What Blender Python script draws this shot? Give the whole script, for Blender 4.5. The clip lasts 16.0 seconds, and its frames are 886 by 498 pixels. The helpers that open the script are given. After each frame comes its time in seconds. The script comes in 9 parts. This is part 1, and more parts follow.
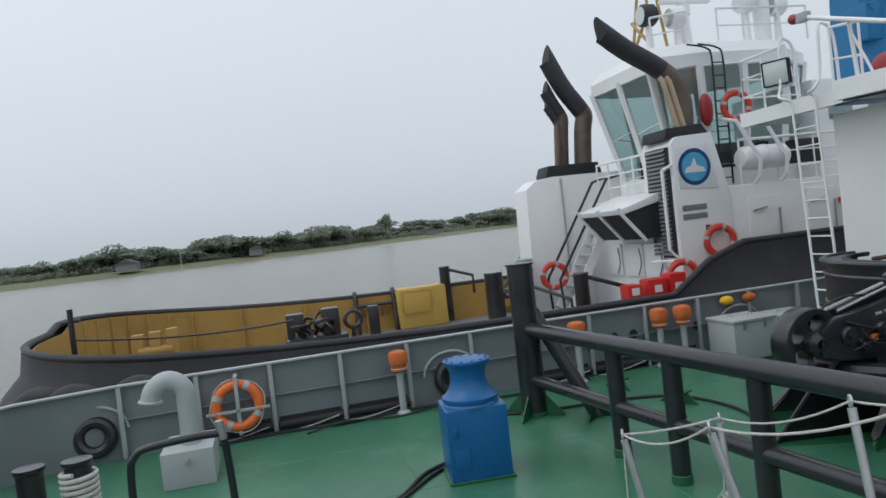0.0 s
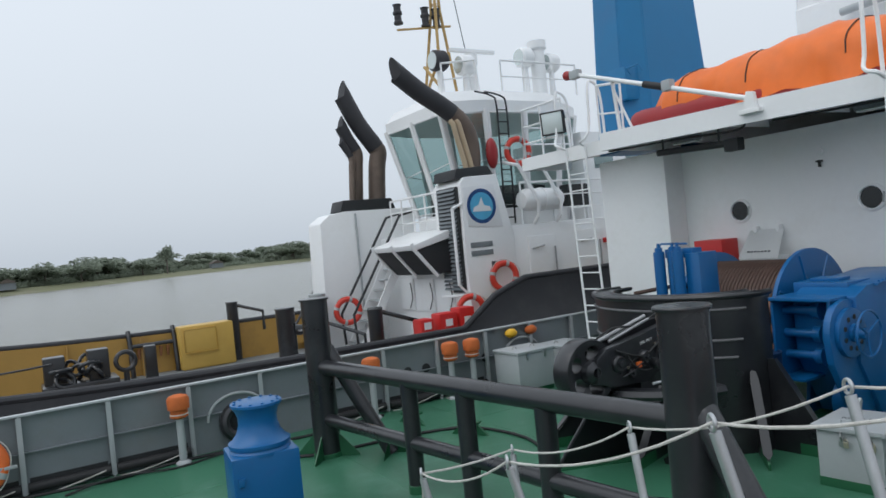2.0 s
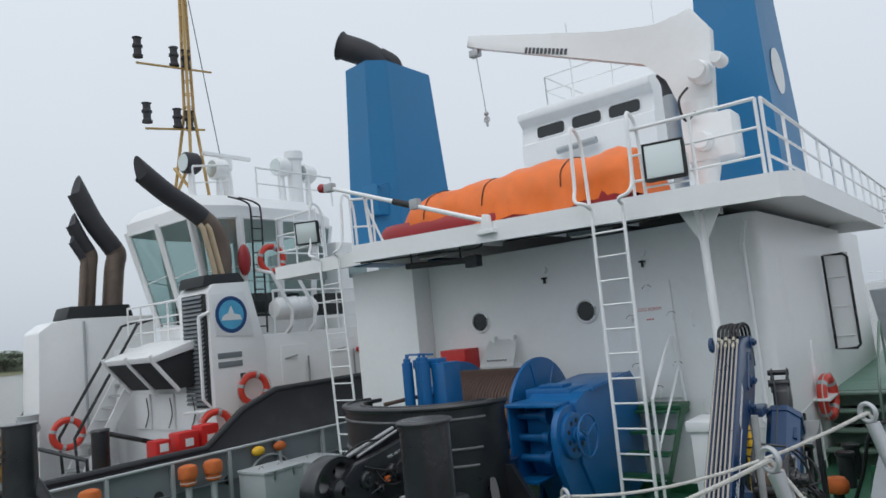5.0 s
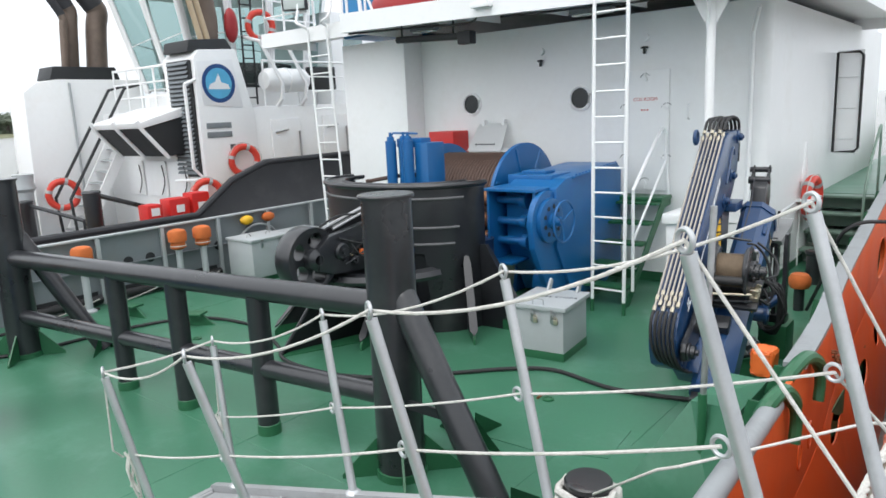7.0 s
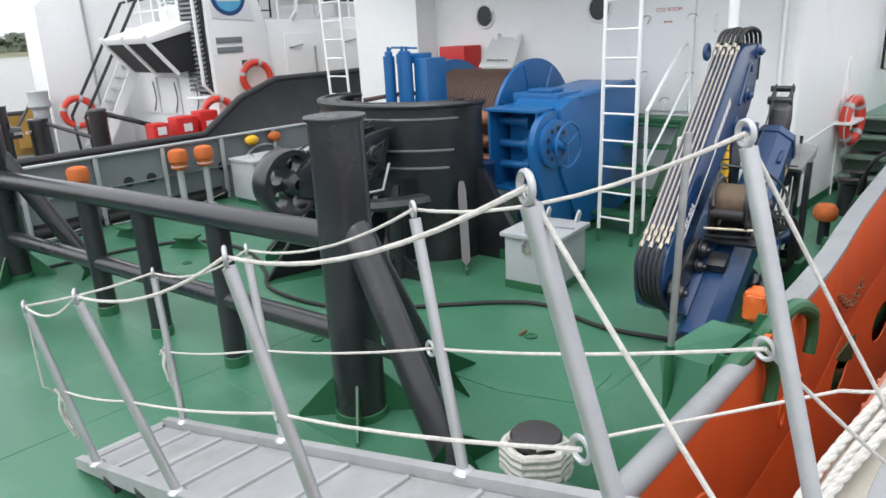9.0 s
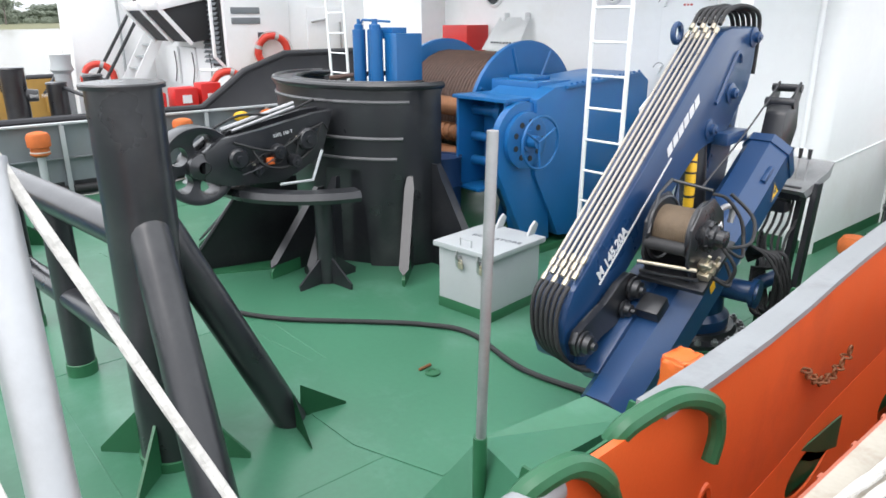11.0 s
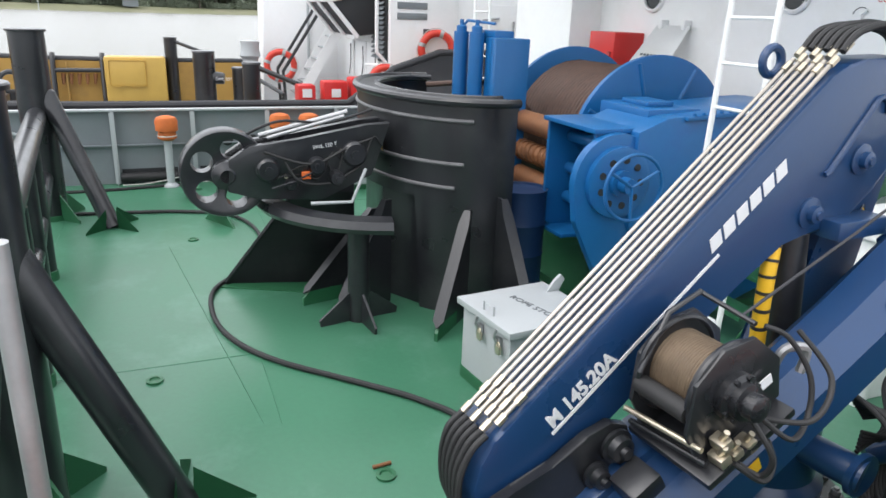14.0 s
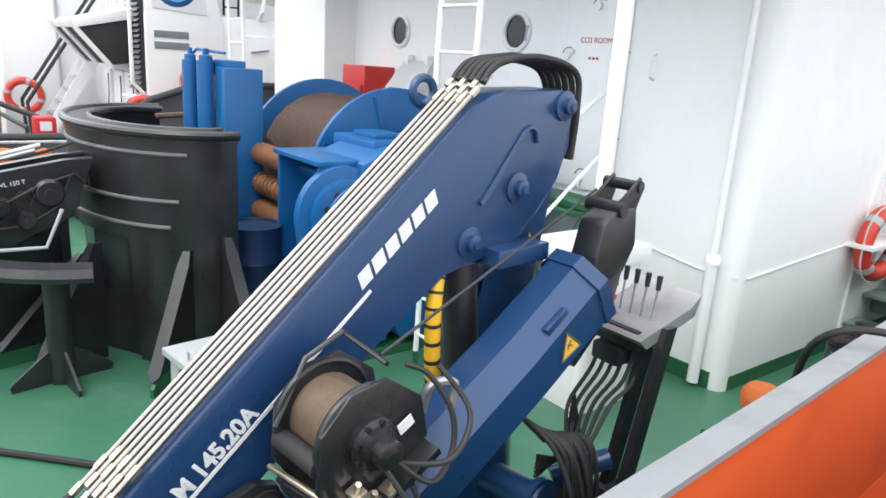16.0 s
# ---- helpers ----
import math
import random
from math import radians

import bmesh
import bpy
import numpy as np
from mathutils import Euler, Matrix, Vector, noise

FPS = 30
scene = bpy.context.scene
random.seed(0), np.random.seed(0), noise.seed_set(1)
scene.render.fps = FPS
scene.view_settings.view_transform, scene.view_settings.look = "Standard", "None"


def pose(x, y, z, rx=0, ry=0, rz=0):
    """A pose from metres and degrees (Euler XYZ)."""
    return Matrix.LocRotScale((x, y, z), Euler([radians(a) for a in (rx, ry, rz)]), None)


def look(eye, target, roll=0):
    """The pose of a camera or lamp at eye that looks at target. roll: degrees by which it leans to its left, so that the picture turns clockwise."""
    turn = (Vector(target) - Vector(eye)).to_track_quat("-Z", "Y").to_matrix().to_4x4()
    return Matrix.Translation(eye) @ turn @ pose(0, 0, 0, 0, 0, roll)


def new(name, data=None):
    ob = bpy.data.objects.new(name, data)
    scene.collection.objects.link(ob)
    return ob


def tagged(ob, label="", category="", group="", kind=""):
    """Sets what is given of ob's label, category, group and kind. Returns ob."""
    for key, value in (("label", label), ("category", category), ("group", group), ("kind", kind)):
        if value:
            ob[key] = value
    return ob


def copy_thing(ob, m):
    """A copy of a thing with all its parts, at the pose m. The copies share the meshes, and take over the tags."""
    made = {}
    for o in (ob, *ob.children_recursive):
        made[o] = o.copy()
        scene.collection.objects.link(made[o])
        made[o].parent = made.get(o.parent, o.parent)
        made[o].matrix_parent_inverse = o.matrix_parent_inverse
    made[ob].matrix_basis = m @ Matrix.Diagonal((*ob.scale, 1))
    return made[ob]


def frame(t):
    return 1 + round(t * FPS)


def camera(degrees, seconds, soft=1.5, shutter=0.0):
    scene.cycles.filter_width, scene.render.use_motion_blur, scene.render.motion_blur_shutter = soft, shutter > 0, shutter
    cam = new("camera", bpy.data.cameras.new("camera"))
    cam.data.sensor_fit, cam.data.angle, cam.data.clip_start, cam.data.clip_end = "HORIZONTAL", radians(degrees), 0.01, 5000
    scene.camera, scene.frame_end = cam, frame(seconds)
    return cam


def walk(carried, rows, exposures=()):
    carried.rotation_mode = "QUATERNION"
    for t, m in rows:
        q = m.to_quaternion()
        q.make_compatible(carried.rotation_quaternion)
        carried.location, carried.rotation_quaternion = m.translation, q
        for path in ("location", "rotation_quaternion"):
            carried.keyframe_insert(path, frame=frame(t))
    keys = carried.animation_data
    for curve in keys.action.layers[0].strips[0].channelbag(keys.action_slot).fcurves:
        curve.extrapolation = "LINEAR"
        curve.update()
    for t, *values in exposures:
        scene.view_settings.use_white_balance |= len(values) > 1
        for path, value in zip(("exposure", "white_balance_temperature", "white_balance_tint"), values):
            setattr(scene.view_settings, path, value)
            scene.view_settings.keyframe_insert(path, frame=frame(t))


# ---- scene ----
cam = camera(64.7, 16.0, soft=1.6)
PATH = [
    (0, (7.141, -9.926, 2.611), (5.206, -9.424, 2.555), -6.5),
    (0.5, (7.046, -9.855, 2.603), (5.132, -9.275, 2.571), -6.0),
    (1, (7.001, -9.907, 2.607), (5.15, -9.153, 2.528), -6.0),
    (1.5, (6.966, -9.9, 2.597), (5.191, -8.984, 2.494), -5.5),
    (2, (6.966, -9.901, 2.61), (5.264, -8.852, 2.59), -5.6),
    (2.5, (6.969, -9.882, 2.643), (5.344, -8.722, 2.755), -5.5),
    (3, (6.993, -9.896, 2.667), (5.464, -8.628, 2.9), -5.2),
    (3.2, (6.985, -9.906, 2.677), (5.512, -8.582, 2.952), -5.4),
    (5.3, (6.994, -9.82, 2.651), (5.799, -8.225, 2.813), -5.4),
    (5.5, (6.986, -9.82, 2.631), (5.79, -8.219, 2.701), -5.3),
    (6, (6.979, -9.787, 2.594), (5.788, -8.193, 2.391), -5.0),
    (6.5, (6.994, -9.731, 2.563), (5.814, -8.164, 2.174), -4.0),
    (7, (7.079, -9.528, 2.568), (5.831, -8.014, 2.179), -2.7),
    (7.5, (7.12, -9.376, 2.555), (5.836, -7.878, 2.232), 0.2),
    (8, (7.062, -9.209, 2.553), (5.768, -7.733, 2.171), 0.0),
    (8.5, (7.077, -9.069, 2.542), (5.725, -7.671, 2.079), -1.3),
    (9, (7.213, -8.848, 2.511), (5.903, -7.462, 1.907), -2.9),
    (9.5, (7.279, -8.545, 2.467), (6.125, -7.088, 1.729), -3.6),
    (11.8, (7.378, -6.447, 2.283), (5.812, -5.362, 1.674), 2.3),
    (12, (7.359, -6.29, 2.284), (5.813, -5.208, 1.621), 2.8),
    (12.5, (7.235, -5.935, 2.343), (5.621, -4.955, 1.683), -0.3),
    (13, (7.188, -5.664, 2.366), (5.415, -4.922, 1.814), -1.1),
    (13.5, (7.151, -5.518, 2.36), (5.364, -4.803, 1.815), 1.0),
    (14, (7.049, -5.432, 2.354), (5.297, -4.708, 1.716), 2.2),
    (14.5, (7.014, -5.302, 2.333), (5.358, -4.489, 1.56), 3.3),
    (15, (7.093, -5.12, 2.333), (5.523, -4.193, 1.51), 2.7),
    (15.5, (7.163, -4.998, 2.344), (5.612, -3.913, 1.698), 2.8),
    (16, (7.164, -4.778, 2.346), (5.644, -3.587, 1.825), 3.8),
]
walk(cam, [(t, look(eye, target, roll)) for t, eye, target, roll in PATH],
     exposures=[(0, -0.55, 6250, 10), (1, -0.59, 6200, 10), (1.5, -0.41, 6200, 10), (2.5, -0.54, 6200, 10), (3, -0.64, 6200, 10), (5.5, -0.52, 6300, 10), (6, -0.41, 6400, 10),
                (6.5, 0.51, 6500, 11), (7, 0.43, 6500, 11), (7.5, 0.27, 6500, 12), (8.5, 0.27, 6550, 13), (9.5, 0.73, 6600, 14), (12, 1.01, 6550, 13), (12.5, 1.11, 6550, 13),
                (13, 0.57, 6550, 13), (13.5, 0.47, 6550, 13), (14.5, 1.06, 6550, 13), (15, 1.16, 6550, 13), (16, 0.89, 6550, 13)])
# ---------------------------------------------------------------- overcast daylight
world = bpy.data.worlds.new("overcast_sky")
scene.world = world
world.use_nodes = True
wn, wl = world.node_tree.nodes, world.node_tree.links
wn.clear()
w_out = wn.new("ShaderNodeOutputWorld")
w_bg = wn.new("ShaderNodeBackground")
w_sky = wn.new("ShaderNodeTexSky")
w_sky.sky_type = 'NISHITA'
w_sky.sun_disc = False
w_sky.sun_elevation = radians(58)
w_sky.sun_rotation = radians(200)
w_sky.air_density, w_sky.dust_density = 1.6, 5.0
w_grey = wn.new("ShaderNodeHueSaturation")
w_grey.inputs["Saturation"].default_value = 0.12
w_grey.inputs["Value"].default_value = 0.055
w_co = wn.new("ShaderNodeTexCoord")
w_sep = wn.new("ShaderNodeSeparateXYZ")
w_ramp = wn.new("ShaderNodeValToRGB")
w_ramp.color_ramp.elements[0].position = 0.0
w_ramp.color_ramp.elements[0].color = (0.70, 0.763, 0.822, 1)
w_ramp.color_ramp.elements[1].position = 0.75
w_ramp.color_ramp.elements[1].color = (0.97, 1.03, 1.08, 1)
w_noise = wn.new("ShaderNodeTexNoise")
w_noise.inputs["Scale"].default_value = 1.6
w_noise.inputs["Detail"].default_value = 4.0
w_map = wn.new("ShaderNodeMapRange")
w_map.inputs[3].default_value, w_map.inputs[4].default_value = 0.94, 1.06
w_mul = wn.new("ShaderNodeMixRGB")
w_mul.blend_type, w_mul.inputs[0].default_value = 'MULTIPLY', 1.0
w_add = wn.new("ShaderNodeMixRGB")
w_add.blend_type, w_add.inputs[0].default_value = 'ADD', 1.0
wl.new(w_co.outputs["Generated"], w_sep.inputs[0])
wl.new(w_sep.outputs["Z"], w_ramp.inputs[0])
wl.new(w_co.outputs["Generated"], w_noise.inputs["Vector"])
wl.new(w_noise.outputs[0], w_map.inputs[0])
wl.new(w_ramp.outputs[0], w_mul.inputs[1])
wl.new(w_map.outputs[0], w_mul.inputs[2])
wl.new(w_sky.outputs[0], w_grey.inputs["Color"])
wl.new(w_grey.outputs[0], w_add.inputs[1])
wl.new(w_mul.outputs[0], w_add.inputs[2])
wl.new(w_add.outputs[0], w_bg.inputs[0])
w_bg.inputs[1].default_value = 1.0
wl.new(w_bg.outputs[0], w_out.inputs[0])

sun = new("sun", bpy.data.lights.new("sun", 'SUN'))
sun.data.energy, sun.data.angle, sun.data.color = 0.45, radians(30), (1.0, 0.97, 0.93)
sun.matrix_world = look((8, -14, 22), (0, 0, 0))
# ---------------------------------------------------------------- materials
def mat(name, color, rough=0.5, metal=0.0, var=0.12, scale=3.0, bump=0.05, grain=60.0, dirt=None, dirt_amt=0.0,
        dirt_scale=1.3, coat=0.0, spec=0.5, piece=0.0, stretch=None):
    m = bpy.data.materials.new(name)
    m.use_nodes = True
    n, l = m.node_tree.nodes, m.node_tree.links
    p = n["Principled BSDF"]
    tc = n.new("ShaderNodeTexCoord")
    vec = tc.outputs["Object"]
    if stretch:
        mp = n.new("ShaderNodeMapping")
        mp.inputs["Scale"].default_value = stretch
        l.new(vec, mp.inputs[0])
        vec = mp.outputs[0]
    big = n.new("ShaderNodeTexNoise")
    big.inputs["Scale"].default_value, big.inputs["Detail"].default_value = scale, 6.0
    l.new(vec, big.inputs["Vector"])
    fine = n.new("ShaderNodeTexNoise")
    fine.inputs["Scale"].default_value, fine.inputs["Detail"].default_value = grain, 3.0
    l.new(vec, fine.inputs["Vector"])
    add = n.new("ShaderNodeMath")
    add.operation = 'MULTIPLY_ADD'
    add.inputs[1].default_value = 0.3
    l.new(fine.outputs[0], add.inputs[0])
    l.new(big.outputs[0], add.inputs[2])
    rng = n.new("ShaderNodeMapRange")
    rng.inputs[1].default_value, rng.inputs[2].default_value = 0.3, 1.0
    rng.inputs[3].default_value, rng.inputs[4].default_value = 1.0 - var, 1.0 + var
    l.new(add.outputs[0], rng.inputs[0])
    src = rng.outputs[0]
    if piece:
        info = n.new("ShaderNodeObjectInfo")
        pr = n.new("ShaderNodeMapRange")
        pr.inputs[3].default_value, pr.inputs[4].default_value = 1.0 - piece, 1.0 + piece
        l.new(info.outputs["Random"], pr.inputs[0])
        mu = n.new("ShaderNodeMath")
        mu.operation = 'MULTIPLY'
        l.new(src, mu.inputs[0])
        l.new(pr.outputs[0], mu.inputs[1])
        src = mu.outputs[0]
    col = n.new("ShaderNodeMixRGB")
    col.blend_type, col.inputs[0].default_value = 'MULTIPLY', 1.0
    col.inputs[1].default_value = (*color, 1)
    l.new(src, col.inputs[2])
    base = col.outputs[0]
    if dirt:
        dn = n.new("ShaderNodeTexNoise")
        dn.inputs["Scale"].default_value, dn.inputs["Detail"].default_value = dirt_scale, 9.0
        dn.inputs["Roughness"].default_value = 0.68
        l.new(vec, dn.inputs["Vector"])
        dr = n.new("ShaderNodeValToRGB")
        dr.color_ramp.elements[0].position, dr.color_ramp.elements[1].position = 0.52, 0.74
        dr.color_ramp.elements[0].color = (0, 0, 0, 1)
        dr.color_ramp.elements[1].color = (dirt_amt, dirt_amt, dirt_amt, 1)
        l.new(dn.outputs[0], dr.inputs[0])
        mx = n.new("ShaderNodeMixRGB")
        l.new(dr.outputs[0], mx.inputs[0])
        l.new(base, mx.inputs[1])
        mx.inputs[2].default_value = (*dirt, 1)
        base = mx.outputs[0]
    l.new(base, p.inputs["Base Color"])
    rr = n.new("ShaderNodeMapRange")
    rr.inputs[3].default_value, rr.inputs[4].default_value = max(rough - 0.12, 0.03), min(rough + 0.14, 1.0)
    l.new(big.outputs[0], rr.inputs[0])
    l.new(rr.outputs[0], p.inputs["Roughness"])
    p.inputs["Metallic"].default_value = metal
    p.inputs["Specular IOR Level"].default_value = spec
    p.inputs["Coat Weight"].default_value = coat
    p.inputs["Coat Roughness"].default_value = 0.15
    if bump:
        b = n.new("ShaderNodeBump")
        b.inputs["Strength"].default_value, b.inputs["Distance"].default_value = bump, 0.02
        l.new(add.outputs[0], b.inputs["Height"])
        l.new(b.outputs[0], p.inputs["Normal"])
    return m


M_DECK = mat("green_deck_paint", (0.047, 0.168, 0.098), 0.33, var=0.2, scale=0.8, bump=0.07, grain=26, dirt=(0.11, 0.25, 0.18), dirt_amt=0.85, dirt_scale=1.0)
M_DECKDARK = mat("dark_green_paint", (0.02, 0.115, 0.05), 0.4, var=0.15, scale=2.5)
M_WHITE = mat("white_ship_paint", (0.84, 0.85, 0.85), 0.36, var=0.045, scale=0.9, bump=0.04, grain=14, dirt=(0.66, 0.64, 0.59), dirt_amt=0.35, dirt_scale=0.9)
M_GREY = mat("grey_bulwark_paint", (0.19, 0.213, 0.228), 0.48, var=0.1, scale=1.8, dirt=(0.17, 0.165, 0.15), dirt_amt=0.4)
M_LGREY = mat("light_grey_paint", (0.40, 0.425, 0.435), 0.42, var=0.07, scale=2.5, dirt=(0.27, 0.26, 0.24), dirt_amt=0.3)
M_ALU = mat("dull_aluminium", (0.52, 0.53, 0.54), 0.46, metal=0.75, var=0.12, scale=6, bump=0.06, grain=90, dirt=(0.33, 0.32, 0.30), dirt_amt=0.4, dirt_scale=4)
M_CAP = mat("scuffed_grey_cap_paint", (0.26, 0.275, 0.285), 0.45, var=0.1, scale=3, dirt=(0.15, 0.15, 0.145), dirt_amt=0.5, dirt_scale=3.5)
M_TREAD = mat("grey_gangway_plank", (0.36, 0.37, 0.375), 0.55, metal=0.25, var=0.12, scale=5, dirt=(0.22, 0.21, 0.19), dirt_amt=0.5, dirt_scale=3)
M_BLACK = mat("black_gloss_paint", (0.016, 0.017, 0.02), 0.3, var=0.3, scale=2.5, bump=0.06, grain=24, coat=0.25, dirt=(0.055, 0.056, 0.058), dirt_amt=0.5, dirt_scale=1.6)
M_WEAR = mat("worn_grey_on_black", (0.12, 0.12, 0.125), 0.42, var=0.3, scale=5, dirt=(0.02, 0.02, 0.022), dirt_amt=0.9, dirt_scale=4)
M_RUB = mat("black_rubber", (0.018, 0.018, 0.019), 0.62, var=0.25, scale=5, dirt=(0.06, 0.055, 0.05), dirt_amt=0.3)
M_HULLBLK = mat("black_hull_rubber", (0.027, 0.028, 0.032), 0.6, var=0.2, scale=1.2, dirt=(0.065, 0.065, 0.066), dirt_amt=0.5, dirt_scale=0.8)
M_BLUE = mat("blue_winch_paint", (0.006, 0.112, 0.31), 0.36, var=0.14, scale=2.2, bump=0.05, dirt=(0.02, 0.07, 0.25), dirt_amt=0.5, dirt_scale=2.2)
M_FUNBLUE = mat("funnel_blue_paint", (0.008, 0.165, 0.37), 0.45, var=0.08, scale=0.8, dirt=(0.045, 0.15, 0.33), dirt_amt=0.5, dirt_scale=0.7)
M_NAVY = mat("navy_crane_paint", (0.010, 0.044, 0.125), 0.3, var=0.1, scale=2.0, bump=0.03, coat=0.25, dirt=(0.03, 0.05, 0.13), dirt_amt=0.4)
M_ORHULL = mat("orange_hull_paint", (0.74, 0.125, 0.028), 0.42, var=0.1, scale=1.5, bump=0.07, dirt=(0.46, 0.075, 0.025), dirt_amt=0.5, dirt_scale=1.1)
M_TARP = mat("orange_tarpaulin", (0.80, 0.17, 0.02), 0.5, var=0.12, scale=3, bump=0.25, grain=8)
M_ORANGE = mat("orange_plastic", (0.78, 0.16, 0.03), 0.45, var=0.1, scale=6, dirt=(0.5, 0.14, 0.05), dirt_amt=0.4, dirt_scale=5)
M_LAMP = mat("orange_canvas_cover", (0.52, 0.125, 0.025), 0.75, var=0.2, scale=9, bump=0.2, dirt=(0.25, 0.07, 0.02), dirt_amt=0.5, dirt_scale=8)
M_RED = mat("red_paint", (0.55, 0.02, 0.018), 0.4, var=0.1, scale=3)
M_DRED = mat("dark_red_rubber", (0.32, 0.018, 0.02), 0.45, var=0.15, scale=3)
M_YELLOW = mat("yellow_bulwark_paint", (0.42, 0.245, 0.055), 0.5, var=0.12, scale=1.5, dirt=(0.24, 0.14, 0.05), dirt_amt=0.6)
M_YELBOX = mat("yellow_locker_paint", (0.56, 0.36, 0.08), 0.48, var=0.1, scale=1.5, dirt=(0.45, 0.28, 0.06), dirt_amt=0.4)
M_MAST = mat("ochre_mast_paint", (0.50, 0.33, 0.12), 0.5, var=0.12, scale=3)
M_SIGNY = mat("warning_yellow", (0.80, 0.46, 0.02), 0.45, var=0.05)
M_RUST = mat("rusty_roller_steel", (0.23, 0.10, 0.042), 0.55, metal=0.3, var=0.35, scale=6, bump=0.15, dirt=(0.12, 0.05, 0.025), dirt_amt=0.7, dirt_scale=5)
M_WIRE = mat("brown_wire_rope", (0.085, 0.05, 0.038), 0.6, metal=0.25, var=0.35, scale=14, bump=0.2)
M_WIRE2 = mat("tan_wire_rope", (0.15, 0.108, 0.07), 0.55, metal=0.3, var=0.3, scale=20, bump=0.2)
M_ROPE = mat("white_fibre_rope", (0.56, 0.545, 0.51), 0.85, var=0.22, scale=40, bump=0.4, grain=160, dirt=(0.42, 0.39, 0.34), dirt_amt=0.6, dirt_scale=9)
M_CHROME = mat("bright_pipe_steel", (0.40, 0.365, 0.32), 0.3, metal=0.95, var=0.1, scale=8, bump=0.0)
M_BRASS = mat("zinc_fitting", (0.55, 0.49, 0.38), 0.35, metal=0.85, var=0.2, scale=14)
M_STEEL = mat("galvanised_steel", (0.42, 0.425, 0.43), 0.42, metal=0.8, var=0.2, scale=8, dirt=(0.25, 0.22, 0.19), dirt_amt=0.4, dirt_scale=5)
M_EXH = mat("heat_stained_exhaust", (0.165, 0.125, 0.10), 0.55, metal=0.3, var=0.3, scale=1.6, dirt=(0.06, 0.05, 0.045), dirt_amt=0.7, dirt_scale=1.2)
M_TAN = mat("tan_heat_paint", (0.46, 0.36, 0.24), 0.6, var=0.2, scale=3)
M_SOOT = mat("sooty_exhaust", (0.035, 0.035, 0.04), 0.65, var=0.3, scale=3)
M_TEXT = mat("white_lettering", (0.78, 0.79, 0.80), 0.45, var=0.04)
M_DTEXT = mat("dark_lettering", (0.07, 0.08, 0.09), 0.5, var=0.1)
M_RTEXT = mat("red_lettering", (0.5, 0.04, 0.03), 0.5, var=0.1)
M_NBDECK = mat("pale_grey_deck", (0.30, 0.315, 0.325), 0.5, var=0.12, scale=1.2, dirt=(0.40, 0.31, 0.20), dirt_amt=0.55, dirt_scale=0.9)
M_EDGE = mat("rust_streaked_steel_edge", (0.40, 0.37, 0.31), 0.6, var=0.2, scale=4, bump=0.1, dirt=(0.22, 0.11, 0.05), dirt_amt=0.8, dirt_scale=2.2)
M_REDSIDE = mat("faded_red_side_paint", (0.42, 0.11, 0.06), 0.6, var=0.2, scale=1.5, dirt=(0.30, 0.16, 0.10), dirt_amt=0.6, dirt_scale=1.4)
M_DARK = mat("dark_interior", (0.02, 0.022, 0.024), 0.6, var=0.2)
M_SKYBLUE = mat("badge_sky_blue", (0.10, 0.42, 0.66), 0.4, var=0.15, scale=4)
M_NAVYBADGE = mat("badge_dark_blue", (0.012, 0.06, 0.20), 0.4, var=0.05)
# leaf and translucent colours are lifted pale to stand in for distance haze
M_LEAF = mat("hazed_tree_foliage", (0.12, 0.145, 0.105), 0.9, var=0.5, scale=0.12, bump=0.0, grain=1.2)
_ln, _ll = M_LEAF.node_tree.nodes, M_LEAF.node_tree.links
_tr = _ln.new("ShaderNodeBsdfTranslucent")
_tr.inputs["Color"].default_value = (0.42, 0.47, 0.38, 1)
_mx = _ln.new("ShaderNodeMixShader")
_mx.inputs[0].default_value = 0.5
_ll.new(_ln["Principled BSDF"].outputs[0], _mx.inputs[1])
_ll.new(_tr.outputs[0], _mx.inputs[2])
_ll.new(_mx.outputs[0], _ln["Material Output"].inputs["Surface"])
M_BUOY = mat("faded_red_plastic", (0.62, 0.05, 0.03), 0.45, var=0.1, scale=6, dirt=(0.45, 0.08, 0.05), dirt_amt=0.4, dirt_scale=5)
M_STAIR = mat("worn_grey_green_paint", (0.17, 0.25, 0.20), 0.5, var=0.15, scale=3, dirt=(0.1, 0.15, 0.12), dirt_amt=0.5)
# bark is lightened too, so haze over the far trunks sits in its colour
M_TRUNK = mat("far_tree_bark", (0.12, 0.10, 0.085), 0.9, var=0.2)
M_BANK = mat("grassy_mud_bank", (0.14, 0.145, 0.075), 0.9, var=0.25, scale=0.05, bump=0.0, grain=0.8, dirt=(0.26, 0.235, 0.17), dirt_amt=0.8, dirt_scale=0.03)


def glass_mat():
    m = bpy.data.materials.new("tinted_window_glass")
    m.use_nodes = True
    p = m.node_tree.nodes["Principled BSDF"]
    p.inputs["Base Color"].default_value = (0.26, 0.34, 0.34, 1)
    p.inputs["Roughness"].default_value = 0.06
    p.inputs["Specular IOR Level"].default_value = 0.9
    p.inputs["Metallic"].default_value = 0.45
    return m


M_GLASS = glass_mat()


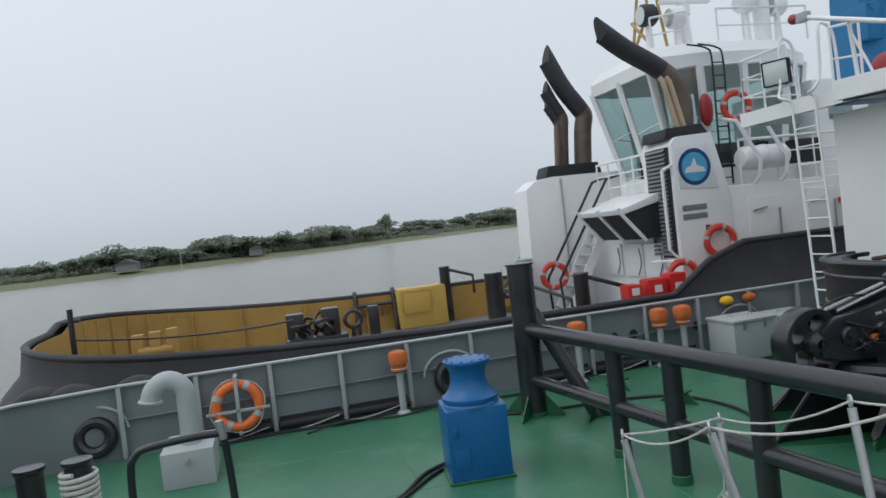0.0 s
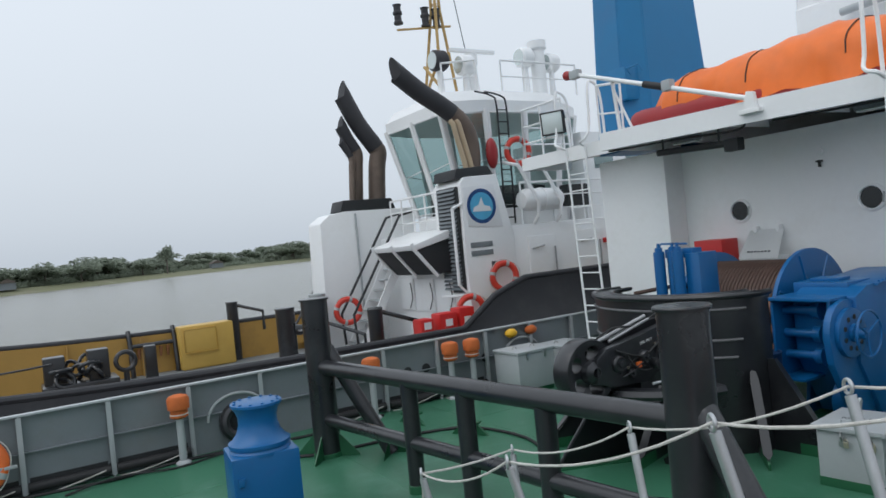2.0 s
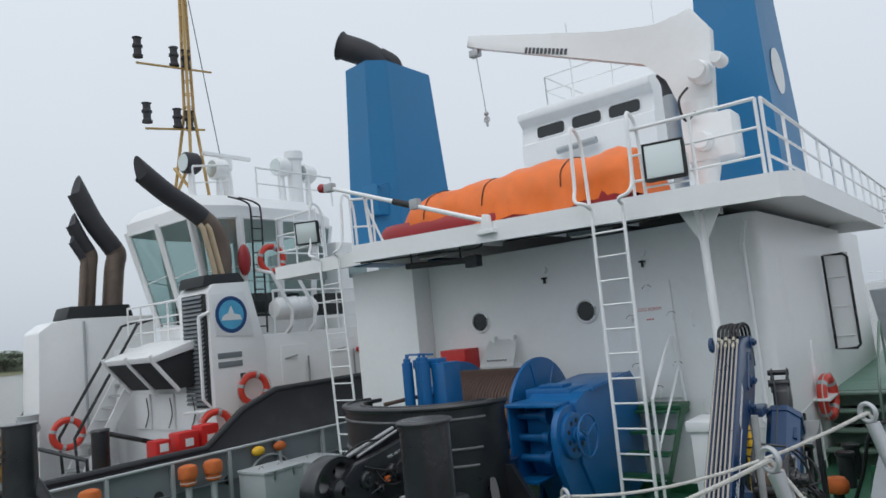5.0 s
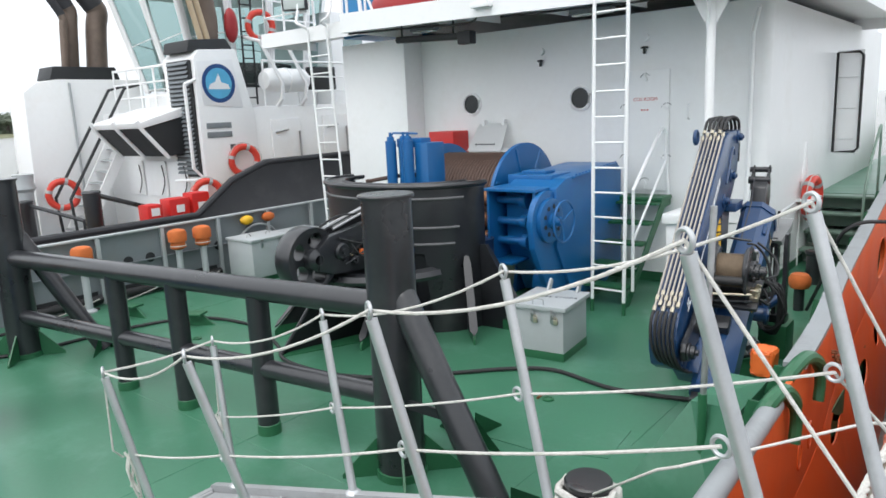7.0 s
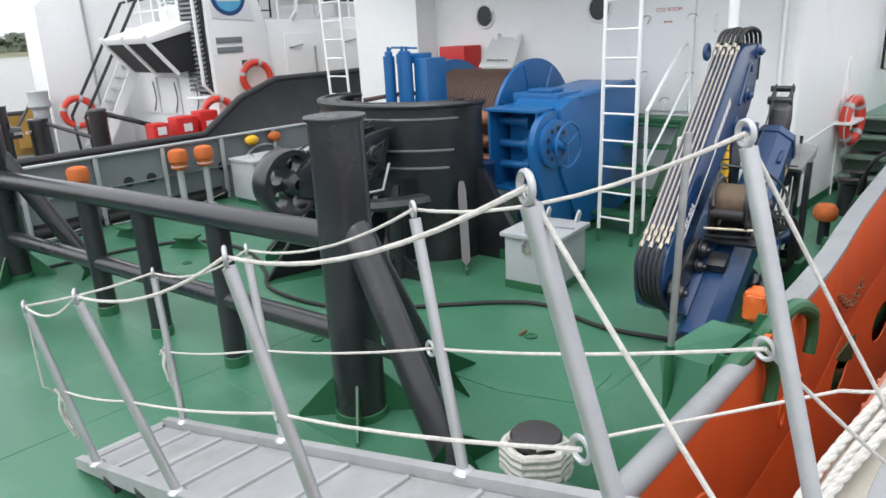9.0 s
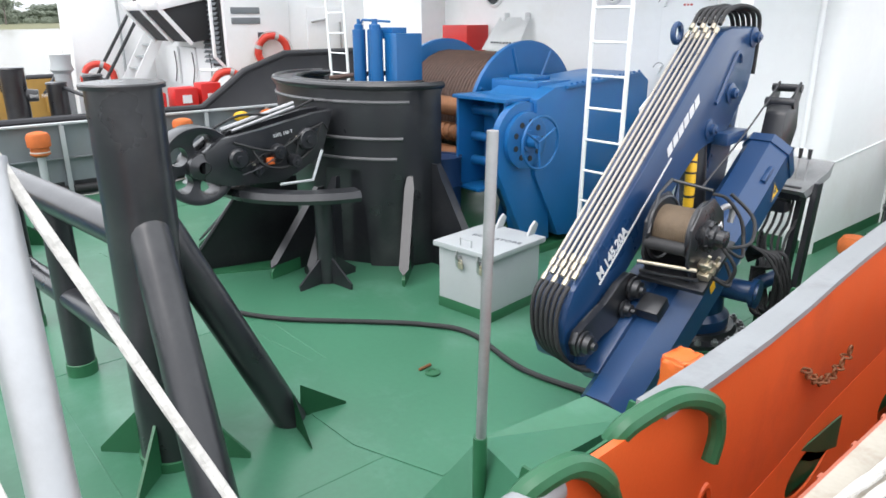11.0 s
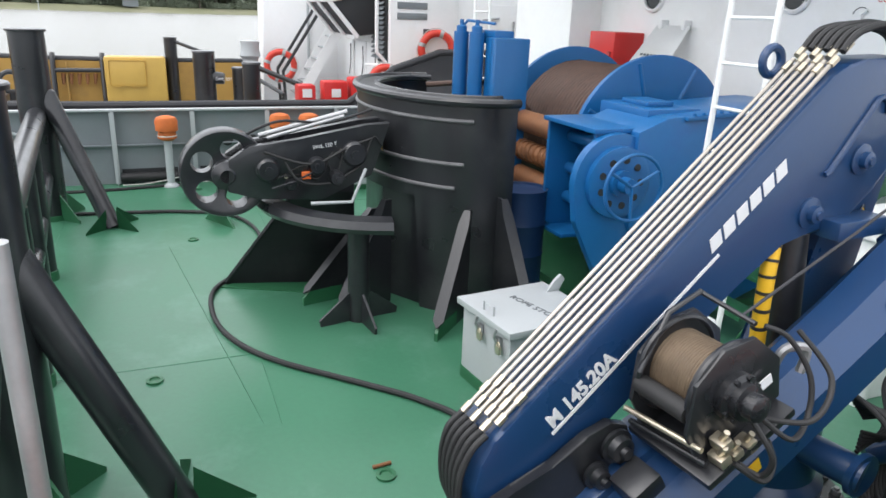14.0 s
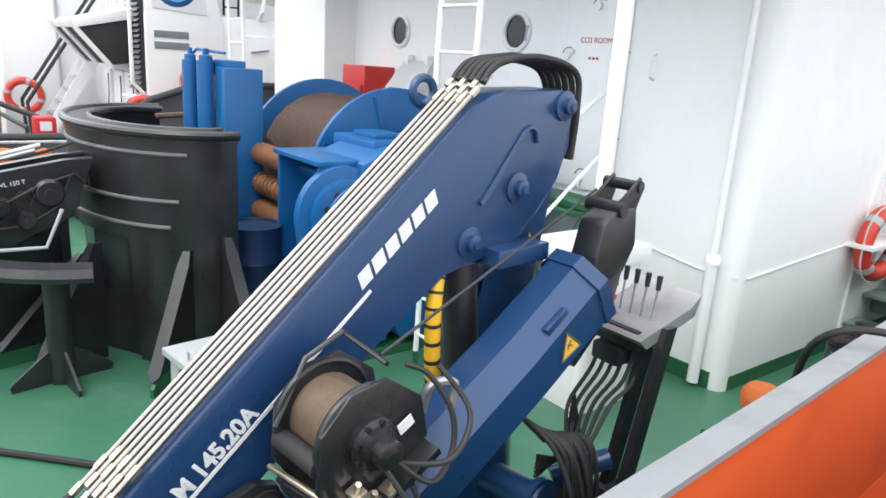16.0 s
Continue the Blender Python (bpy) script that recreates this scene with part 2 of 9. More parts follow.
def clear_glass_mat():
    m = bpy.data.materials.new("clear_window_glass")
    m.use_nodes = True
    n, l = m.node_tree.nodes, m.node_tree.links
    n.remove(n["Principled BSDF"])
    a = n.new("ShaderNodeBsdfTransparent")
    a.inputs["Color"].default_value = (0.60, 0.71, 0.70, 1)
    b = n.new("ShaderNodeBsdfGlossy")
    b.inputs["Roughness"].default_value = 0.03
    x = n.new("ShaderNodeMixShader")
    x.inputs[0].default_value = 0.12
    l.new(a.outputs[0], x.inputs[1])
    l.new(b.outputs[0], x.inputs[2])
    l.new(x.outputs[0], n["Material Output"].inputs["Surface"])
    return m


M_CLEAR = clear_glass_mat()
M_PORT = mat("dark_port_glass", (0.012, 0.016, 0.018), 0.15, var=0.2, bump=0.0)


def lens_mat():
    m = bpy.data.materials.new("floodlight_glass")
    m.use_nodes = True
    p = m.node_tree.nodes["Principled BSDF"]
    p.inputs["Base Color"].default_value = (0.62, 0.68, 0.67, 1)
    p.inputs["Roughness"].default_value = 0.12
    p.inputs["Metallic"].default_value = 0.35
    return m


M_LENS = lens_mat()


def water_mat():
    m = bpy.data.materials.new("silty_river_water")
    m.use_nodes = True
    n, l = m.node_tree.nodes, m.node_tree.links
    p = n["Principled BSDF"]
    p.inputs["Base Color"].default_value = (0.235, 0.235, 0.20, 1)
    p.inputs["Roughness"].default_value = 0.22
    tc = n.new("ShaderNodeTexCoord")
    mp = n.new("ShaderNodeMapping")
    mp.inputs["Scale"].default_value = (1.0, 0.55, 1.0)
    a = n.new("ShaderNodeTexNoise")
    a.inputs["Scale"].default_value, a.inputs["Detail"].default_value = 0.9, 8.0
    a.inputs["Roughness"].default_value = 0.62
    b = n.new("ShaderNodeBump")
    b.inputs["Strength"].default_value, b.inputs["Distance"].default_value = 0.8, 0.35
    l.new(tc.outputs["Object"], mp.inputs[0])
    l.new(mp.outputs[0], a.inputs["Vector"])
    l.new(a.outputs[0], b.inputs["Height"])
    l.new(b.outputs[0], p.inputs["Normal"])
    r = n.new("ShaderNodeValToRGB")
    r.color_ramp.elements[0].color = (0.15, 0.152, 0.135, 1)
    r.color_ramp.elements[1].color = (0.25, 0.25, 0.22, 1)
    l.new(a.outputs[0], r.inputs[0])
    l.new(r.outputs[0], p.inputs["Base Color"])
    return m


M_WATER = water_mat()
# ---------------------------------------------------------------- mesh helpers (world coordinates)
ORIGIN = {}


def thing(name, base, label, category, group=""):
    ob = new(name)
    ob.empty_display_size = 0.1
    ob.location = base
    ORIGIN[ob.name] = Vector(base)
    return tagged(ob, label, category, group)


def smooth_by_angle(me, deg=35):
    for poly in me.polygons:
        poly.use_smooth = True
    me.set_sharp_from_angle(angle=radians(deg))


def part(name, bm, material, parent, label=""):
    org = ORIGIN[parent.name]
    bmesh.ops.translate(bm, verts=bm.verts, vec=-org)
    bmesh.ops.recalc_face_normals(bm, faces=bm.faces)
    me = bpy.data.meshes.new(name)
    bm.to_mesh(me)
    bm.free()
    me.materials.append(material)
    smooth_by_angle(me)
    ob = new(name, me)
    ob.parent = parent
    ORIGIN[ob.name] = org
    return tagged(ob, label)


def solo(name, bm, material, label="", category="", group="", kind="", base=None):
    if base is None:
        xs = [v.co for v in bm.verts]
        base = Vector(((min(v.x for v in xs) + max(v.x for v in xs)) / 2, (min(v.y for v in xs) + max(v.y for v in xs)) / 2, min(v.z for v in xs)))
    base = Vector(base)
    bmesh.ops.translate(bm, verts=bm.verts, vec=-base)
    bmesh.ops.recalc_face_normals(bm, faces=bm.faces)
    me = bpy.data.meshes.new(name)
    bm.to_mesh(me)
    bm.free()
    me.materials.append(material)
    smooth_by_angle(me)
    ob = new(name, me)
    ob.location = base
    ORIGIN[ob.name] = base
    return tagged(ob, label, category, group, kind)


def B():
    return bmesh.new()


def box(bm, lo, hi, bev=0.0, m=None):
    """Axis-aligned box between two corners, edges bevelled; m turns and moves it."""
    lo, hi = Vector(lo), Vector(hi)
    r = bmesh.ops.create_cube(bm, size=1.0, matrix=Matrix.Translation((lo + hi) / 2) @ Matrix.Diagonal((*(hi - lo), 1)))
    vs = r["verts"]
    if bev:
        es = list({e for v in vs for e in v.link_edges})
        rb = bmesh.ops.bevel(bm, geom=es, offset=bev, segments=2, affect='EDGES', profile=0.6)
        vs = list({v for f_ in rb["faces"] for v in f_.verts} | {v for v in vs if v.is_valid})
    if m is not None:
        bmesh.ops.transform(bm, matrix=m, verts=vs)
    return bm


def rod(bm, a, b, r, r2=None, seg=14, cap=True):
    a, b = Vector(a), Vector(b)
    d = b - a
    q = d.to_track_quat('Z', 'Y').to_matrix().to_4x4()
    bmesh.ops.create_cone(bm, cap_ends=cap, segments=seg, radius1=r, radius2=r if r2 is None else r2, depth=d.length,
                          matrix=Matrix.Translation((a + b) / 2) @ q)
    return bm


def ball(bm, c, r, sx=1, sy=1, sz=1, seg=14):
    bmesh.ops.create_uvsphere(bm, u_segments=seg, v_segments=max(seg // 2, 5), radius=r, matrix=Matrix.Translation(c) @ Matrix.Diagonal((sx, sy, sz, 1)))
    return bm


def tube(bm, pts, r, seg=10, closed=False, twist=0.0):
    """A round tube swept along points."""
    pts = [Vector(p) for p in pts]
    n = len(pts)
    rings = []
    side = None
    for i, p in enumerate(pts):
        if closed:
            t = pts[(i + 1) % n] - pts[i - 1]
        else:
            t = pts[min(i + 1, n - 1)] - pts[max(i - 1, 0)]
        t.normalize()
        if side is None:
            side = t.orthogonal().normalized()
        side = side - t * side.dot(t)
        side = side.normalized() if side.length > 1e-6 else t.orthogonal().normalized()
        up = t.cross(side)
        rr = r[i] if isinstance(r, (list, tuple)) else r
        rings.append([bm.verts.new(p + rr * (side * math.cos(k * 2 * math.pi / seg + i * twist) + up * math.sin(k * 2 * math.pi / seg + i * twist))) for k in range(seg)])
    for i in range(n if closed else n - 1):
        a, b = rings[i], rings[(i + 1) % n]
        for k in range(seg):
            bm.faces.new((a[k], a[(k + 1) % seg], b[(k + 1) % seg], b[k]))
    if not closed:
        bm.faces.new(rings[0])
        bm.faces.new(rings[-1])
    return bm


def spline(pts, n=8):
    """Catmull-Rom points through the given ones."""
    pts = [Vector(p) for p in pts]
    out = []
    for i in range(len(pts) - 1):
        p0, p1, p2, p3 = pts[max(i - 1, 0)], pts[i], pts[i + 1], pts[min(i + 2, len(pts) - 1)]
        for k in range(n):
            t = k / n
            out.append(0.5 * (2 * p1 + (p2 - p0) * t + (2 * p0 - 5 * p1 + 4 * p2 - p3) * t * t + (3 * p1 - p0 - 3 * p2 + p3) * t ** 3))
    out.append(pts[-1])
    return out


def sag(a, b, drop, n=10):
    a, b = Vector(a), Vector(b)
    return [a.lerp(b, i / n) - Vector((0, 0, drop * 4 * (i / n) * (1 - i / n))) for i in range(n + 1)]


def prism(bm, outline, axis, lo, hi, bev=0.0):
    """A flat outline (2D points) pushed along an axis from lo to hi. axis x: points are (y, z); y: (x, z); z: (x, y)."""
    def at(p, d):
        return {"x": (d, p[0], p[1]), "y": (p[0], d, p[1]), "z": (p[0], p[1], d)}[axis]
    a = [bm.verts.new(at(p, lo)) for p in outline]
    b = [bm.verts.new(at(p, hi)) for p in outline]
    n = len(a)
    faces = [bm.faces.new(a), bm.faces.new(list(reversed(b)))]
    for i in range(n):
        faces.append(bm.faces.new((a[i], b[i], b[(i + 1) % n], a[(i + 1) % n])))
    if bev:
        es = list({e for f_ in faces for e in f_.edges})
        bmesh.ops.bevel(bm, geom=es, offset=bev, segments=2, affect='EDGES', profile=0.6)
    return bm


def lathe(bm, profile, c, axis='z', seg=28):
    """Turns (radius, height) pairs round an axis through c."""
    c = Vector(c)
    rot = {"z": Matrix.Identity(3), "x": Matrix.Rotation(radians(90), 3, 'Y'), "y": Matrix.Rotation(radians(-90), 3, 'X')}[axis]
    rings = []
    for r, h in profile:
        rings.append([bm.verts.new(c + rot @ Vector((max(r, 0.0005) * math.cos(k * 2 * math.pi / seg), max(r, 0.0005) * math.sin(k * 2 * math.pi / seg), h))) for k in range(seg)])
    for a, b in zip(rings, rings[1:]):
        for k in range(seg):
            bm.faces.new((a[k], a[(k + 1) % seg], b[(k + 1) % seg], b[k]))
    bm.faces.new(rings[0])
    bm.faces.new(rings[-1])
    return bm


def ring(bm, c, major, minor, normal=(0, 0, 1), seg=28, mseg=10, start=0.0, sweep=2 * math.pi):
    c, nrm = Vector(c), Vector(normal).normalized()
    u = nrm.orthogonal().normalized()
    if abs(nrm.z) < 0.9:
        u = Vector((0, 0, 1)).cross(nrm).normalized()
    v = nrm.cross(u)
    full = sweep > 6.28
    k = seg if full else seg + 1
    pts = [c + major * (u * math.cos(start + sweep * i / seg) + v * math.sin(start + sweep * i / seg)) for i in range(k)]
    return tube(bm, pts, minor, mseg, closed=full)


def cut(ob, bm):
    """Cut the closed shapes in bm out of a part or wall."""
    bmesh.ops.recalc_face_normals(bm, faces=bm.faces)
    me = bpy.data.meshes.new("cutter")
    bm.to_mesh(me)
    bm.free()
    tool = new("cutter", me)
    bpy.context.view_layer.update()
    mod = ob.modifiers.new("openings", 'BOOLEAN')
    mod.object, mod.operation, mod.solver = tool, 'DIFFERENCE', 'EXACT'
    bpy.context.view_layer.update()
    done = bpy.data.meshes.new_from_object(ob.evaluated_get(bpy.context.evaluated_depsgraph_get()))
    ob.modifiers.clear()
    ob.data = done
    bpy.data.objects.remove(tool)


def plate_line(bm, pts, z0, z1, thick):
    """An upright plate that follows plan points; z0 and z1 are numbers or lists."""
    n = len(pts)
    pts = [Vector((p[0], p[1], 0)) for p in pts]
    za = z0 if isinstance(z0, (list, tuple)) else [z0] * n
    zb = z1 if isinstance(z1, (list, tuple)) else [z1] * n
    cols = []
    for i, p in enumerate(pts):
        t = (pts[min(i + 1, n - 1)] - pts[max(i - 1, 0)]).normalized()
        o = Vector((-t.y, t.x, 0)) * thick / 2
        cols.append([bm.verts.new((q.x, q.y, z)) for q, z in ((p - o, za[i]), (p + o, za[i]), (p + o, zb[i]), (p - o, zb[i]))])
    for a, b in zip(cols, cols[1:]):
        for k in range(4):
            bm.faces.new((a[k], a[(k + 1) % 4], b[(k + 1) % 4], b[k]))
    bm.faces.new(cols[0])
    bm.faces.new(cols[-1])
    return bm


def words(name, text, size, m, material, parent, extrude=0.002, align='CENTER', bold=0.0):
    cu = bpy.data.curves.new(name, 'FONT')
    cu.body, cu.size, cu.extrude, cu.align_x, cu.align_y = text, size, extrude, align, 'CENTER'
    cu.offset = bold
    tmp = bpy.data.objects.new(name, cu)
    scene.collection.objects.link(tmp)
    bpy.context.view_layer.update()
    me = bpy.data.meshes.new_from_object(tmp.evaluated_get(bpy.context.evaluated_depsgraph_get()))
    bpy.data.objects.remove(tmp)
    me.transform(Matrix.Translation(-ORIGIN[parent.name]) @ m)
    me.materials.clear()
    me.materials.append(material)
    ob = new(name, me)
    ob.parent = parent
    ORIGIN[ob.name] = ORIGIN[parent.name]
    return ob


def bars(bm, o, u, v, count, width, height, thick=0.003, gap=0.35):
    """A row of plain bars along u, upright along v, standing in for lettering."""
    o, u, v = Vector(o), Vector(u).normalized(), Vector(v).normalized()
    nrm = u.cross(v)
    step = width / count
    for i in range(count):
        c = o + u * (step * (i + 0.5))
        m = Matrix((u, v, nrm)).transposed().to_4x4()
        m.translation = c
        box(bm, (-step * (1 - gap) / 2, -height / 2, -thick / 2), (step * (1 - gap) / 2, height / 2, thick / 2), 0, m)
    return bm


# u-frame facing +x: text reads along +y; facing -y: text reads along +x
FACE_X = Matrix(((0, 0, 1, 0), (1, 0, 0, 0), (0, 1, 0, 0), (0, 0, 0, 1)))
FACE_MY = Matrix(((1, 0, 0, 0), (0, 0, -1, 0), (0, 1, 0, 0), (0, 0, 0, 1)))
# ---------------------------------------------------------------- river, far bank
bm = B()
bmesh.ops.create_grid(bm, x_segments=2, y_segments=2, size=4000, matrix=Matrix.Translation((0, 0, -1.7)))
solo("water", bm, M_WATER, "silty grey-green river water with small ripples", "water", kind="structure", base=(0, 0, -1.7))

BANK = [(-150, -420), (-235, -190), (-285, -60), (-330, 20), (-420, 120), (-560, 260), (-700, 420), (-800, 900)]


def bank_at(s):
    pts = spline([(x, y, 0) for x, y in BANK], 10)
    i = min(int(s * (len(pts) - 1)), len(pts) - 2)
    k = s * (len(pts) - 1) - i
    return pts[i].lerp(pts[i + 1], k)


bm = B()
rows = []
random.seed(4)
for i in range(161):
    p = bank_at(i / 160)
    q = bank_at(min(i / 160 + 0.01, 1)) - bank_at(max(i / 160 - 0.01, 0))
    out = Vector((-q.y, q.x, 0)).normalized()
    if out.x > 0:
        out = -out
    w = random.uniform(-1.5, 1.5)
    rows.append([bm.verts.new(p + out * (d + w * k) + Vector((0, 0, z))) for d, z, k in ((-4, -2.4, 1), (0, -1.6, 1), (10, -0.9, 1), (24, 0.5, 0.5), (300, 1.6, 0), (2200, 2, 0))])
for a, b in zip(rows, rows[1:]):
    for k in range(5):
        bm.faces.new((a[k], a[k + 1], b[k + 1], b[k]))
solo("ground", bm, M_BANK, "low grassy river bank with a sandy edge", "ground", kind="structure", base=(0, 0, 0))


def leaf_clump(bm, c, r, count):
    for _ in range(count):
        d = Vector((random.gauss(0, 1), random.gauss(0, 1), random.gauss(0, 0.7)))
        d = d.normalized() * r * random.uniform(0.45, 1.0)
        p = c + d
        s = r * random.uniform(0.09, 0.2)
        n1 = Vector((random.gauss(0, 1), random.gauss(0, 1), random.gauss(0, 1))).normalized()
        n2 = n1.orthogonal().normalized() * s
        n3 = n1.cross(n2).normalized() * s
        vs = [bm.verts.new(p + n2 * a + n3 * b) for a, b in ((-1, -0.6), (0.2, -1), (1, 0.1), (0.3, 0.9), (-0.8, 0.7))]
        bm.faces.new(vs)


def far_tree(p, h, spread, lumps, name="tree"):
    t = thing(name, p, "broad dark green tree on the far river bank", "tree", "trees on the far bank")
    bm = B()
    tube(bm, [p, p + Vector((0.2, 0.1, h * 0.35)), p + Vector((0, 0.3, h * 0.7))], [h * 0.03, h * 0.022, h * 0.01], 6)
    for k in range(4):
        a = random.uniform(0, 6.28)
        q = p + Vector((0, 0, h * random.uniform(0.35, 0.6)))
        tube(bm, [q, q + Vector((math.cos(a), math.sin(a), 0.9)) * spread * 0.5], [h * 0.014, h * 0.005], 5)
    part("trunk", bm, M_TRUNK, t)
    bm = B()
    for k in range(lumps):
        a = random.uniform(0, 6.28)
        rr = spread * random.uniform(0.1, 0.85)
        c = p + Vector((math.cos(a) * rr, math.sin(a) * rr, h * random.uniform(0.5, 0.92)))
        leaf_clump(bm, c, h * random.uniform(0.13, 0.24), 130)
    part("crown", bm, M_LEAF, t)
    return t


random.seed(11)
proto = [far_tree(Vector(bank_at(0.8 + 0.03 * k)) + Vector((-60, 10, 1.0)), 13.0, 6.5, 12) for k in range(5)]
for i in range(150):
    s = 0.12 + 0.66 * (i + random.uniform(-0.4, 0.4)) / 150
    p = bank_at(s)
    q = bank_at(min(s + 0.01, 1)) - bank_at(max(s - 0.01, 0))
    out = Vector((-q.y, q.x, 0)).normalized()
    out = -out if out.x > 0 else out
    p = p + out * random.choice((30, 42, 55)) * random.uniform(0.85, 1.15)
    k = random.uniform(0.55, 1.15) * (1.0 + 0.5 * noise.noise(Vector((i * 0.11, 0.0, 5.0)))) * (0.70 + 0.55 * s)
    copy_thing(proto[i % 5], Matrix.Translation((p.x, p.y, 0.6)) @ Matrix.Rotation(random.uniform(0, 6.28), 4, 'Z')).scale = (k * 1.55, k * 1.55, k * 0.72)
# the low scrub that closes the wood behind the trees
bm = B()
for i in range(900):
    s = 0.10 + 0.7 * i / 900
    p = bank_at(s)
    q = bank_at(min(s + 0.01, 1)) - bank_at(max(s - 0.01, 0))
    out = Vector((-q.y, q.x, 0)).normalized()
    out = -out if out.x > 0 else out
    c = p + out * random.uniform(38, 75)
    leaf_clump(bm, Vector((c.x, c.y, random.uniform(0.8, 4.0) + 2.2 * noise.noise(Vector((i * 0.05, 2.0, 0.0))))), random.uniform(2.2, 3.8), 80)
for i in range(600):
    s = 0.10 + 0.7 * i / 600
    p = bank_at(s)
    q = bank_at(min(s + 0.01, 1)) - bank_at(max(s - 0.01, 0))
    out = Vector((-q.y, q.x, 0)).normalized()
    out = -out if out.x > 0 else out
    c = p + out * random.uniform(23, 36)
    leaf_clump(bm, Vector((c.x, c.y, random.uniform(0.8, 2.2))), random.uniform(1.5, 2.6), 60)
solo("far_wood", bm, M_LEAF, "dense dark scrub and trees along the far bank", "woodland", kind="stuff")
lone = far_tree(Vector((-313, 47.0, 0.6)), 12.5, 3.0, 6)
for hx, hy, hs in ((-268, -62, 4.0), (-300, -12, 3.0), (-395, 95, 3.4)):
    h = thing("hut", (hx - 30, hy, 0.4), "small grey hut with a brown roof among far trees", "house", "huts on the far bank")
    bm = B()
    box(bm, (hx - 30 - hs, hy - hs, 0.4), (hx - 30 + hs, hy + hs, 3.2))
    part("wall", bm, M_GREY, h)
    bm = B()
    prism(bm, [(hy - hs - 0.6, 3.2), (hy + hs + 0.6, 3.2), (hy, 5.0)], "x", hx - 30 - hs - 0.5, hx - 30 + hs + 0.5)
    part("roof", bm, M_TRUNK, h)
far_pole = B()
rod(far_pole, (-262, -38, -2), (-262, -38, 7), 0.14, 0.1, 8)
solo("pole", far_pole, M_LGREY, "thin pale pole standing on the far bank", "pole")

# ---------------------------------------------------------------- work boat: deck, hull, bulwarks
PORT_X, STBD_X = -3.2, 6.16
bm = B()
outline = [(PORT_X - 0.02, -12.0), (PORT_X + 0.25, -13.2), (PORT_X + 1.0, -14.0), (STBD_X - 1.0, -14.0), (STBD_X - 0.1, -13.2), (STBD_X + 0.1, -12.0),
           (STBD_X + 0.04, -6.9), (STBD_X - 0.14, -3.0), (STBD_X - 0.38, 0), (STBD_X - 0.7, 6), (STBD_X - 1.5, 12), (PORT_X + 1.0, 12), (PORT_X - 0.02, 5)]
prism(bm, outline, "z", -0.10, 0.0)
deck = solo("floor", bm, M_DECK, "green painted steel work deck with worn pale patches", "deck", kind="structure", base=(0, 0, 0))
# welded seams and doubler plates of the deck
for pts in ([(-0.25, -5.44), (3.34, -5.0)], [(-2.9, -8.6), (5.6, -8.6)], [(-2.9, -4.4), (0.9, -4.4)], [(0.2, -12), (0.2, -8.4)], [(2.4, -13), (2.4, -4.9)], [(4.6, -8.6), (4.6, -4.7)], [(-2.9, -6.5), (5.2, -6.5)], [(-1.6, -13), (-1.6, -1.0)], [(2.4, -4.9), (5.1, -4.9)], [(5.0, -4.9), (5.0, 2.0)]):
    bm = B()
    tube(bm, [(x, y, -0.002) for x, y in pts], 0.006, 6)
    part("weld_seam", bm, M_DECK, deck)
bm = B()
prism(bm, [(3.34, -5.0), (3.40, -4.78), (4.14, -4.69), (4.9, -4.65), (4.95, -5.15), (4.4, -5.35), (3.56, -5.38)], "z", 0.0, 0.006)
part("doubler_plate", bm, M_DECK, deck)
bm = B()
hull = [(x, y) for x, y in outline]
prism(bm, [(x * 0.985 + 0.02, y * 0.99) for x, y in hull], "z", -2.6, -0.10)
solo("hull", bm, M_ORHULL, "orange painted hull of the work boat", "hull", kind="structure")

STBD = [(6.25, -8.0), (6.235, -6.9), (6.16, -4.5), (6.035, -3.0), (5.9, -0.6), (5.70, 3.0), (5.43, 7.0), (4.73, 12.0)]
stb = [(p.x, p.y) for p in spline([(x, y, 0) for x, y in STBD], 8)]
stbz = [0.97 + 0.012 * max(y + 5.2, 0) ** 1.6 for x, y in stb]


wall_s = thing("bulwark_starboard", (STBD_X, -5, 0), "orange steel bulwark with a grey cap rail and oval freeing ports", "bulwark")
wall_s["kind"] = "structure"
bm = B()
# outer plating, with real oval openings cut through it


def stb_x(y):
    for (xa, ya), (xb, yb) in zip(stb, stb[1:]):
        if ya <= y <= yb:
            return xa + (xb - xa) * (y - ya) / (yb - ya)
    return stb[-1][0]


def stb_top(y):
    return 0.97 + 0.012 * max(y + 5.2, 0) ** 1.6


OVALS = ((-6.36, 0.32, 0.25, 0.22), (-4.76, 0.37, 0.045, 0.085), (-5.10, 0.37, 0.045, 0.085), (0.9, 0.42, 0.34, 0.27), (2.6, 0.8, 0.2, 0.2))
plate_line(bm, stb, -0.55, stbz, 0.03)
plating = part("plating", bm, M_ORHULL, wall_s, "orange outer plating")
bm = B()
for y, z, ry, rz in OVALS:
    bmesh.ops.create_cone(bm, cap_ends=True, segments=28, radius1=1, radius2=1, depth=0.5,
                          matrix=Matrix.Translation((stb_x(y) - wall_s.location.x, y - wall_s.location.y, z)) @ Matrix.Rotation(radians(90), 4, 'Y') @ Matrix.Diagonal((rz, ry, 1, 1)))
bmesh.ops.recalc_face_normals(bm, faces=bm.faces)
cut_me = bpy.data.meshes.new("cutter")
bm.to_mesh(cut_me)
bm.free()
cut_ob = new("cutter", cut_me)
cut_ob.location = wall_s.location
mod = plating.modifiers.new("openings", 'BOOLEAN')
mod.object, mod.operation, mod.solver = cut_ob, 'DIFFERENCE', 'EXACT'
bpy.context.view_layer.update()
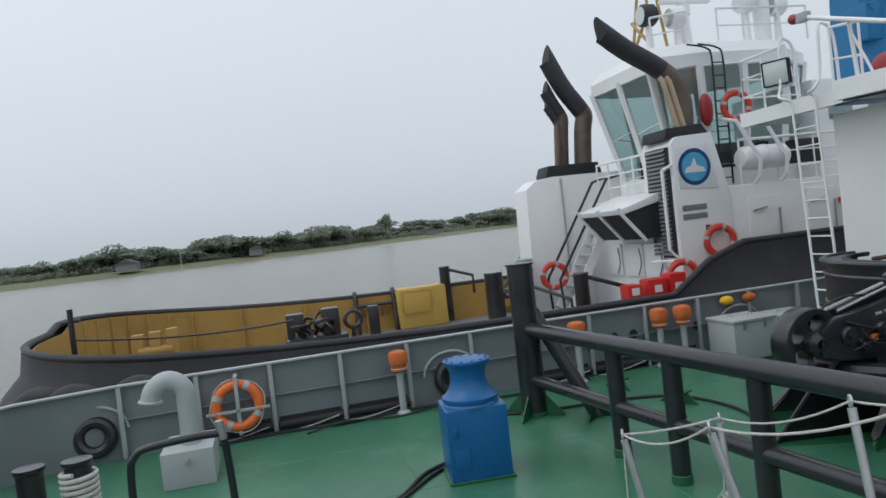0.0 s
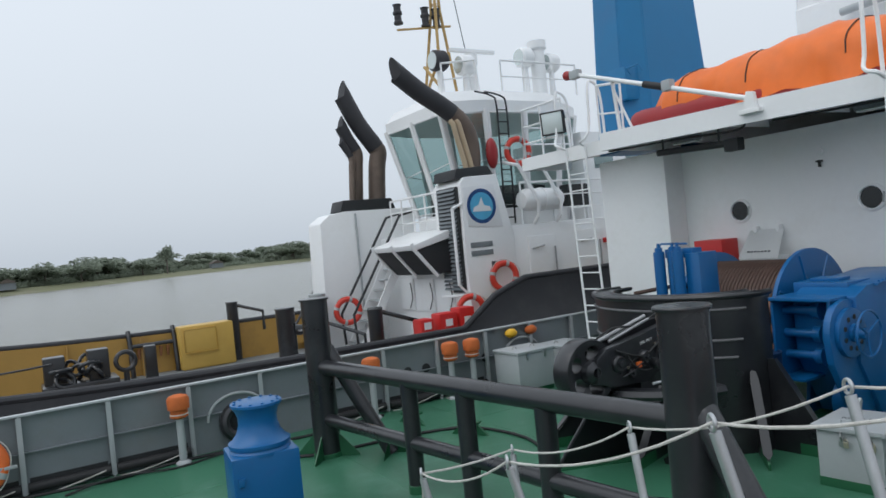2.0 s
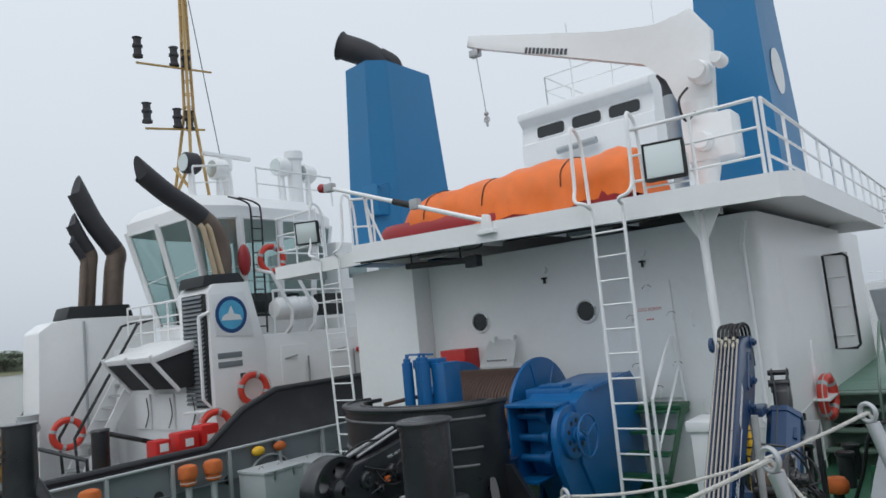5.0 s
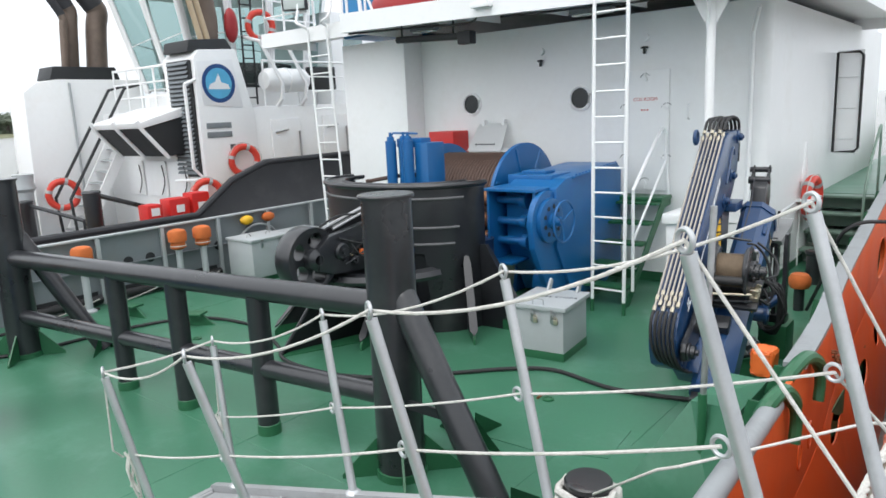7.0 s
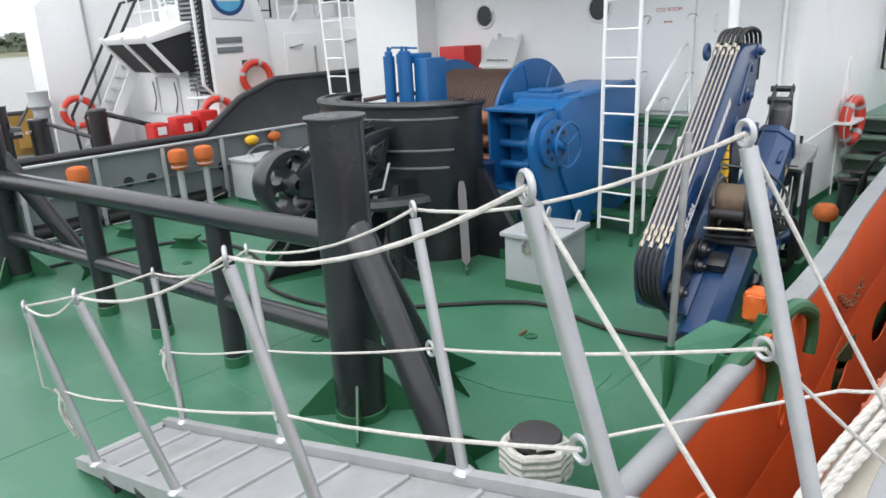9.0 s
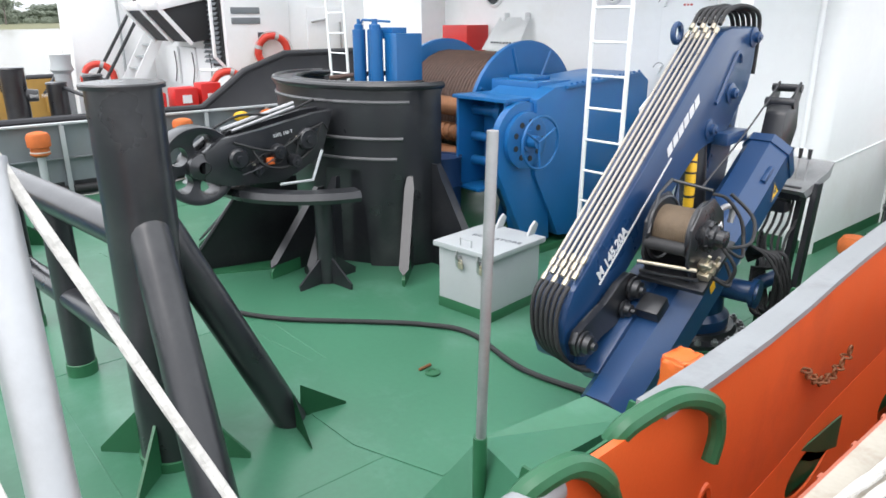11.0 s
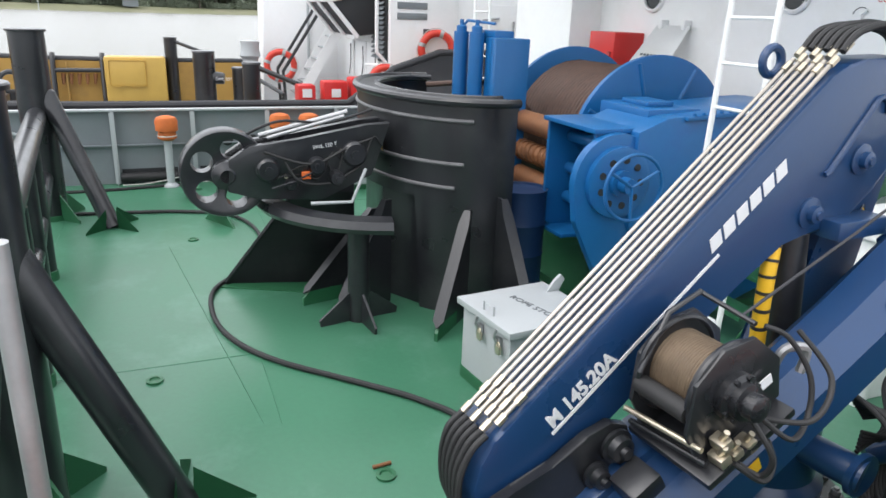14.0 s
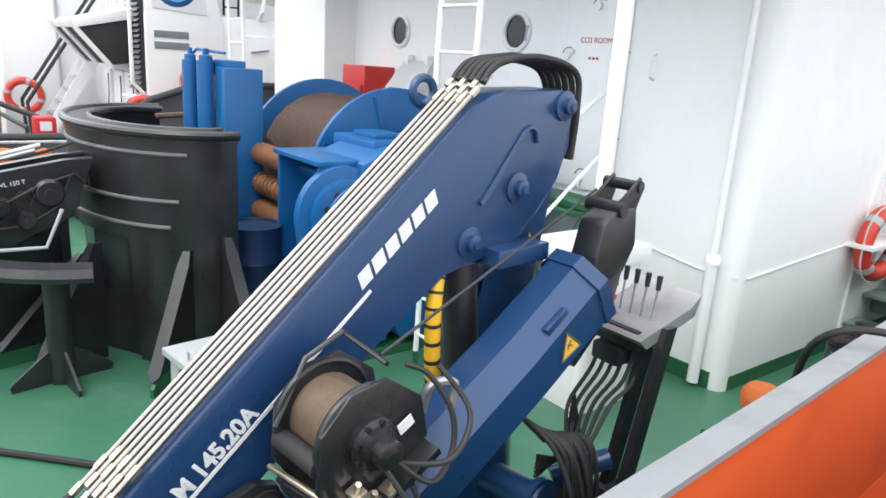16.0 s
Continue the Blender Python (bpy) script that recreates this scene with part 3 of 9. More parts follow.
cut_done = bpy.data.meshes.new_from_object(plating.evaluated_get(bpy.context.evaluated_depsgraph_get()))
plating.modifiers.clear()
plating.data = cut_done
bpy.data.objects.remove(cut_ob)
bm = B()
flare = [[bm.verts.new((x + dx, y, z)) for dx, z in ((0.017, 0.12), (0.06, -0.1), (0.16, -0.5), (0.20, -1.0), (0.20, -1.9))] for x, y in stb]
for a, b in zip(flare, flare[1:]):
    for k in range(4):
        bm.faces.new((a[k], a[k + 1], b[k + 1], b[k]))
bmesh.ops.recalc_face_normals(bm, faces=bm.faces)
bmesh.ops.solidify(bm, geom=list(bm.faces), thickness=0.012)
bmesh.ops.recalc_face_normals(bm, faces=bm.faces)
strake = part("side_strake", bm, M_ORHULL, wall_s, "orange flared side strake")
PORTS = ((-3.46, -0.08, 0.36, 0.09), (-1.74, -0.28, 0.5, 0.11), (-0.22, -0.28, 0.2, 0.1))
bm = B()
for y, z, ry, rz in PORTS:
    bmesh.ops.create_cone(bm, cap_ends=True, segments=24, radius1=1, radius2=1, depth=0.24,
                          matrix=Matrix.Translation((stb_x(y) + 0.16, y, z)) @ Matrix.Rotation(radians(90), 4, 'Y') @ Matrix.Diagonal((rz, ry, 1, 1)))
cut(strake, bm)
for y, z, ry, rz in PORTS:
    bm = B()
    box(bm, (stb_x(y) + 0.03, y - ry - 0.1, z - rz - 0.04), (stb_x(y) + 0.04, y + ry + 0.1, z + rz + 0.04))
    part("port_back", bm, M_DECKDARK, wall_s, "dark green plate behind the freeing port")
for y, z, ry, rz in OVALS:
    bm = B()
    pts = [(stb_x(y) + 0.012, y + ry * math.cos(a), z + rz * math.sin(a)) for a in [k * 2 * math.pi / 28 for k in range(28)]]
    tube(bm, pts, 0.016, 6, closed=True)
    part("port_rim", bm, M_ORHULL, wall_s)
for a, b, rr in ((-8.0, -5.75, 0.0), (-5.2, 12.0, 1.0)):
    bm = B()
    line = [(stb_x(a + (b - a) * i / 40), a + (b - a) * i / 40) for i in range(41)]
    if rr:
        plate_line(bm, [(x - 0.02, y) for x, y in line], [stb_top(y) for x, y in line], [stb_top(y) + 0.03 for x, y in line], 0.125)
    else:
        tube(bm, [(x - 0.01, y, stb_top(y) - 0.02) for x, y in line], 0.052, 14)
    part("cap_rail", bm, M_CAP, wall_s, "grey cap rail")
bm = B()
plate_line(bm, [(x - 0.035, y) for x, y in stb], 0.0, [z - 0.01 for z in stbz], 0.012)
part("inner_lining", bm, M_DECKDARK, wall_s, "dark green inner face")
for y in (-7.6, -5.75, -5.15, -3.6, -2.4, -1.2, 0.2, 1.6, 3.0, 4.5):
    bm = B()
    x = stb_x(y) - 0.04
    prism(bm, [(x, 0.0), (x, stb_top(y) - 0.02), (x - 0.10, stb_top(y) - 0.02), (x - 0.34 if y < -5 else x - 0.24, 0.0)], "y", y - 0.006, y + 0.006)
    part("bracket", bm, M_DECKDARK, wall_s)
# the two hooked chock horns and the green seat they stand on
for y0, y1 in ((-5.95, -5.52), (-5.45, -4.84)):
    bm = B()
    x = stb_x(y0)
    tube(bm, spline([(x - 0.04, y0 + 0.04, 0.93), (x - 0.01, y0 + 0.1, 1.0), (x + 0.02, (y0 + y1) / 2 + 0.03, 1.02), (x + 0.045, y1 - 0.06, 0.92), (x + 0.05, y1, 0.78), (x + 0.05, y1 - 0.03, 0.66)], 6), [0.042] * 20 + [0.034] * 11, 10)
    part("chock_horn", bm, M_DECKDARK, wall_s, "dark green curved chock horn")
bm = B()
lo = [bm.verts.new(p) for p in ((5.22, -5.92, 0.0), (5.30, -4.90, 0.0), (6.0, -4.90, 0.0), (6.02, -5.95, 0.0))]
hi = [bm.verts.new(p) for p in ((5.70, -5.60, 0.80), (5.76, -5.04, 0.80), (5.99, -5.04, 0.80), (6.02, -5.72, 0.86))]
bm.faces.new(lo)
bm.faces.new(hi)
for k in range(4):
    bm.faces.new((lo[k], lo[(k + 1) % 4], hi[(k + 1) % 4], hi[k]))
part("chock_seat", bm, M_DECK, wall_s, "green plated chock seat")

wall_p = thing("bulwark_port", (PORT_X, -6, 0), "grey steel bulwark with upright ribs and a pale top rail", "bulwark")
wall_p["kind"] = "structure"
pl = [(PORT_X, 6), (PORT_X, -12.0), (PORT_X + 0.25, -13.2), (PORT_X + 1.0, -14.0), (STBD_X - 1.0, -14.0), (STBD_X - 0.1, -13.2), (STBD_X + 0.14, -12.0), (STBD_X + 0.14, -10.4)]
bm = B()
plate_line(bm, pl, -0.3, 0.98, 0.016)
part("plating", bm, M_GREY, wall_p)
bm = B()
plate_line(bm, [(x + 0.03, y) for x, y in pl], 0.98, 1.005, 0.11)
part("top_rail", bm, M_LGREY, wall_p, "pale grey top rail")
bm = B()
box(bm, (PORT_X + 0.008, -12, 0.52), (PORT_X + 0.07, 5, 0.535))
part("stringer", bm, M_GREY, wall_p)
for y in [-12.0 + 1.0 * i for i in range(17)]:
    bm = B()
    prism(bm, [(PORT_X + 0.008, 0.0), (PORT_X + 0.12, 0.0), (PORT_X + 0.085, 0.975), (PORT_X + 0.008, 0.975)], "y", y - 0.006, y + 0.006)
    box(bm, (PORT_X + 0.085, y - 0.03, 0.02), (PORT_X + 0.097, y + 0.03, 0.97))
    part("rib", bm, M_LGREY, wall_p)
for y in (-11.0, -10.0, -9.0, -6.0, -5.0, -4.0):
    # plating stays uncut: a thin dark panel paints the shade of the freeing slot
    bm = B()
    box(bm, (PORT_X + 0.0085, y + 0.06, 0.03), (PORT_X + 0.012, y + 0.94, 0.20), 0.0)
    part("slot_shade_panel", bm, M_DARK, wall_p, "dark panel painting the shade of a freeing slot")
    bm = B()
    tube(bm, [(PORT_X + 0.075, y + 0.04, 0.095), (PORT_X + 0.075, y + 0.96, 0.095)], 0.06, 14)
    part("foot_pipe", bm, M_RUB, wall_p, "dark rubber pipe")
    bm = B()
    tube(bm, spline([(PORT_X + 0.15, y + 0.05, 0.01), (PORT_X + 0.16, y + 0.3, 0.012), (PORT_X + 0.14, y + 0.6, 0.05), (PORT_X + 0.135, y + 0.9, 0.11)], 5), 0.008, 6)
    part("cord", bm, M_ROPE, wall_p, "thin pale cord")
for y in (-2.2, -7.35, -12.35):      # big mooring pipe openings with curved stiffeners
    bm = B()
    tube(bm, [(PORT_X + 0.05, y + 0.42 * math.cos(a), 0.42 + 0.34 * math.sin(a)) for a in [math.pi * k / 16 for k in range(17)]], 0.022, 8)
    part("stiffener", bm, M_LGREY, wall_p)
    bm = B()
    ring(bm, (PORT_X + 0.08, y, 0.36), 0.2, 0.085, (1, 0, 0.15))
    part("mooring_pipe", bm, M_BLACK, wall_p, "black rounded mooring pipe")
    bm = B()
    lathe(bm, [(0.17, 0), (0.17, 0.012)], (PORT_X + 0.03, y, 0.36), 'x')
    part("pipe_mouth", bm, M_DARK, wall_p)
for y, z in ((-4.55, 0.55), (-4.2, 0.55), (-3.0, 0.52), (-9.4, 0.1), (-9.0, 0.1)):
    bm = B()
    lathe(bm, [(0.001, 0), (0.075, 0.0), (0.075, 0.01), (0.06, 0.012), (0.001, 0.004)], (PORT_X + 0.01, y, z), 'x', 20)
    part("drain_hole", bm, M_DARK, wall_p)

# ---------------------------------------------------------------- deckhouse
ROOF_Y, HX0, HX1 = -1.6, -2.55, 4.62


def roof_z(x):
    return 3.92 + 0.024 * (5.3 - x)


PORTS = ((0.0, 2.64), (2.0, 2.65))
bm = B()
corner = [(HX1 - 0.1 + 0.1 * math.sin(a), 0.1 - 0.1 * math.cos(a)) for a in [math.pi / 2 * k / 6 for k in range(7)]]
prism(bm, [(-1.05, 0.0)] + corner + [(HX1, 0.7), (HX1 - 0.06, 0.7), (HX1 - 0.06, 0.06), (-1.05, 0.06)], "z", 0.0, 3.75)
wall_aft = solo("wall_aft", bm, M_WHITE, "white painted steel deckhouse wall facing the work deck", "wall", kind="structure", base=(1.7, 0.03, 0))
bm = B()
for x, z in PORTS:
    bmesh.ops.create_cone(bm, cap_ends=True, segments=36, radius1=0.155, radius2=0.155, depth=0.5, matrix=Matrix.Translation((x - 1.7, 0, z)) @ Matrix.Rotation(radians(90), 4, 'X'))
cut_me = bpy.data.meshes.new("cutter")
bm.to_mesh(cut_me)
bm.free()
cut_ob = new("cutter", cut_me)
cut_ob.location = wall_aft.location
mod = wall_aft.modifiers.new("openings", 'BOOLEAN')
mod.object, mod.operation, mod.solver = cut_ob, 'DIFFERENCE', 'EXACT'
bpy.context.view_layer.update()
cut_done = bpy.data.meshes.new_from_object(wall_aft.evaluated_get(bpy.context.evaluated_depsgraph_get()))
wall_aft.modifiers.clear()
wall_aft.data = cut_done
bpy.data.objects.remove(cut_ob)
bm = B()
box(bm, (HX1 - 0.06, 0.7, 0.0), (HX1, 8.6, 3.75))
solo("wall_starboard", bm, M_WHITE, "white painted deckhouse side wall along the walkway", "wall", kind="structure")
bm = B()
box(bm, (HX0, -0.45, 0.0), (-1.052, 0.5, 3.78), 0.02)
solo("wall_port_block", bm, M_WHITE, "white painted projecting corner block of the deckhouse", "wall", kind="structure")
bm = B()
box(bm, (HX0, 0.502, 0.0), (HX0 + 0.06, 8.6, 3.75))
solo("wall_port", bm, M_WHITE, "white painted deckhouse side wall", "wall", kind="structure")
bm = B()
box(bm, (HX0, 8.6, 0.0), (HX1, 8.66, 3.75))
solo("wall_forward", bm, M_WHITE, "white painted forward deckhouse wall", "wall", kind="structure")
bm = B()
box(bm, (-1.0, 0.5, 1.0), (HX1 - 0.1, 0.52, 3.7))
solo("wall_inner", bm, M_DARK, "dark lining behind the portholes", "wall", kind="structure")
# green painted foot of the walls
bm = B()
box(bm, (-1.05, -0.006, 0.0), (HX1 - 0.1, 0.0, 0.14))
box(bm, (HX1, 0.1, 0.0), (HX1 + 0.006, 8.6, 0.12))
solo("baseboard", bm, M_DECKDARK, "dark green painted foot of the deckhouse walls", "trim", kind="structure")
# boat deck above: slab with a deep white edge
bm = B()
z0, z1 = roof_z(5.3), roof_z(-1.3)
slab = [(-1.3, ROOF_Y), (5.3, ROOF_Y), (5.46, ROOF_Y + 0.2), (5.4, 6.2), (4.5, 6.2), (4.5, 8.7), (-2.9, 8.7), (-2.9, 0.3), (-1.3, 0.3)]
lo = [bm.verts.new((x, y, roof_z(x) - 0.06)) for x, y in slab]
hi = [bm.verts.new((x, y, roof_z(x))) for x, y in slab]
bm.faces.new(lo)
bm.faces.new(list(reversed(hi)))
for i in range(len(lo)):
    bm.faces.new((lo[i], hi[i], hi[(i + 1) % len(lo)], lo[(i + 1) % len(lo)]))
solo("ceiling", bm, M_WHITE, "white painted boat deck over the winch", "boat deck", kind="structure")
bm = B()
edge = [(-1.3, 0.3), (-1.3, ROOF_Y), (5.3, ROOF_Y), (5.46, ROOF_Y + 0.2), (5.4, 6.2), (4.5, 6.2), (4.5, 8.7)]
plate_line(bm, edge, [roof_z(x) - 0.25 for x, y in edge], [roof_z(x) + 0.035 for x, y in edge], 0.05)
solo("trim_roof_edge", bm, M_WHITE, "deep white edge beam of the boat deck", "trim", kind="structure")
bm = B()
prism(bm, [(-4.1, -1.0), (-1.33, -1.0), (-1.33, 0.3), (-4.1, 0.3)], "z", 4.02, 4.07)
plate_line(bm, [(-4.1, 0.3), (-4.1, -1.0), (-1.33, -1.0)], 3.86, 4.11, 0.04)
solo("trim_roof_wing", bm, M_WHITE, "white painted wing platform of the boat deck", "trim", kind="structure")
# deck beams under the boat deck
bm = B()
for x in (-0.6, 0.6, 1.8, 3.0, 4.2):
    box(bm, (x - 0.015, ROOF_Y + 0.05, roof_z(x) - 0.17), (x + 0.015, 0.0, roof_z(x) - 0.06))
solo("trim_beams", bm, M_WHITE, "white painted beams under the boat deck", "trim", kind="structure")

# quay vessel beside the work boat on which the gangway starts
bm = B()
prism(bm, [(6.74, -16), (6.74, 6), (16, 6), (16, -16)], "z", -2.4, 1.0)
bmesh.ops.bevel(bm, geom=[e for e in bm.edges if all(v.co.z > 0.9 for v in e.verts)], offset=0.03, segments=2, affect='EDGES')
pav = solo("pavement", bm, M_NBDECK, "pale grey rust-stained steel deck of the neighbouring pontoon", "pontoon deck", kind="structure", base=(10, -5, 1.0))
bm = B()
random.seed(19)
NE_ = 60
rows = []
for k in range(NE_ + 1):
    y = -16.0 + 24.0 * k / NE_
    w = 0.13 + 0.05 * noise.noise(Vector((y * 1.7, 0.0, 2.0)))
    rows.append([bm.verts.new(p) for p in ((6.745, y, 0.99), (6.745, y, 1.004), (6.745 + w, y, 1.004), (6.745 + w, y, 0.99))])
for a, b in zip(rows, rows[1:]):
    for k in range(3):
        bm.faces.new((a[k], a[k + 1], b[k + 1], b[k]))
part("edge_plate", bm, M_EDGE, pav, "rust-streaked steel edge")
bm = B()
box(bm, (6.726, -16.0, -2.3), (6.739, 6.0, 0.985))
part("side_plate", bm, M_REDSIDE, pav, "faded rust-red side plating")
for k in range(26):
    bm = B()
    box(bm, (6.716, -8.0 + 0.26 * k, 0.55), (6.727, -7.97 + 0.26 * k, 0.98))
    part("rib", bm, M_REDSIDE, pav)
# ---------------------------------------------------------------- towing frame across the deck
tf = thing("towing_bitts", (1.1, -6.4, 0), "black tubular steel towing frame with round posts, standing on the deck", "bollard frame")


def post_at(x, y, h, r):
    bm = B()
    rod(bm, (x, y, 0), (x, y, h), r, seg=36)
    lathe(bm, [(r + 0.02, h - 0.018), (r + 0.022, h), (r + 0.016, h + 0.008), (0.001, h + 0.008)], (x, y, 0), seg=36)
    p = part("post", bm, M_BLACK, tf)
    for a in range(4):
        an = radians(45 + 90 * a)
        bm = B()
        c, s = math.cos(an), math.sin(an)
        m = Matrix(((c, -s, 0, x), (s, c, 0, y), (0, 0, 1, 0), (0, 0, 0, 1)))
        prism(bm, [(r * 0.9, 0), (r + 0.26, 0), (r + 0.26, 0.03), (r * 0.95, 0.3)], "y", -0.008, 0.008)
        bmesh.ops.transform(bm, matrix=m, verts=bm.verts)
        part("gusset", bm, M_DECKDARK, p)
    bm = B()
    lathe(bm, [(r + 0.012, 0), (r + 0.012, 0.055), (r, 0.06)], (x, y, 0), seg=36)
    part("painted_foot", bm, M_DECKDARK, p)


post_at(3.82, -6.154, 2.03, 0.172)
post_at(-1.63, -6.637, 2.04, 0.172)
PL, PR = Vector((-1.47, -6.63, 0)), Vector((3.66, -6.175, 0))


def on_frame(x, z):
    k = (x - PL.x) / (PR.x - PL.x)
    q = PL.lerp(PR, k)
    return (q.x, q.y, z)


bm = B()
tube(bm, [on_frame(-1.5, 1.165), on_frame(1, 1.21), on_frame(3.75, 1.257)], 0.095, 22)
part("upper_rail", bm, M_BLACK, tf)
bm = B()
tube(bm, [on_frame(-1.5, 0.49), on_frame(1, 0.54), on_frame(3.75, 0.588)], 0.078, 20)
part("lower_rail", bm, M_BLACK, tf)
for x in (0.42, 1.37, 2.44):
    bm = B()
    p = on_frame(x, 0)
    rod(bm, p, (p[0], p[1], 1.18), 0.09, seg=22)
    leg = part("leg", bm, M_BLACK, tf)
    bm = B()
    lathe(bm, [(0.098, 0), (0.098, 0.085), (0.093, 0.09)], p, seg=22)
    part("painted_foot", bm, M_DECKDARK, leg)
# raking braces: one to starboard, one forward, for each post
for a, b, r in (((3.93, -6.16, 1.32), (4.78, -6.26, 0.0), 0.10), ((3.83, -6.06, 1.30), (3.93, -5.49, 0.0), 0.095), ((-1.6, -6.52, 1.36), (-1.08, -5.99, 0.0), 0.095)):
    bm = B()
    rod(bm, a, b, r, seg=22)
    ball(bm, a, r, seg=18)
    br = part("brace", bm, M_BLACK, tf)
    d = (Vector(b) - Vector(a))
    d.z = 0
    d.normalize()
    s = Vector((-d.y, d.x, 0))
    for v in (d, s, -s):
        bm = B()
        o = Vector(b)
        f4 = [bm.verts.new(o + v * 0.06), bm.verts.new(o + v * 0.36), bm.verts.new(o + v * 0.36 + Vector((0, 0, 0.02))), bm.verts.new(o + v * 0.07 + Vector((0, 0, 0.22)))]
        g = bm.faces.new(f4)
        bmesh.ops.solidify(bm, geom=[g], thickness=0.014)
        part("gusset", bm, M_DECKDARK, br)
bm = B()
prism(bm, [(3.96, 0.62), (4.40, 0.62), (4.50, 0.55), (3.96, 0.55)], "y", -6.22, -6.20)
part("web_plate", bm, M_BLACK, tf)

# ---------------------------------------------------------------- blue capstan on its square pedestal
CPX, CPY = 0.03, -7.97
cp = thing("capstan", (CPX, CPY, 0), "bright blue capstan on a square steel pedestal", "capstan")
ang = Matrix.Translation((CPX, CPY, 0)) @ Matrix.Rotation(radians(-6.5), 4, 'Z')
bm = B()
box(bm, (-0.29, -0.32, 0.02), (0.29, 0.32, 0.76), 0.012, ang)
body = part("pedestal", bm, M_BLUE, cp)
bm = B()
box(bm, (-0.31, -0.345, 0.0), (0.31, 0.345, 0.03), 0.006, ang)
part("base_plate", bm, M_DECKDARK, cp)
bm = B()
box(bm, (0.29, -0.27, 0.14), (0.302, -0.11, 0.36), 0.004, ang)
part("hatch", bm, M_BLUE, body)
bm = B()
box(bm, (0.29, -0.28, 0.5), (0.32, -0.22, 0.58), 0.006, ang)
part("junction_box", bm, M_BLUE, body)
bm = B()
lathe(bm, [(0.300, 0.735), (0.300, 0.765), (0.285, 0.785), (0.285, 0.805), (0.300, 0.810), (0.300, 0.840), (0.270, 0.855), (0.215, 0.925), (0.190, 1.005), (0.190, 1.085), (0.210, 1.145), (0.245, 1.190),
           (0.250, 1.195), (0.250, 1.220), (0.240, 1.225), (0.001, 1.225)], (CPX, CPY, 0), seg=44)
head = part("drum", bm, M_BLUE, cp)
for k in range(12):
    a = k * math.pi / 6
    bm = B()
    lathe(bm, [(0.016, 1.223), (0.016, 1.237), (0.001, 1.238)], (CPX + 0.215 * math.cos(a), CPY + 0.215 * math.sin(a), 0), seg=6)
    part("bolt", bm, M_BLUE, head)

# ---------------------------------------------------------------- grey rope chest
rc = thing("rope_chest", (3.385, -3.305, 0), "light grey steel rope chest with hinged lid and padlock", "chest")
rot = Matrix.Translation((3.385, -3.305, 0)) @ Matrix.Rotation(radians(6.5), 4, 'Z') @ Matrix.Diagonal((0.965, 0.835, 0.91, 1))
bm = B()
box(bm, (-0.29, -0.38, 0.0), (0.29, 0.38, 0.58), 0.008, rot)
body = part("body", bm, M_LGREY, rc)
bm = B()
box(bm, (-0.295, -0.385, 0.0), (0.295, 0.385, 0.095), 0.004, rot)
part("green_foot", bm, M_DECKDARK, body, "dark green painted foot")
bm = B()
box(bm, (-0.33, -0.42, 0.585), (0.33, 0.42, 0.635), 0.008, rot)
lid = part("lid", bm, M_LGREY, rc)
words("lettering", "ROPE STORE", 0.085, rot @ Matrix.Translation((0.06, 0.02, 0.637)) @ Matrix.Rotation(radians(90), 4, 'Z') @ Matrix.Rotation(radians(-90), 4, 'Z') @ Matrix.Rotation(radians(10), 4, 'Z'), M_DTEXT, lid, 0.001)
bm = B()
tube(bm, [rot @ Vector(p) for p in ((-0.06, -0.36, 0.635), (-0.06, -0.36, 0.7), (0.06, -0.36, 0.7), (0.06, -0.36, 0.635))], 0.007, 8)
part("handle", bm, M_LGREY, lid)
for x in (-0.15, 0.2):
    bm = B()
    prism(bm, [(0.30, 0.635), (0.42, 0.635), (0.47, 0.72), (0.43, 0.76), (0.37, 0.72)], "x", x - 0.012, x + 0.012, 0.003)
    bmesh.ops.transform(bm, matrix=rot, verts=bm.verts)
    part("hinge", bm, M_LGREY, lid)
for x in (-0.05, 0.18):
    bm = B()
    tube(bm, [rot @ Vector(p) for p in ((x, -0.425, 0.6), (x, -0.44, 0.55), (x, -0.40, 0.5))], 0.012, 8)
    box(bm, (x - 0.03, -0.41, 0.44), (x + 0.03, -0.385, 0.54), 0.005, rot)
    hasp = part("hasp", bm, M_STEEL, body, "galvanised hasp")
    bm = B()
    box(bm, (x + 0.02, -0.44, 0.44), (x + 0.065, -0.415, 0.5), 0.006, rot)
    ring(bm, rot @ Vector((x + 0.042, -0.428, 0.505)), 0.018, 0.005, (0, 1, 0), 14, 6)
    part("padlock", bm, M_BRASS, hasp)

# ---------------------------------------------------------------- black towing guide with its release hook
tg = thing("towing_guide", (1.1, -3.4, 0), "tall black curved steel towing guide on gusseted legs", "towing guide")
CX, CY, AX, AY = 1.1, -2.97, 1.15, 0.78


def ell(a, k=1.0):
    return (CX + AX * k * math.cos(a), CY - AY * k * math.sin(a))


arc = [ell(math.pi * i / 48 * 1.12 - 0.12) for i in range(49)]
bm = B()
plate_line(bm, arc, [0.0 if i < 13 else (0.95 if i < 44 else 1.15) for i in range(49)], 1.71, 0.03)
part("curved_plate", bm, M_BLACK, tg)
bm = B()
outer = [ell(math.pi * i / 48 * 1.12 - 0.12, 1.03) for i in range(49)]
inner = [ell(math.pi * i / 48 * 1.12 - 0.12, 0.80) for i in range(49)]
rows = [[bm.verts.new((*p, z)) for p, z in ((o, 1.665), (o, 1.735), (n_, 1.735), (n_, 1.705))] for o, n_ in zip(outer, inner)]
for a, b in zip(rows, rows[1:]):
    for k in range(4):
        bm.faces.new((a[k], a[(k + 1) % 4], b[(k + 1) % 4], b[k]))
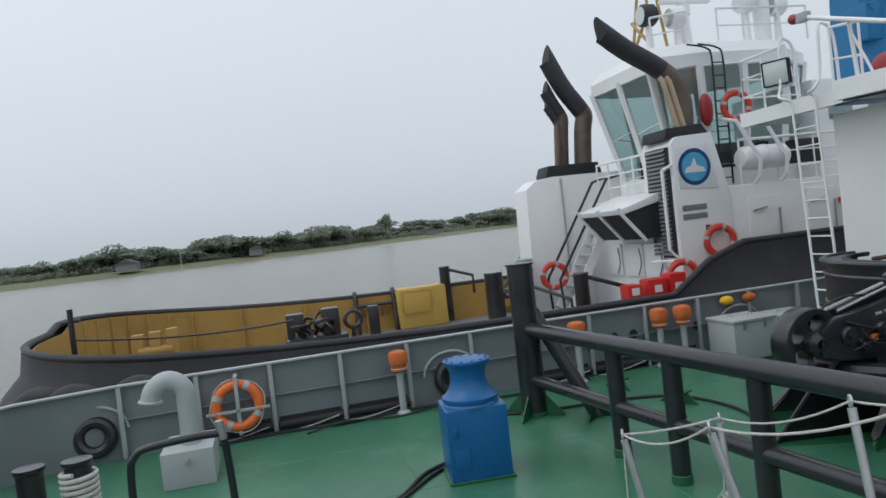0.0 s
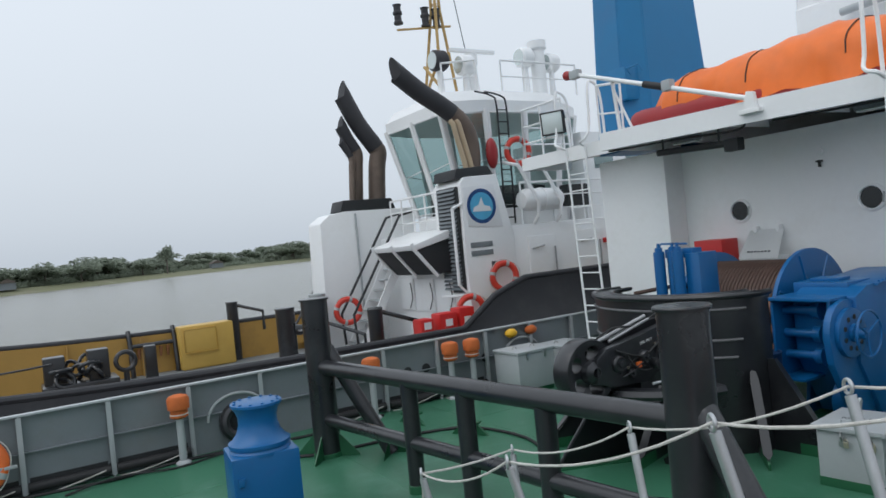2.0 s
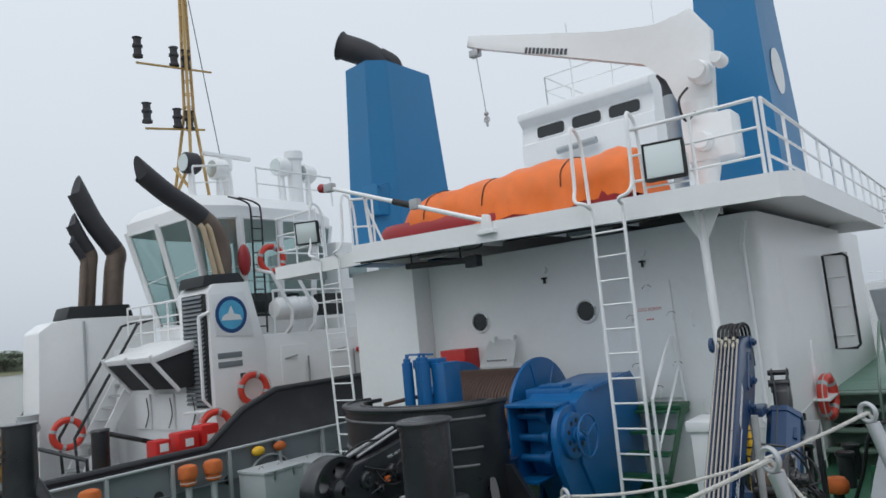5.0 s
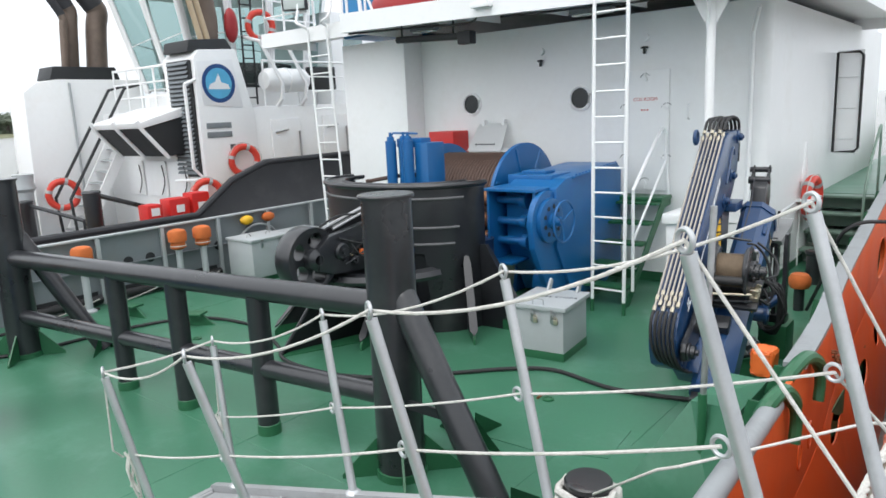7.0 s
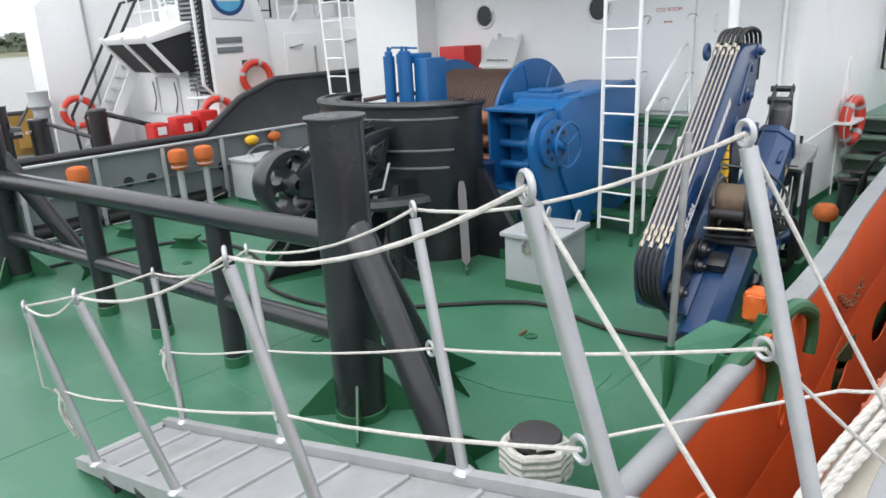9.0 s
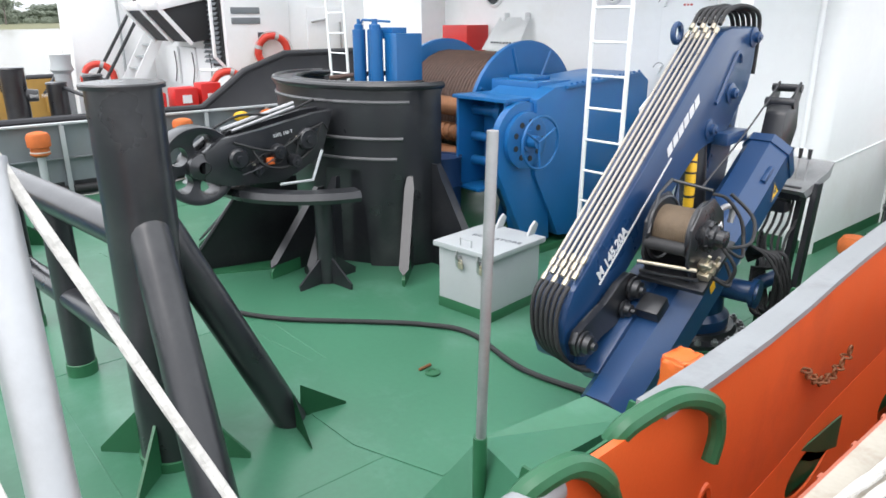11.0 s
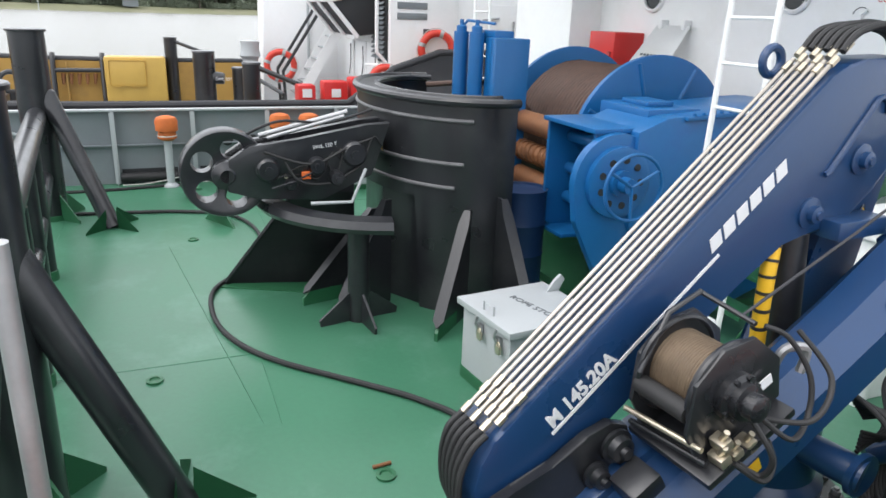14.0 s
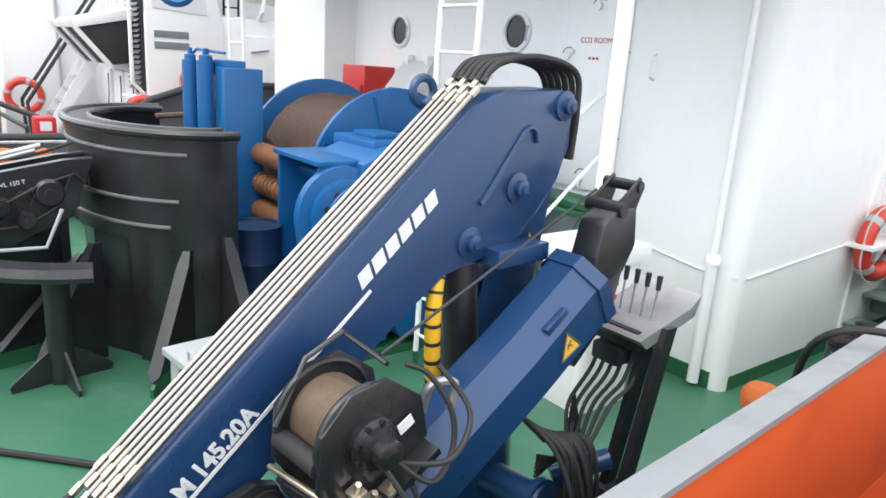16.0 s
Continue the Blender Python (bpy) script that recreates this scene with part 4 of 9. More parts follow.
bm.faces.new(rows[0])
bm.faces.new(rows[-1])
part("top_lip", bm, M_BLACK, tg)
bm = B()
tube(bm, [(*p, 1.725) for p in outer], 0.035, 10)
tube(bm, [(*p, 1.735) for p in inner], 0.022, 8)
part("rolled_rim", bm, M_BLACK, tg)
for z, i0 in ((1.585, 7), (1.25, 8), (1.06, 9)):
    bm = B()
    tube(bm, [(*ell(math.pi * i / 48 * 1.12 - 0.12, 1.022), z) for i in range(i0 - 1, 47)], 0.016, 8)
    part("half_round_strap", bm, M_WEAR, tg)
bm = B()
plate_line(bm, [(0.15, -3.3), (0.7, -3.62), (1.5, -3.7), (2.1, -3.35)], 0.0, 0.98, 0.02)
part("inner_web", bm, M_BLACK, tg)
# legs and knee plates that rake down to the deck
KNEES = (((2.2, -3.2), (2.60, -3.62), 0.0, 0.9), ((1.75, -3.72), (1.95, -4.2), 0.0, 0.9), ((1.45, -3.72), (1.64, -4.43), 0.0, 0.75), ((0.7, -3.75), (0.35, -4.6), 0.0, 0.9), ((2.27, -3.0), (2.9, -2.95), 0.0, 1.0))
for (xa, ya), (xb, yb), za, zb in KNEES:
    bm = B()
    d = Vector((xb - xa, yb - ya, 0))
    q = d.normalized()
    s = Vector((-q.y, q.x, 0)) * 0.011
    prof = [(0.0, 0.0), (1.0, 0.0), (1.0, 0.06), (0.12, zb), (0.0, zb)]
    va = [bm.verts.new(Vector((xa, ya, z)) + d * k + s) for k, z in prof]
    vb = [bm.verts.new(Vector((xa, ya, z)) + d * k - s) for k, z in prof]
    bm.faces.new(va)
    bm.faces.new(list(reversed(vb)))
    for i in range(5):
        bm.faces.new((va[i], vb[i], vb[(i + 1) % 5], va[(i + 1) % 5]))
    knee = part("knee_plate", bm, M_BLACK, tg)
    bm = B()
    tip = Vector((xb, yb, 0))
    m3 = Matrix((q, Vector((-q.y, q.x, 0)), Vector((0, 0, 1)))).transposed().to_4x4()
    m3.translation = tip
    prism(bm, [(-0.35, 0), (0.012, 0), (0.012, 0.065), (-0.05, 0.12), (-0.35, 0.12)], "y", -0.014, 0.014)
    bmesh.ops.transform(bm, matrix=m3, verts=bm.verts)
    part("painted_foot", bm, M_DECKDARK, knee)
    bm = B()
    w_ = s.normalized() * 0.045
    a_, b_ = Vector((xa, ya, zb)) + d * 0.12, Vector((xb, yb, 0.10))
    t_ = (q * zb + Vector((0, 0, d.length))).normalized() * 0.014
    ln = [a_ - w_ * 0.6, a_.lerp(b_, 0.12) - w_, b_.lerp(a_, 0.06) - w_, b_, b_.lerp(a_, 0.06) + w_, a_.lerp(b_, 0.12) + w_, a_ + w_ * 0.6]
    v0, v1 = [bm.verts.new(p) for p in ln], [bm.verts.new(p + t_) for p in ln]
    bm.faces.new(list(reversed(v0)))
    bm.faces.new(v1)
    for i in range(7):
        bm.faces.new((v0[i], v0[(i + 1) % 7], v1[(i + 1) % 7], v1[i]))
    part("face_bar", bm, M_BLACK, knee)
# pillar under the hook rail
bm = B()
rod(bm, (2.03, -4.07, 0), (2.03, -4.07, 0.82), 0.085, seg=22)
pil = part("pillar", bm, M_BLACK, tg)
for a in (8, 98, 188, 282):
    bm = B()
    q = Vector((math.cos(radians(a)), math.sin(radians(a)), 0))
    m3 = Matrix((q, Vector((-q.y, q.x, 0)), Vector((0, 0, 1)))).transposed().to_4x4()
    m3.translation = (2.03, -4.07, 0)
    prism(bm, [(0.08, 0), (0.33, 0), (0.34, 0.05), (0.085, 0.24)], "y", -0.01, 0.01)
    bmesh.ops.transform(bm, matrix=m3, verts=bm.verts)
    part("gusset", bm, M_BLACK, pil)
bm = B()
prism(bm, [(1.0, -4.95), (1.05, -5.05), (1.5, -4.1), (0.6, -4.0)], "z", 0.0, 0.012)
part("foot_plate", bm, M_DECKDARK, tg)
bm = B()
va = [(0.98, -5.0, 0.0), (1.25, -3.9, 0.0), (1.25, -3.9, 0.85), (1.2, -4.4, 0.85)]
f0 = bm.faces.new([bm.verts.new(v) for v in va])
bmesh.ops.solidify(bm, geom=[f0], thickness=0.024)
part("wing_plate", bm, M_BLACK, tg)
bm = B()
tube(bm, [(0.98, -5.0, 0.02), (1.2, -4.42, 0.85)], 0.02, 6)
part("face_bar", bm, M_BLACK, tg)
# curved rail on which the hook rides
bm = B()
rail = [(1.35 + 1.0 * math.cos(a), -3.68 - 1.0 * math.sin(a), 0.85) for a in [radians(12 + 105 * i / 24) for i in range(25)]]
rows = []
for i, p in enumerate(rail):
    p = Vector(p)
    o = (p - Vector((1.35, -3.68, 0.85))).normalized()
    rows.append([bm.verts.new(p + o * a + Vector((0, 0, z))) for a, z in ((-0.09, -0.05), (0.06, -0.05), (0.085, -0.01), (0.06, 0.045), (-0.09, 0.05))])
for a, b in zip(rows, rows[1:]):
    for k in range(5):
        bm.faces.new((a[k], a[(k + 1) % 5], b[(k + 1) % 5], b[k]))
bm.faces.new(rows[0])
bm.faces.new(rows[-1])
part("hook_rail", bm, M_BLACK, tg)
bm = B()
tube(bm, [(1.9, -3.974, 1.196), (1.9, -4.086, 0.938), (1.9, -4.406, 0.945)], 0.014, 8)
part("pale_strip", bm, M_LGREY, tg, "pale scraped edge bar")

hk = thing("towing_hook", (1.6, -4.6, 0.92), "black disc-type towing hook with levers and cables, swung aft", "towing hook")
bm = B()
HK = [(-3.75, 1.62), (-3.95, 1.60), (-4.5, 1.50), (-4.85, 1.46), (-5.0, 1.36), (-5.02, 1.12), (-4.8, 1.05), (-4.3, 1.02), (-3.9, 1.2)]
prism(bm, HK, "x", 1.70, 1.78, 0.01)
part("cheek_plate", bm, M_BLACK, hk)
bm = B()
prism(bm, HK, "x", 1.42, 1.50, 0.01)
part("cheek_plate", bm, M_BLACK, hk)
bm = B()
prism(bm, [(-3.8, 1.55), (-4.6, 1.42), (-4.7, 1.12), (-4.2, 1.08), (-3.85, 1.25)], "x", 1.5, 1.70)
part("core", bm, M_BLACK, hk)
bm = B()
# disc with lobed openings
WC = Vector((1.6, -5.02, 1.24))
lathe(bm, [(0.001, -0.07), (0.2, -0.07), (0.28, -0.11), (0.325, -0.11), (0.335, -0.09), (0.335, 0.09), (0.325, 0.11), (0.28, 0.11), (0.2, 0.07), (0.001, 0.07)], WC, 'x', 48)
rim = part("disc", bm, M_BLACK, hk)
bm = B()
for a in (75, 150, 222, 292):
    q = WC + Vector((0, math.cos(radians(a)), math.sin(radians(a)))) * 0.195
    rod(bm, q - Vector((0.3, 0, 0)), q + Vector((0.3, 0, 0)), 0.082, seg=24)
cut(rim, bm)
bm = B()
lathe(bm, [(0.11, -0.15), (0.11, 0.15), (0.05, 0.19), (0.05, -0.17)], WC, 'x', 24)
part("hub", bm, M_BLACK, hk)
random.seed(21)
for y, z, r, h in ((-4.72, 1.28, 0.09, 0.05), (-4.35, 1.30, 0.07, 0.07), (-4.05, 1.38, 0.10, 0.06), (-4.55, 1.16, 0.05, 0.05), (-4.2, 1.2, 0.06, 0.09)):
    bm = B()
    lathe(bm, [(r, 0), (r, h * 0.6), (r * 0.8, h), (r * 0.35, h), (r * 0.35, h + 0.03), (0.001, h + 0.03)], (1.78, y, z), 'x', 20)
    part("pivot_cap", bm, M_BLACK, hk)
for pts in (((1.8, -4.75, 1.42), (1.84, -4.4, 1.32), (1.82, -4.1, 1.44), (1.8, -3.9, 1.5)), ((1.8, -4.6, 1.36), (1.86, -4.5, 1.2), (1.82, -4.25, 1.16), (1.8, -4.0, 1.28)), ((1.6, -4.9, 1.5), (1.62, -4.6, 1.62), (1.6, -4.2, 1.6), (1.6, -3.85, 1.7))):
    bm = B()
    tube(bm, spline(pts, 6), 0.011, 8)
    part("cable", bm, M_RUB, hk)
for a, b, r, mt in (((1.55, -4.75, 1.5), (1.58, -4.05, 1.68), 0.022, M_STEEL), ((1.66, -4.7, 1.5), (1.68, -4.1, 1.66), 0.015, M_STEEL), ((1.82, -4.5, 1.2), (1.84, -4.3, 1.3), 0.007, M_SOOT), ((1.82, -4.7, 1.14), (1.84, -4.5, 1.2), 0.008, M_SOOT)):
    bm = B()
    rod(bm, a, b, r, seg=12)
    part("ram", bm, mt, hk)
for k in range(7):
    bm = B()
    y0 = -4.7 + 0.11 * k
    z0 = 1.22 + 0.03 * k + random.uniform(-0.05, 0.05)
    tube(bm, spline([(1.79, y0, z0), (1.815, y0 + 0.06, z0 + random.uniform(-0.1, 0.1)), (1.81, y0 + 0.14, z0 + random.uniform(-0.08, 0.12)), (1.79, y0 + 0.22, z0 + random.uniform(-0.02, 0.12))], 6), 0.0065, 6)
    cb_ = part("cable", bm, M_RUB, hk)
    bm = B()
    rod(bm, (1.785, y0, z0), (1.81, y0, z0), 0.014, seg=8)
    part("union", bm, M_BRASS if k % 2 else M_BLACK, cb_)
bm = B()
box(bm, (1.79, -4.47, 1.2), (1.82, -4.40, 1.26), 0.006)
part("tag", bm, M_ORANGE, hk, "orange tag")
words("lettering", "SWL 150 T", 0.042, Matrix.Translation((1.785, -4.28, 1.45)) @ FACE_X @ Matrix.Rotation(radians(8), 4, 'Z'), M_TEXT, hk, 0.001)


def triangle_sign(m, size, parent):
    bm = B()
    prism(bm, [(-size / 2, -size * 0.43), (size / 2, -size * 0.43), (0, size * 0.43)], "z", 0, 0.003)
    bmesh.ops.transform(bm, matrix=m, verts=bm.verts)
    s = part("warning_sign", bm, M_SIGNY, parent, "yellow warning triangle")
    bm = B()
    k = size * 0.5
    for a, b in (((-k, -k * 0.86), (k, -k * 0.86)), ((k, -k * 0.86), (0, k * 0.86)), ((0, k * 0.86), (-k, -k * 0.86)), ((-k * 0.25, -k * 0.35), (k * 0.2, k * 0.15)), ((k * 0.25, -k * 0.35), (-k * 0.2, 0.0))):
        rod(bm, (*a, 0.003), (*b, 0.003), size * 0.035, seg=4)
    bmesh.ops.transform(bm, matrix=m, verts=bm.verts)
    part("sign_border", bm, M_DTEXT, s)


triangle_sign(Matrix.Translation((1.782, -4.75, 1.3)) @ FACE_X, 0.11, hk)
hk.location += Vector((-0.07, 0.03, -0.10))
triangle_sign(Matrix.Translation((1.5, -3.722, 1.30)) @ FACE_MY @ Matrix.Rotation(radians(0), 4, 'Z'), 0.12, tg)

# ---------------------------------------------------------------- towing winch
wn_t = thing("towing_winch", (1.6, -1.4, 0), "bright blue towing winch with a drum of brown wire rope", "winch")
AXY, AXZ = -1.2, 1.26
for x, r in ((0.32, 0.86), (1.72, 0.86)):
    bm = B()
    lathe(bm, [(r - 0.03, -0.03), (r, -0.025), (r, 0.025), (r - 0.03, 0.03), (0.2, 0.03), (0.2, -0.03), (r - 0.03, -0.03)], (x, AXY, AXZ), 'x', 60)
    fl = part("drum_flange", bm, M_BLUE, wn_t)
    for k in range(8):
        a = k * math.pi / 4 + 0.3
        bm = B()
        q = Vector((0, math.cos(a), math.sin(a)))
        o = Vector((x + (0.03 if x > 1 else -0.03), AXY, AXZ))
        rod(bm, o + q * 0.22, o + q * 0.82, 0.02, seg=8)
        part("rib", bm, M_BLUE, fl)
# wire rope wound on the drum, turn by turn
bm = B()
turns, rr = 24, 0.70
pts = []
for i in range(turns * 28 + 1):
    a = i * 2 * math.pi / 28
    pts.append((0.38 + (1.27 * i / (turns * 28)), AXY + rr * math.cos(a), AXZ + rr * math.sin(a)))
tube(bm, pts, 0.028, 7)
part("wire_rope", bm, M_WIRE, wn_t, "rusty brown wire rope in close turns")
bm = B()
rod(bm, (0.33, AXY, AXZ), (1.71, AXY, AXZ), 0.67, seg=40)
part("barrel", bm, M_WIRE, wn_t)
bm = B()
tube(bm, spline([(0.9, AXY - 0.70, AXZ + 0.1), (0.75, -2.3, 1.75), (0.3, -2.9, 1.72)], 6), 0.028, 8)
part("lead_wire", bm, M_WIRE, wn_t)
# gear case
bm = B()
prism(bm, [(-2.15, 1.62), (-1.9, 1.72), (-0.5, 1.80), (-0.35, 1.7), (-0.35, 0.35), (-1.0, 0.12), (-1.75, 0.2), (-2.15, 0.9)], "x", 2.05, 2.78, 0.015)
gc = part("gear_case", bm, M_BLUE, wn_t)
bm = B()
prism(bm, [(-1.75, 1.70), (-0.55, 1.775), (-0.55, 1.80), (-1.75, 1.73)], "x", 2.02, 2.82, 0.004)
part("cover_plate", bm, M_BLUE, gc)
for i in range(14):
    bm = B()
    lathe(bm, [(0.014, 0), (0.014, 0.02), (0.001, 0.022)], (2.8, -1.68 + 0.085 * i, 1.735 + 0.005 * i), 'z', 6)
    part("bolt", bm, M_BLUE, gc)
bm = B()
box(bm, (1.95, -1.95, 1.62), (2.6, -1.45, 1.76), 0.015)
part("brake_housing", bm, M_BLUE, wn_t)
bm = B()
box(bm, (2.1, -1.85, 1.76), (2.45, -1.6, 1.80), 0.01)
part("inspection_cover", bm, M_BLUE, wn_t)
# front frame: two upright plates, a top plate and the roller bearings
for x in (1.95, 2.62):
    bm = B()
    prism(bm, [(-2.44, 1.60), (-1.75, 1.62), (-1.75, 0.75), (-2.3, 0.66), (-2.44, 0.76)], "x", x, x + 0.035, 0.008)
    part("frame_plate", bm, M_BLUE, wn_t)
bm = B()
prism(bm, [(1.92, -2.47), (2.68, -2.47), (2.68, -1.7), (1.92, -1.7)], "z", 1.60, 1.635, 0.006)
part("frame_top", bm, M_BLUE, wn_t)
bm = B()
prism(bm, [(1.92, -2.44), (2.3, -2.44), (2.3, -1.9), (1.92, -1.9)], "z", 0.68, 0.71, 0.004)
part("frame_bottom", bm, M_BLUE, wn_t)
for z in (1.47, 1.2, 0.95):
    bm = B()
    lathe(bm, [(0.05, 0), (0.05, 0.36), (0.09, 0.36), (0.09, 0.42), (0.11, 0.46)], (1.98, -2.22, z), 'x', 20)
    part("bearing", bm, M_BLUE, wn_t)
for z, r in ((1.47, 0.10), (1.2, 0.085), (0.95, 0.10)):
    bm = B()
    rod(bm, (0.55, -2.22, z), (1.95, -2.22, z), r, seg=24)
    ro = part("roller", bm, M_RUST, wn_t, "rusty steel guide roller")
    if z == 1.2:
        bm = B()
        tube(bm, [(0.6 + 1.3 * i / 160, -2.22 + 0.09 * math.cos(i * 0.6), z + 0.09 * math.sin(i * 0.6)) for i in range(161)], 0.012, 6)
        part("thread", bm, M_RUST, ro)
# hanging gear arm with disc and hand wheel
bm = B()
circ = [(-2.28 + 0.36 * math.cos(a), 1.25 + 0.36 * math.sin(a)) for a in [radians(-5 + 190 * k / 18) for k in range(19)]]
prism(bm, circ + [(-2.60, 0.95), (-2.2, 0.18), (-1.85, 0.18), (-1.92, 0.95)], "x", 2.66, 2.74, 0.01)
part("gear_arm", bm, M_BLUE, wn_t)
bm = B()
lathe(bm, [(0.27, 0), (0.27, 0.05), (0.24, 0.06), (0.10, 0.06), (0.10, 0.1), (0.06, 0.1), (0.06, 0.2), (0.001, 0.2)], (2.74, -2.28, 1.25), 'x', 36)
hub = part("brake_disc", bm, M_BLUE, wn_t)
for k in range(9):
    a = k * 2 * math.pi / 9
    bm = B()
    lathe(bm, [(0.028, 0.0), (0.028, 0.008)], (2.798, -2.28 + 0.175 * math.cos(a), 1.25 + 0.175 * math.sin(a)), 'x', 14)
    part("hole", bm, M_DARK, hub)
bm = B()
ring(bm, (2.96, -2.28, 1.25), 0.245, 0.014, (1, 0, 0), 36, 8)
hw = part("hand_wheel", bm, M_BLUE, wn_t)
for a in (30, 150, 270):
    bm = B()
    q = Vector((0, math.cos(radians(a)), math.sin(radians(a))))
    rod(bm, (2.94, -2.28, 1.25), Vector((2.96, -2.28, 1.25)) + q * 0.24, 0.012, seg=8)
    part("spoke", bm, M_BLUE, hw)
bm = B()
lathe(bm, [(0.25, -0.09), (0.26, -0.08), (0.26, 0.08), (0.25, 0.09), (0.001, 0.09)], (2.5, -1.9, 0.4), 'x', 30)
part("lower_drum", bm, M_BLUE, wn_t)
for x in (0.2, 1.85):
    bm = B()
    prism(bm, [(-1.75, 0.0), (-0.5, 0.0), (-0.95, 1.4), (-1.45, 1.4)], "x", x - 0.025, x + 0.025, 0.006)
    part("side_stand", bm, M_BLUE, wn_t)
bm = B()
box(bm, (0.1, -2.2, 0.0), (2.75, -0.4, 0.12), 0.01)
part("bed_frame", bm, M_DECKDARK, wn_t)
wn_t.location += Vector((0.03, 0.0, -0.045))
# valve towers at the near left of the winch
hp = thing("hydraulic_tank", (0.82, -2.45, 0), "tall blue hydraulic tank block beside the winch", "tank")
for x, y in ((0.60, -2.66), (0.74, -2.56), (0.87, -2.62)):
    bm = B()
    rod(bm, (x, y, 0.0), (x, y, 2.2), 0.072, seg=20)
    part("cylinder", bm, M_BLUE, hp)
    bm = B()
    lathe(bm, [(0.05, 2.2), (0.05, 2.25), (0.02, 2.26), (0.02, 2.31), (0.001, 2.31)], (x, y, 0), seg=12)
    part("cap", bm, M_BLUE, hp)
bm = B()
box(bm, (0.92, -2.55, 0.0), (1.14, -2.2, 2.16), 0.012)
part("tank_body", bm, M_BLUE, hp)
bm = B()
box(bm, (0.56, -2.5, 2.1), (1.0, -2.3, 2.22), 0.01)
part("manifold", bm, M_BLUE, hp)
bm = B()
tube(bm, [(0.58, -2.66, 2.22), (0.6, -2.6, 2.3), (0.9, -2.45, 2.28)], 0.014, 8)
part("pipe", bm, M_BLUE, hp)
br = thing("oil_drum", (1.93, -2.62, 0), "dark blue steel oil drum behind the towing guide", "drum")
bm = B()
lathe(bm, [(0.22, 0.0), (0.225, 0.02), (0.22, 0.05), (0.22, 0.28), (0.228, 0.3), (0.22, 0.32), (0.22, 0.55), (0.228, 0.57), (0.22, 0.59), (0.22, 0.83), (0.228, 0.86), (0.21, 0.86), (0.205, 0.84), (0.001, 0.84)], (1.75, -2.75, 0), seg=30)
bmesh.ops.translate(bm, verts=bm.verts, vec=(0.18, 0.13, 0.12))
part("shell", bm, mat("dark_blue_drum_paint", (0.008, 0.03, 0.09), 0.45), br)
bm = B()
rod(bm, (1.93, -2.62, 0.0), (1.93, -2.62, 0.12), 0.2, seg=18)
part("stand", bm, M_DECKDARK, br)
# ---------------------------------------------------------------- folded knuckle-boom crane
cr = thing("deck_crane", (5.22, -2.95, 0), "navy blue folded knuckle-boom crane with chrome pipes and a cable winch", "crane")
bm = B()
lathe(bm, [(0.46, 0.028), (0.44, 0.05), (0.40, 0.22), (0.42, 0.23), (0.42, 0.245), (0.001, 0.245)], (5.02, -2.93, 0), seg=40)
ped = part("pedestal", bm, M_DECKDARK, cr, "dark green conical pedestal")
bm = B()
lathe(bm, [(0.40, 0.245), (0.40, 0.272), (0.33, 0.277), (0.31, 0.31), (0.001, 0.31)], (5.02, -2.93, 0), seg=40)
flg = part("flange", bm, M_BLACK, cr)
for k in range(20):
    a = k * 2 * math.pi / 20
    bm = B()
    lathe(bm, [(0.024, 0.27), (0.024, 0.295), (0.013, 0.295), (0.013, 0.31), (0.001, 0.31)], (5.02 + 0.365 * math.cos(a), -2.93 + 0.365 * math.sin(a), 0), seg=8)
    part("bolt", bm, M_STEEL, flg)
# slewing column, tapering and leaning up to the boom pivot
bm = B()
COL = [(-3.30, 0.33), (-2.68, 0.31), (-2.66, 0.8), (-2.50, 1.65), (-2.43, 2.0), (-2.40, 2.2), (-2.45, 2.27), (-2.62, 2.27), (-2.78, 2.2), (-2.82, 1.6), (-3.02, 0.9), (-3.28, 0.75)]
prism(bm, COL, "x", 4.84, 5.02, 0.02)
col = part("column", bm, M_NAVY, cr)
bm = B()
lathe(bm, [(0.29, 0.30), (0.29, 0.38), (0.25, 0.42), (0.23, 0.8), (0.001, 0.82)], (5.0, -2.93, 0), seg=30)
part("slewing_housing", bm, M_NAVY, cr)
# inner boom: deep plate girder with a gooseneck top, sloping down aft
bm = B()
BOOM = [(-4.575, 0.70), (-4.585, 0.80), (-4.56, 0.90), (-4.51, 0.985), (-3.06, 2.222), (-2.97, 2.268), (-2.86, 2.285), (-2.51, 2.295), (-2.455, 2.27), (-2.43, 2.22), (-2.43, 2.03), (-2.50, 1.90), (-2.62, 1.74), (-2.76, 1.63), (-2.92, 1.575), (-3.05, 1.60), (-3.18, 1.57), (-3.40, 1.405), (-4.20, 0.815), (-4.20, 0.64), (-4.28, 0.53), (-4.40, 0.50), (-4.52, 0.57)]
prism(bm, BOOM, "x", 4.85, 5.07, 0.022)
boom = part("inner_boom", bm, M_NAVY, cr)
bm = B()
RAISED = [(-2.98, 1.84), (-2.72, 1.98), (-2.64, 2.16), (-2.72, 2.22), (-2.88, 2.12)]
tube(bm, spline([(5.075, y, z) for y, z in ((-3.0, 1.83), (-2.96, 1.86), (-2.80, 2.06), (-2.74, 2.13), (-2.69, 2.12), (-2.67, 2.07))], 6), 0.012, 6)
part("stiffening_rib", bm, M_NAVY, boom)
BDIR = Vector((0, 1.47, 1.254)).normalized()
BUP = Vector((0, -1.254, 1.47)).normalized()
TDIR = Vector((0, 0.769, 0.639)).normalized()      # the run of the lettering
TUP = Vector((0, -0.639, 0.769)).normalized()


def on_boom(s, h, x=5.072):
    """A point s metres up the boom's top edge and h metres below it."""
    p = Vector((x, -4.51, 0.985)) + BDIR * s - BUP * h
    return p


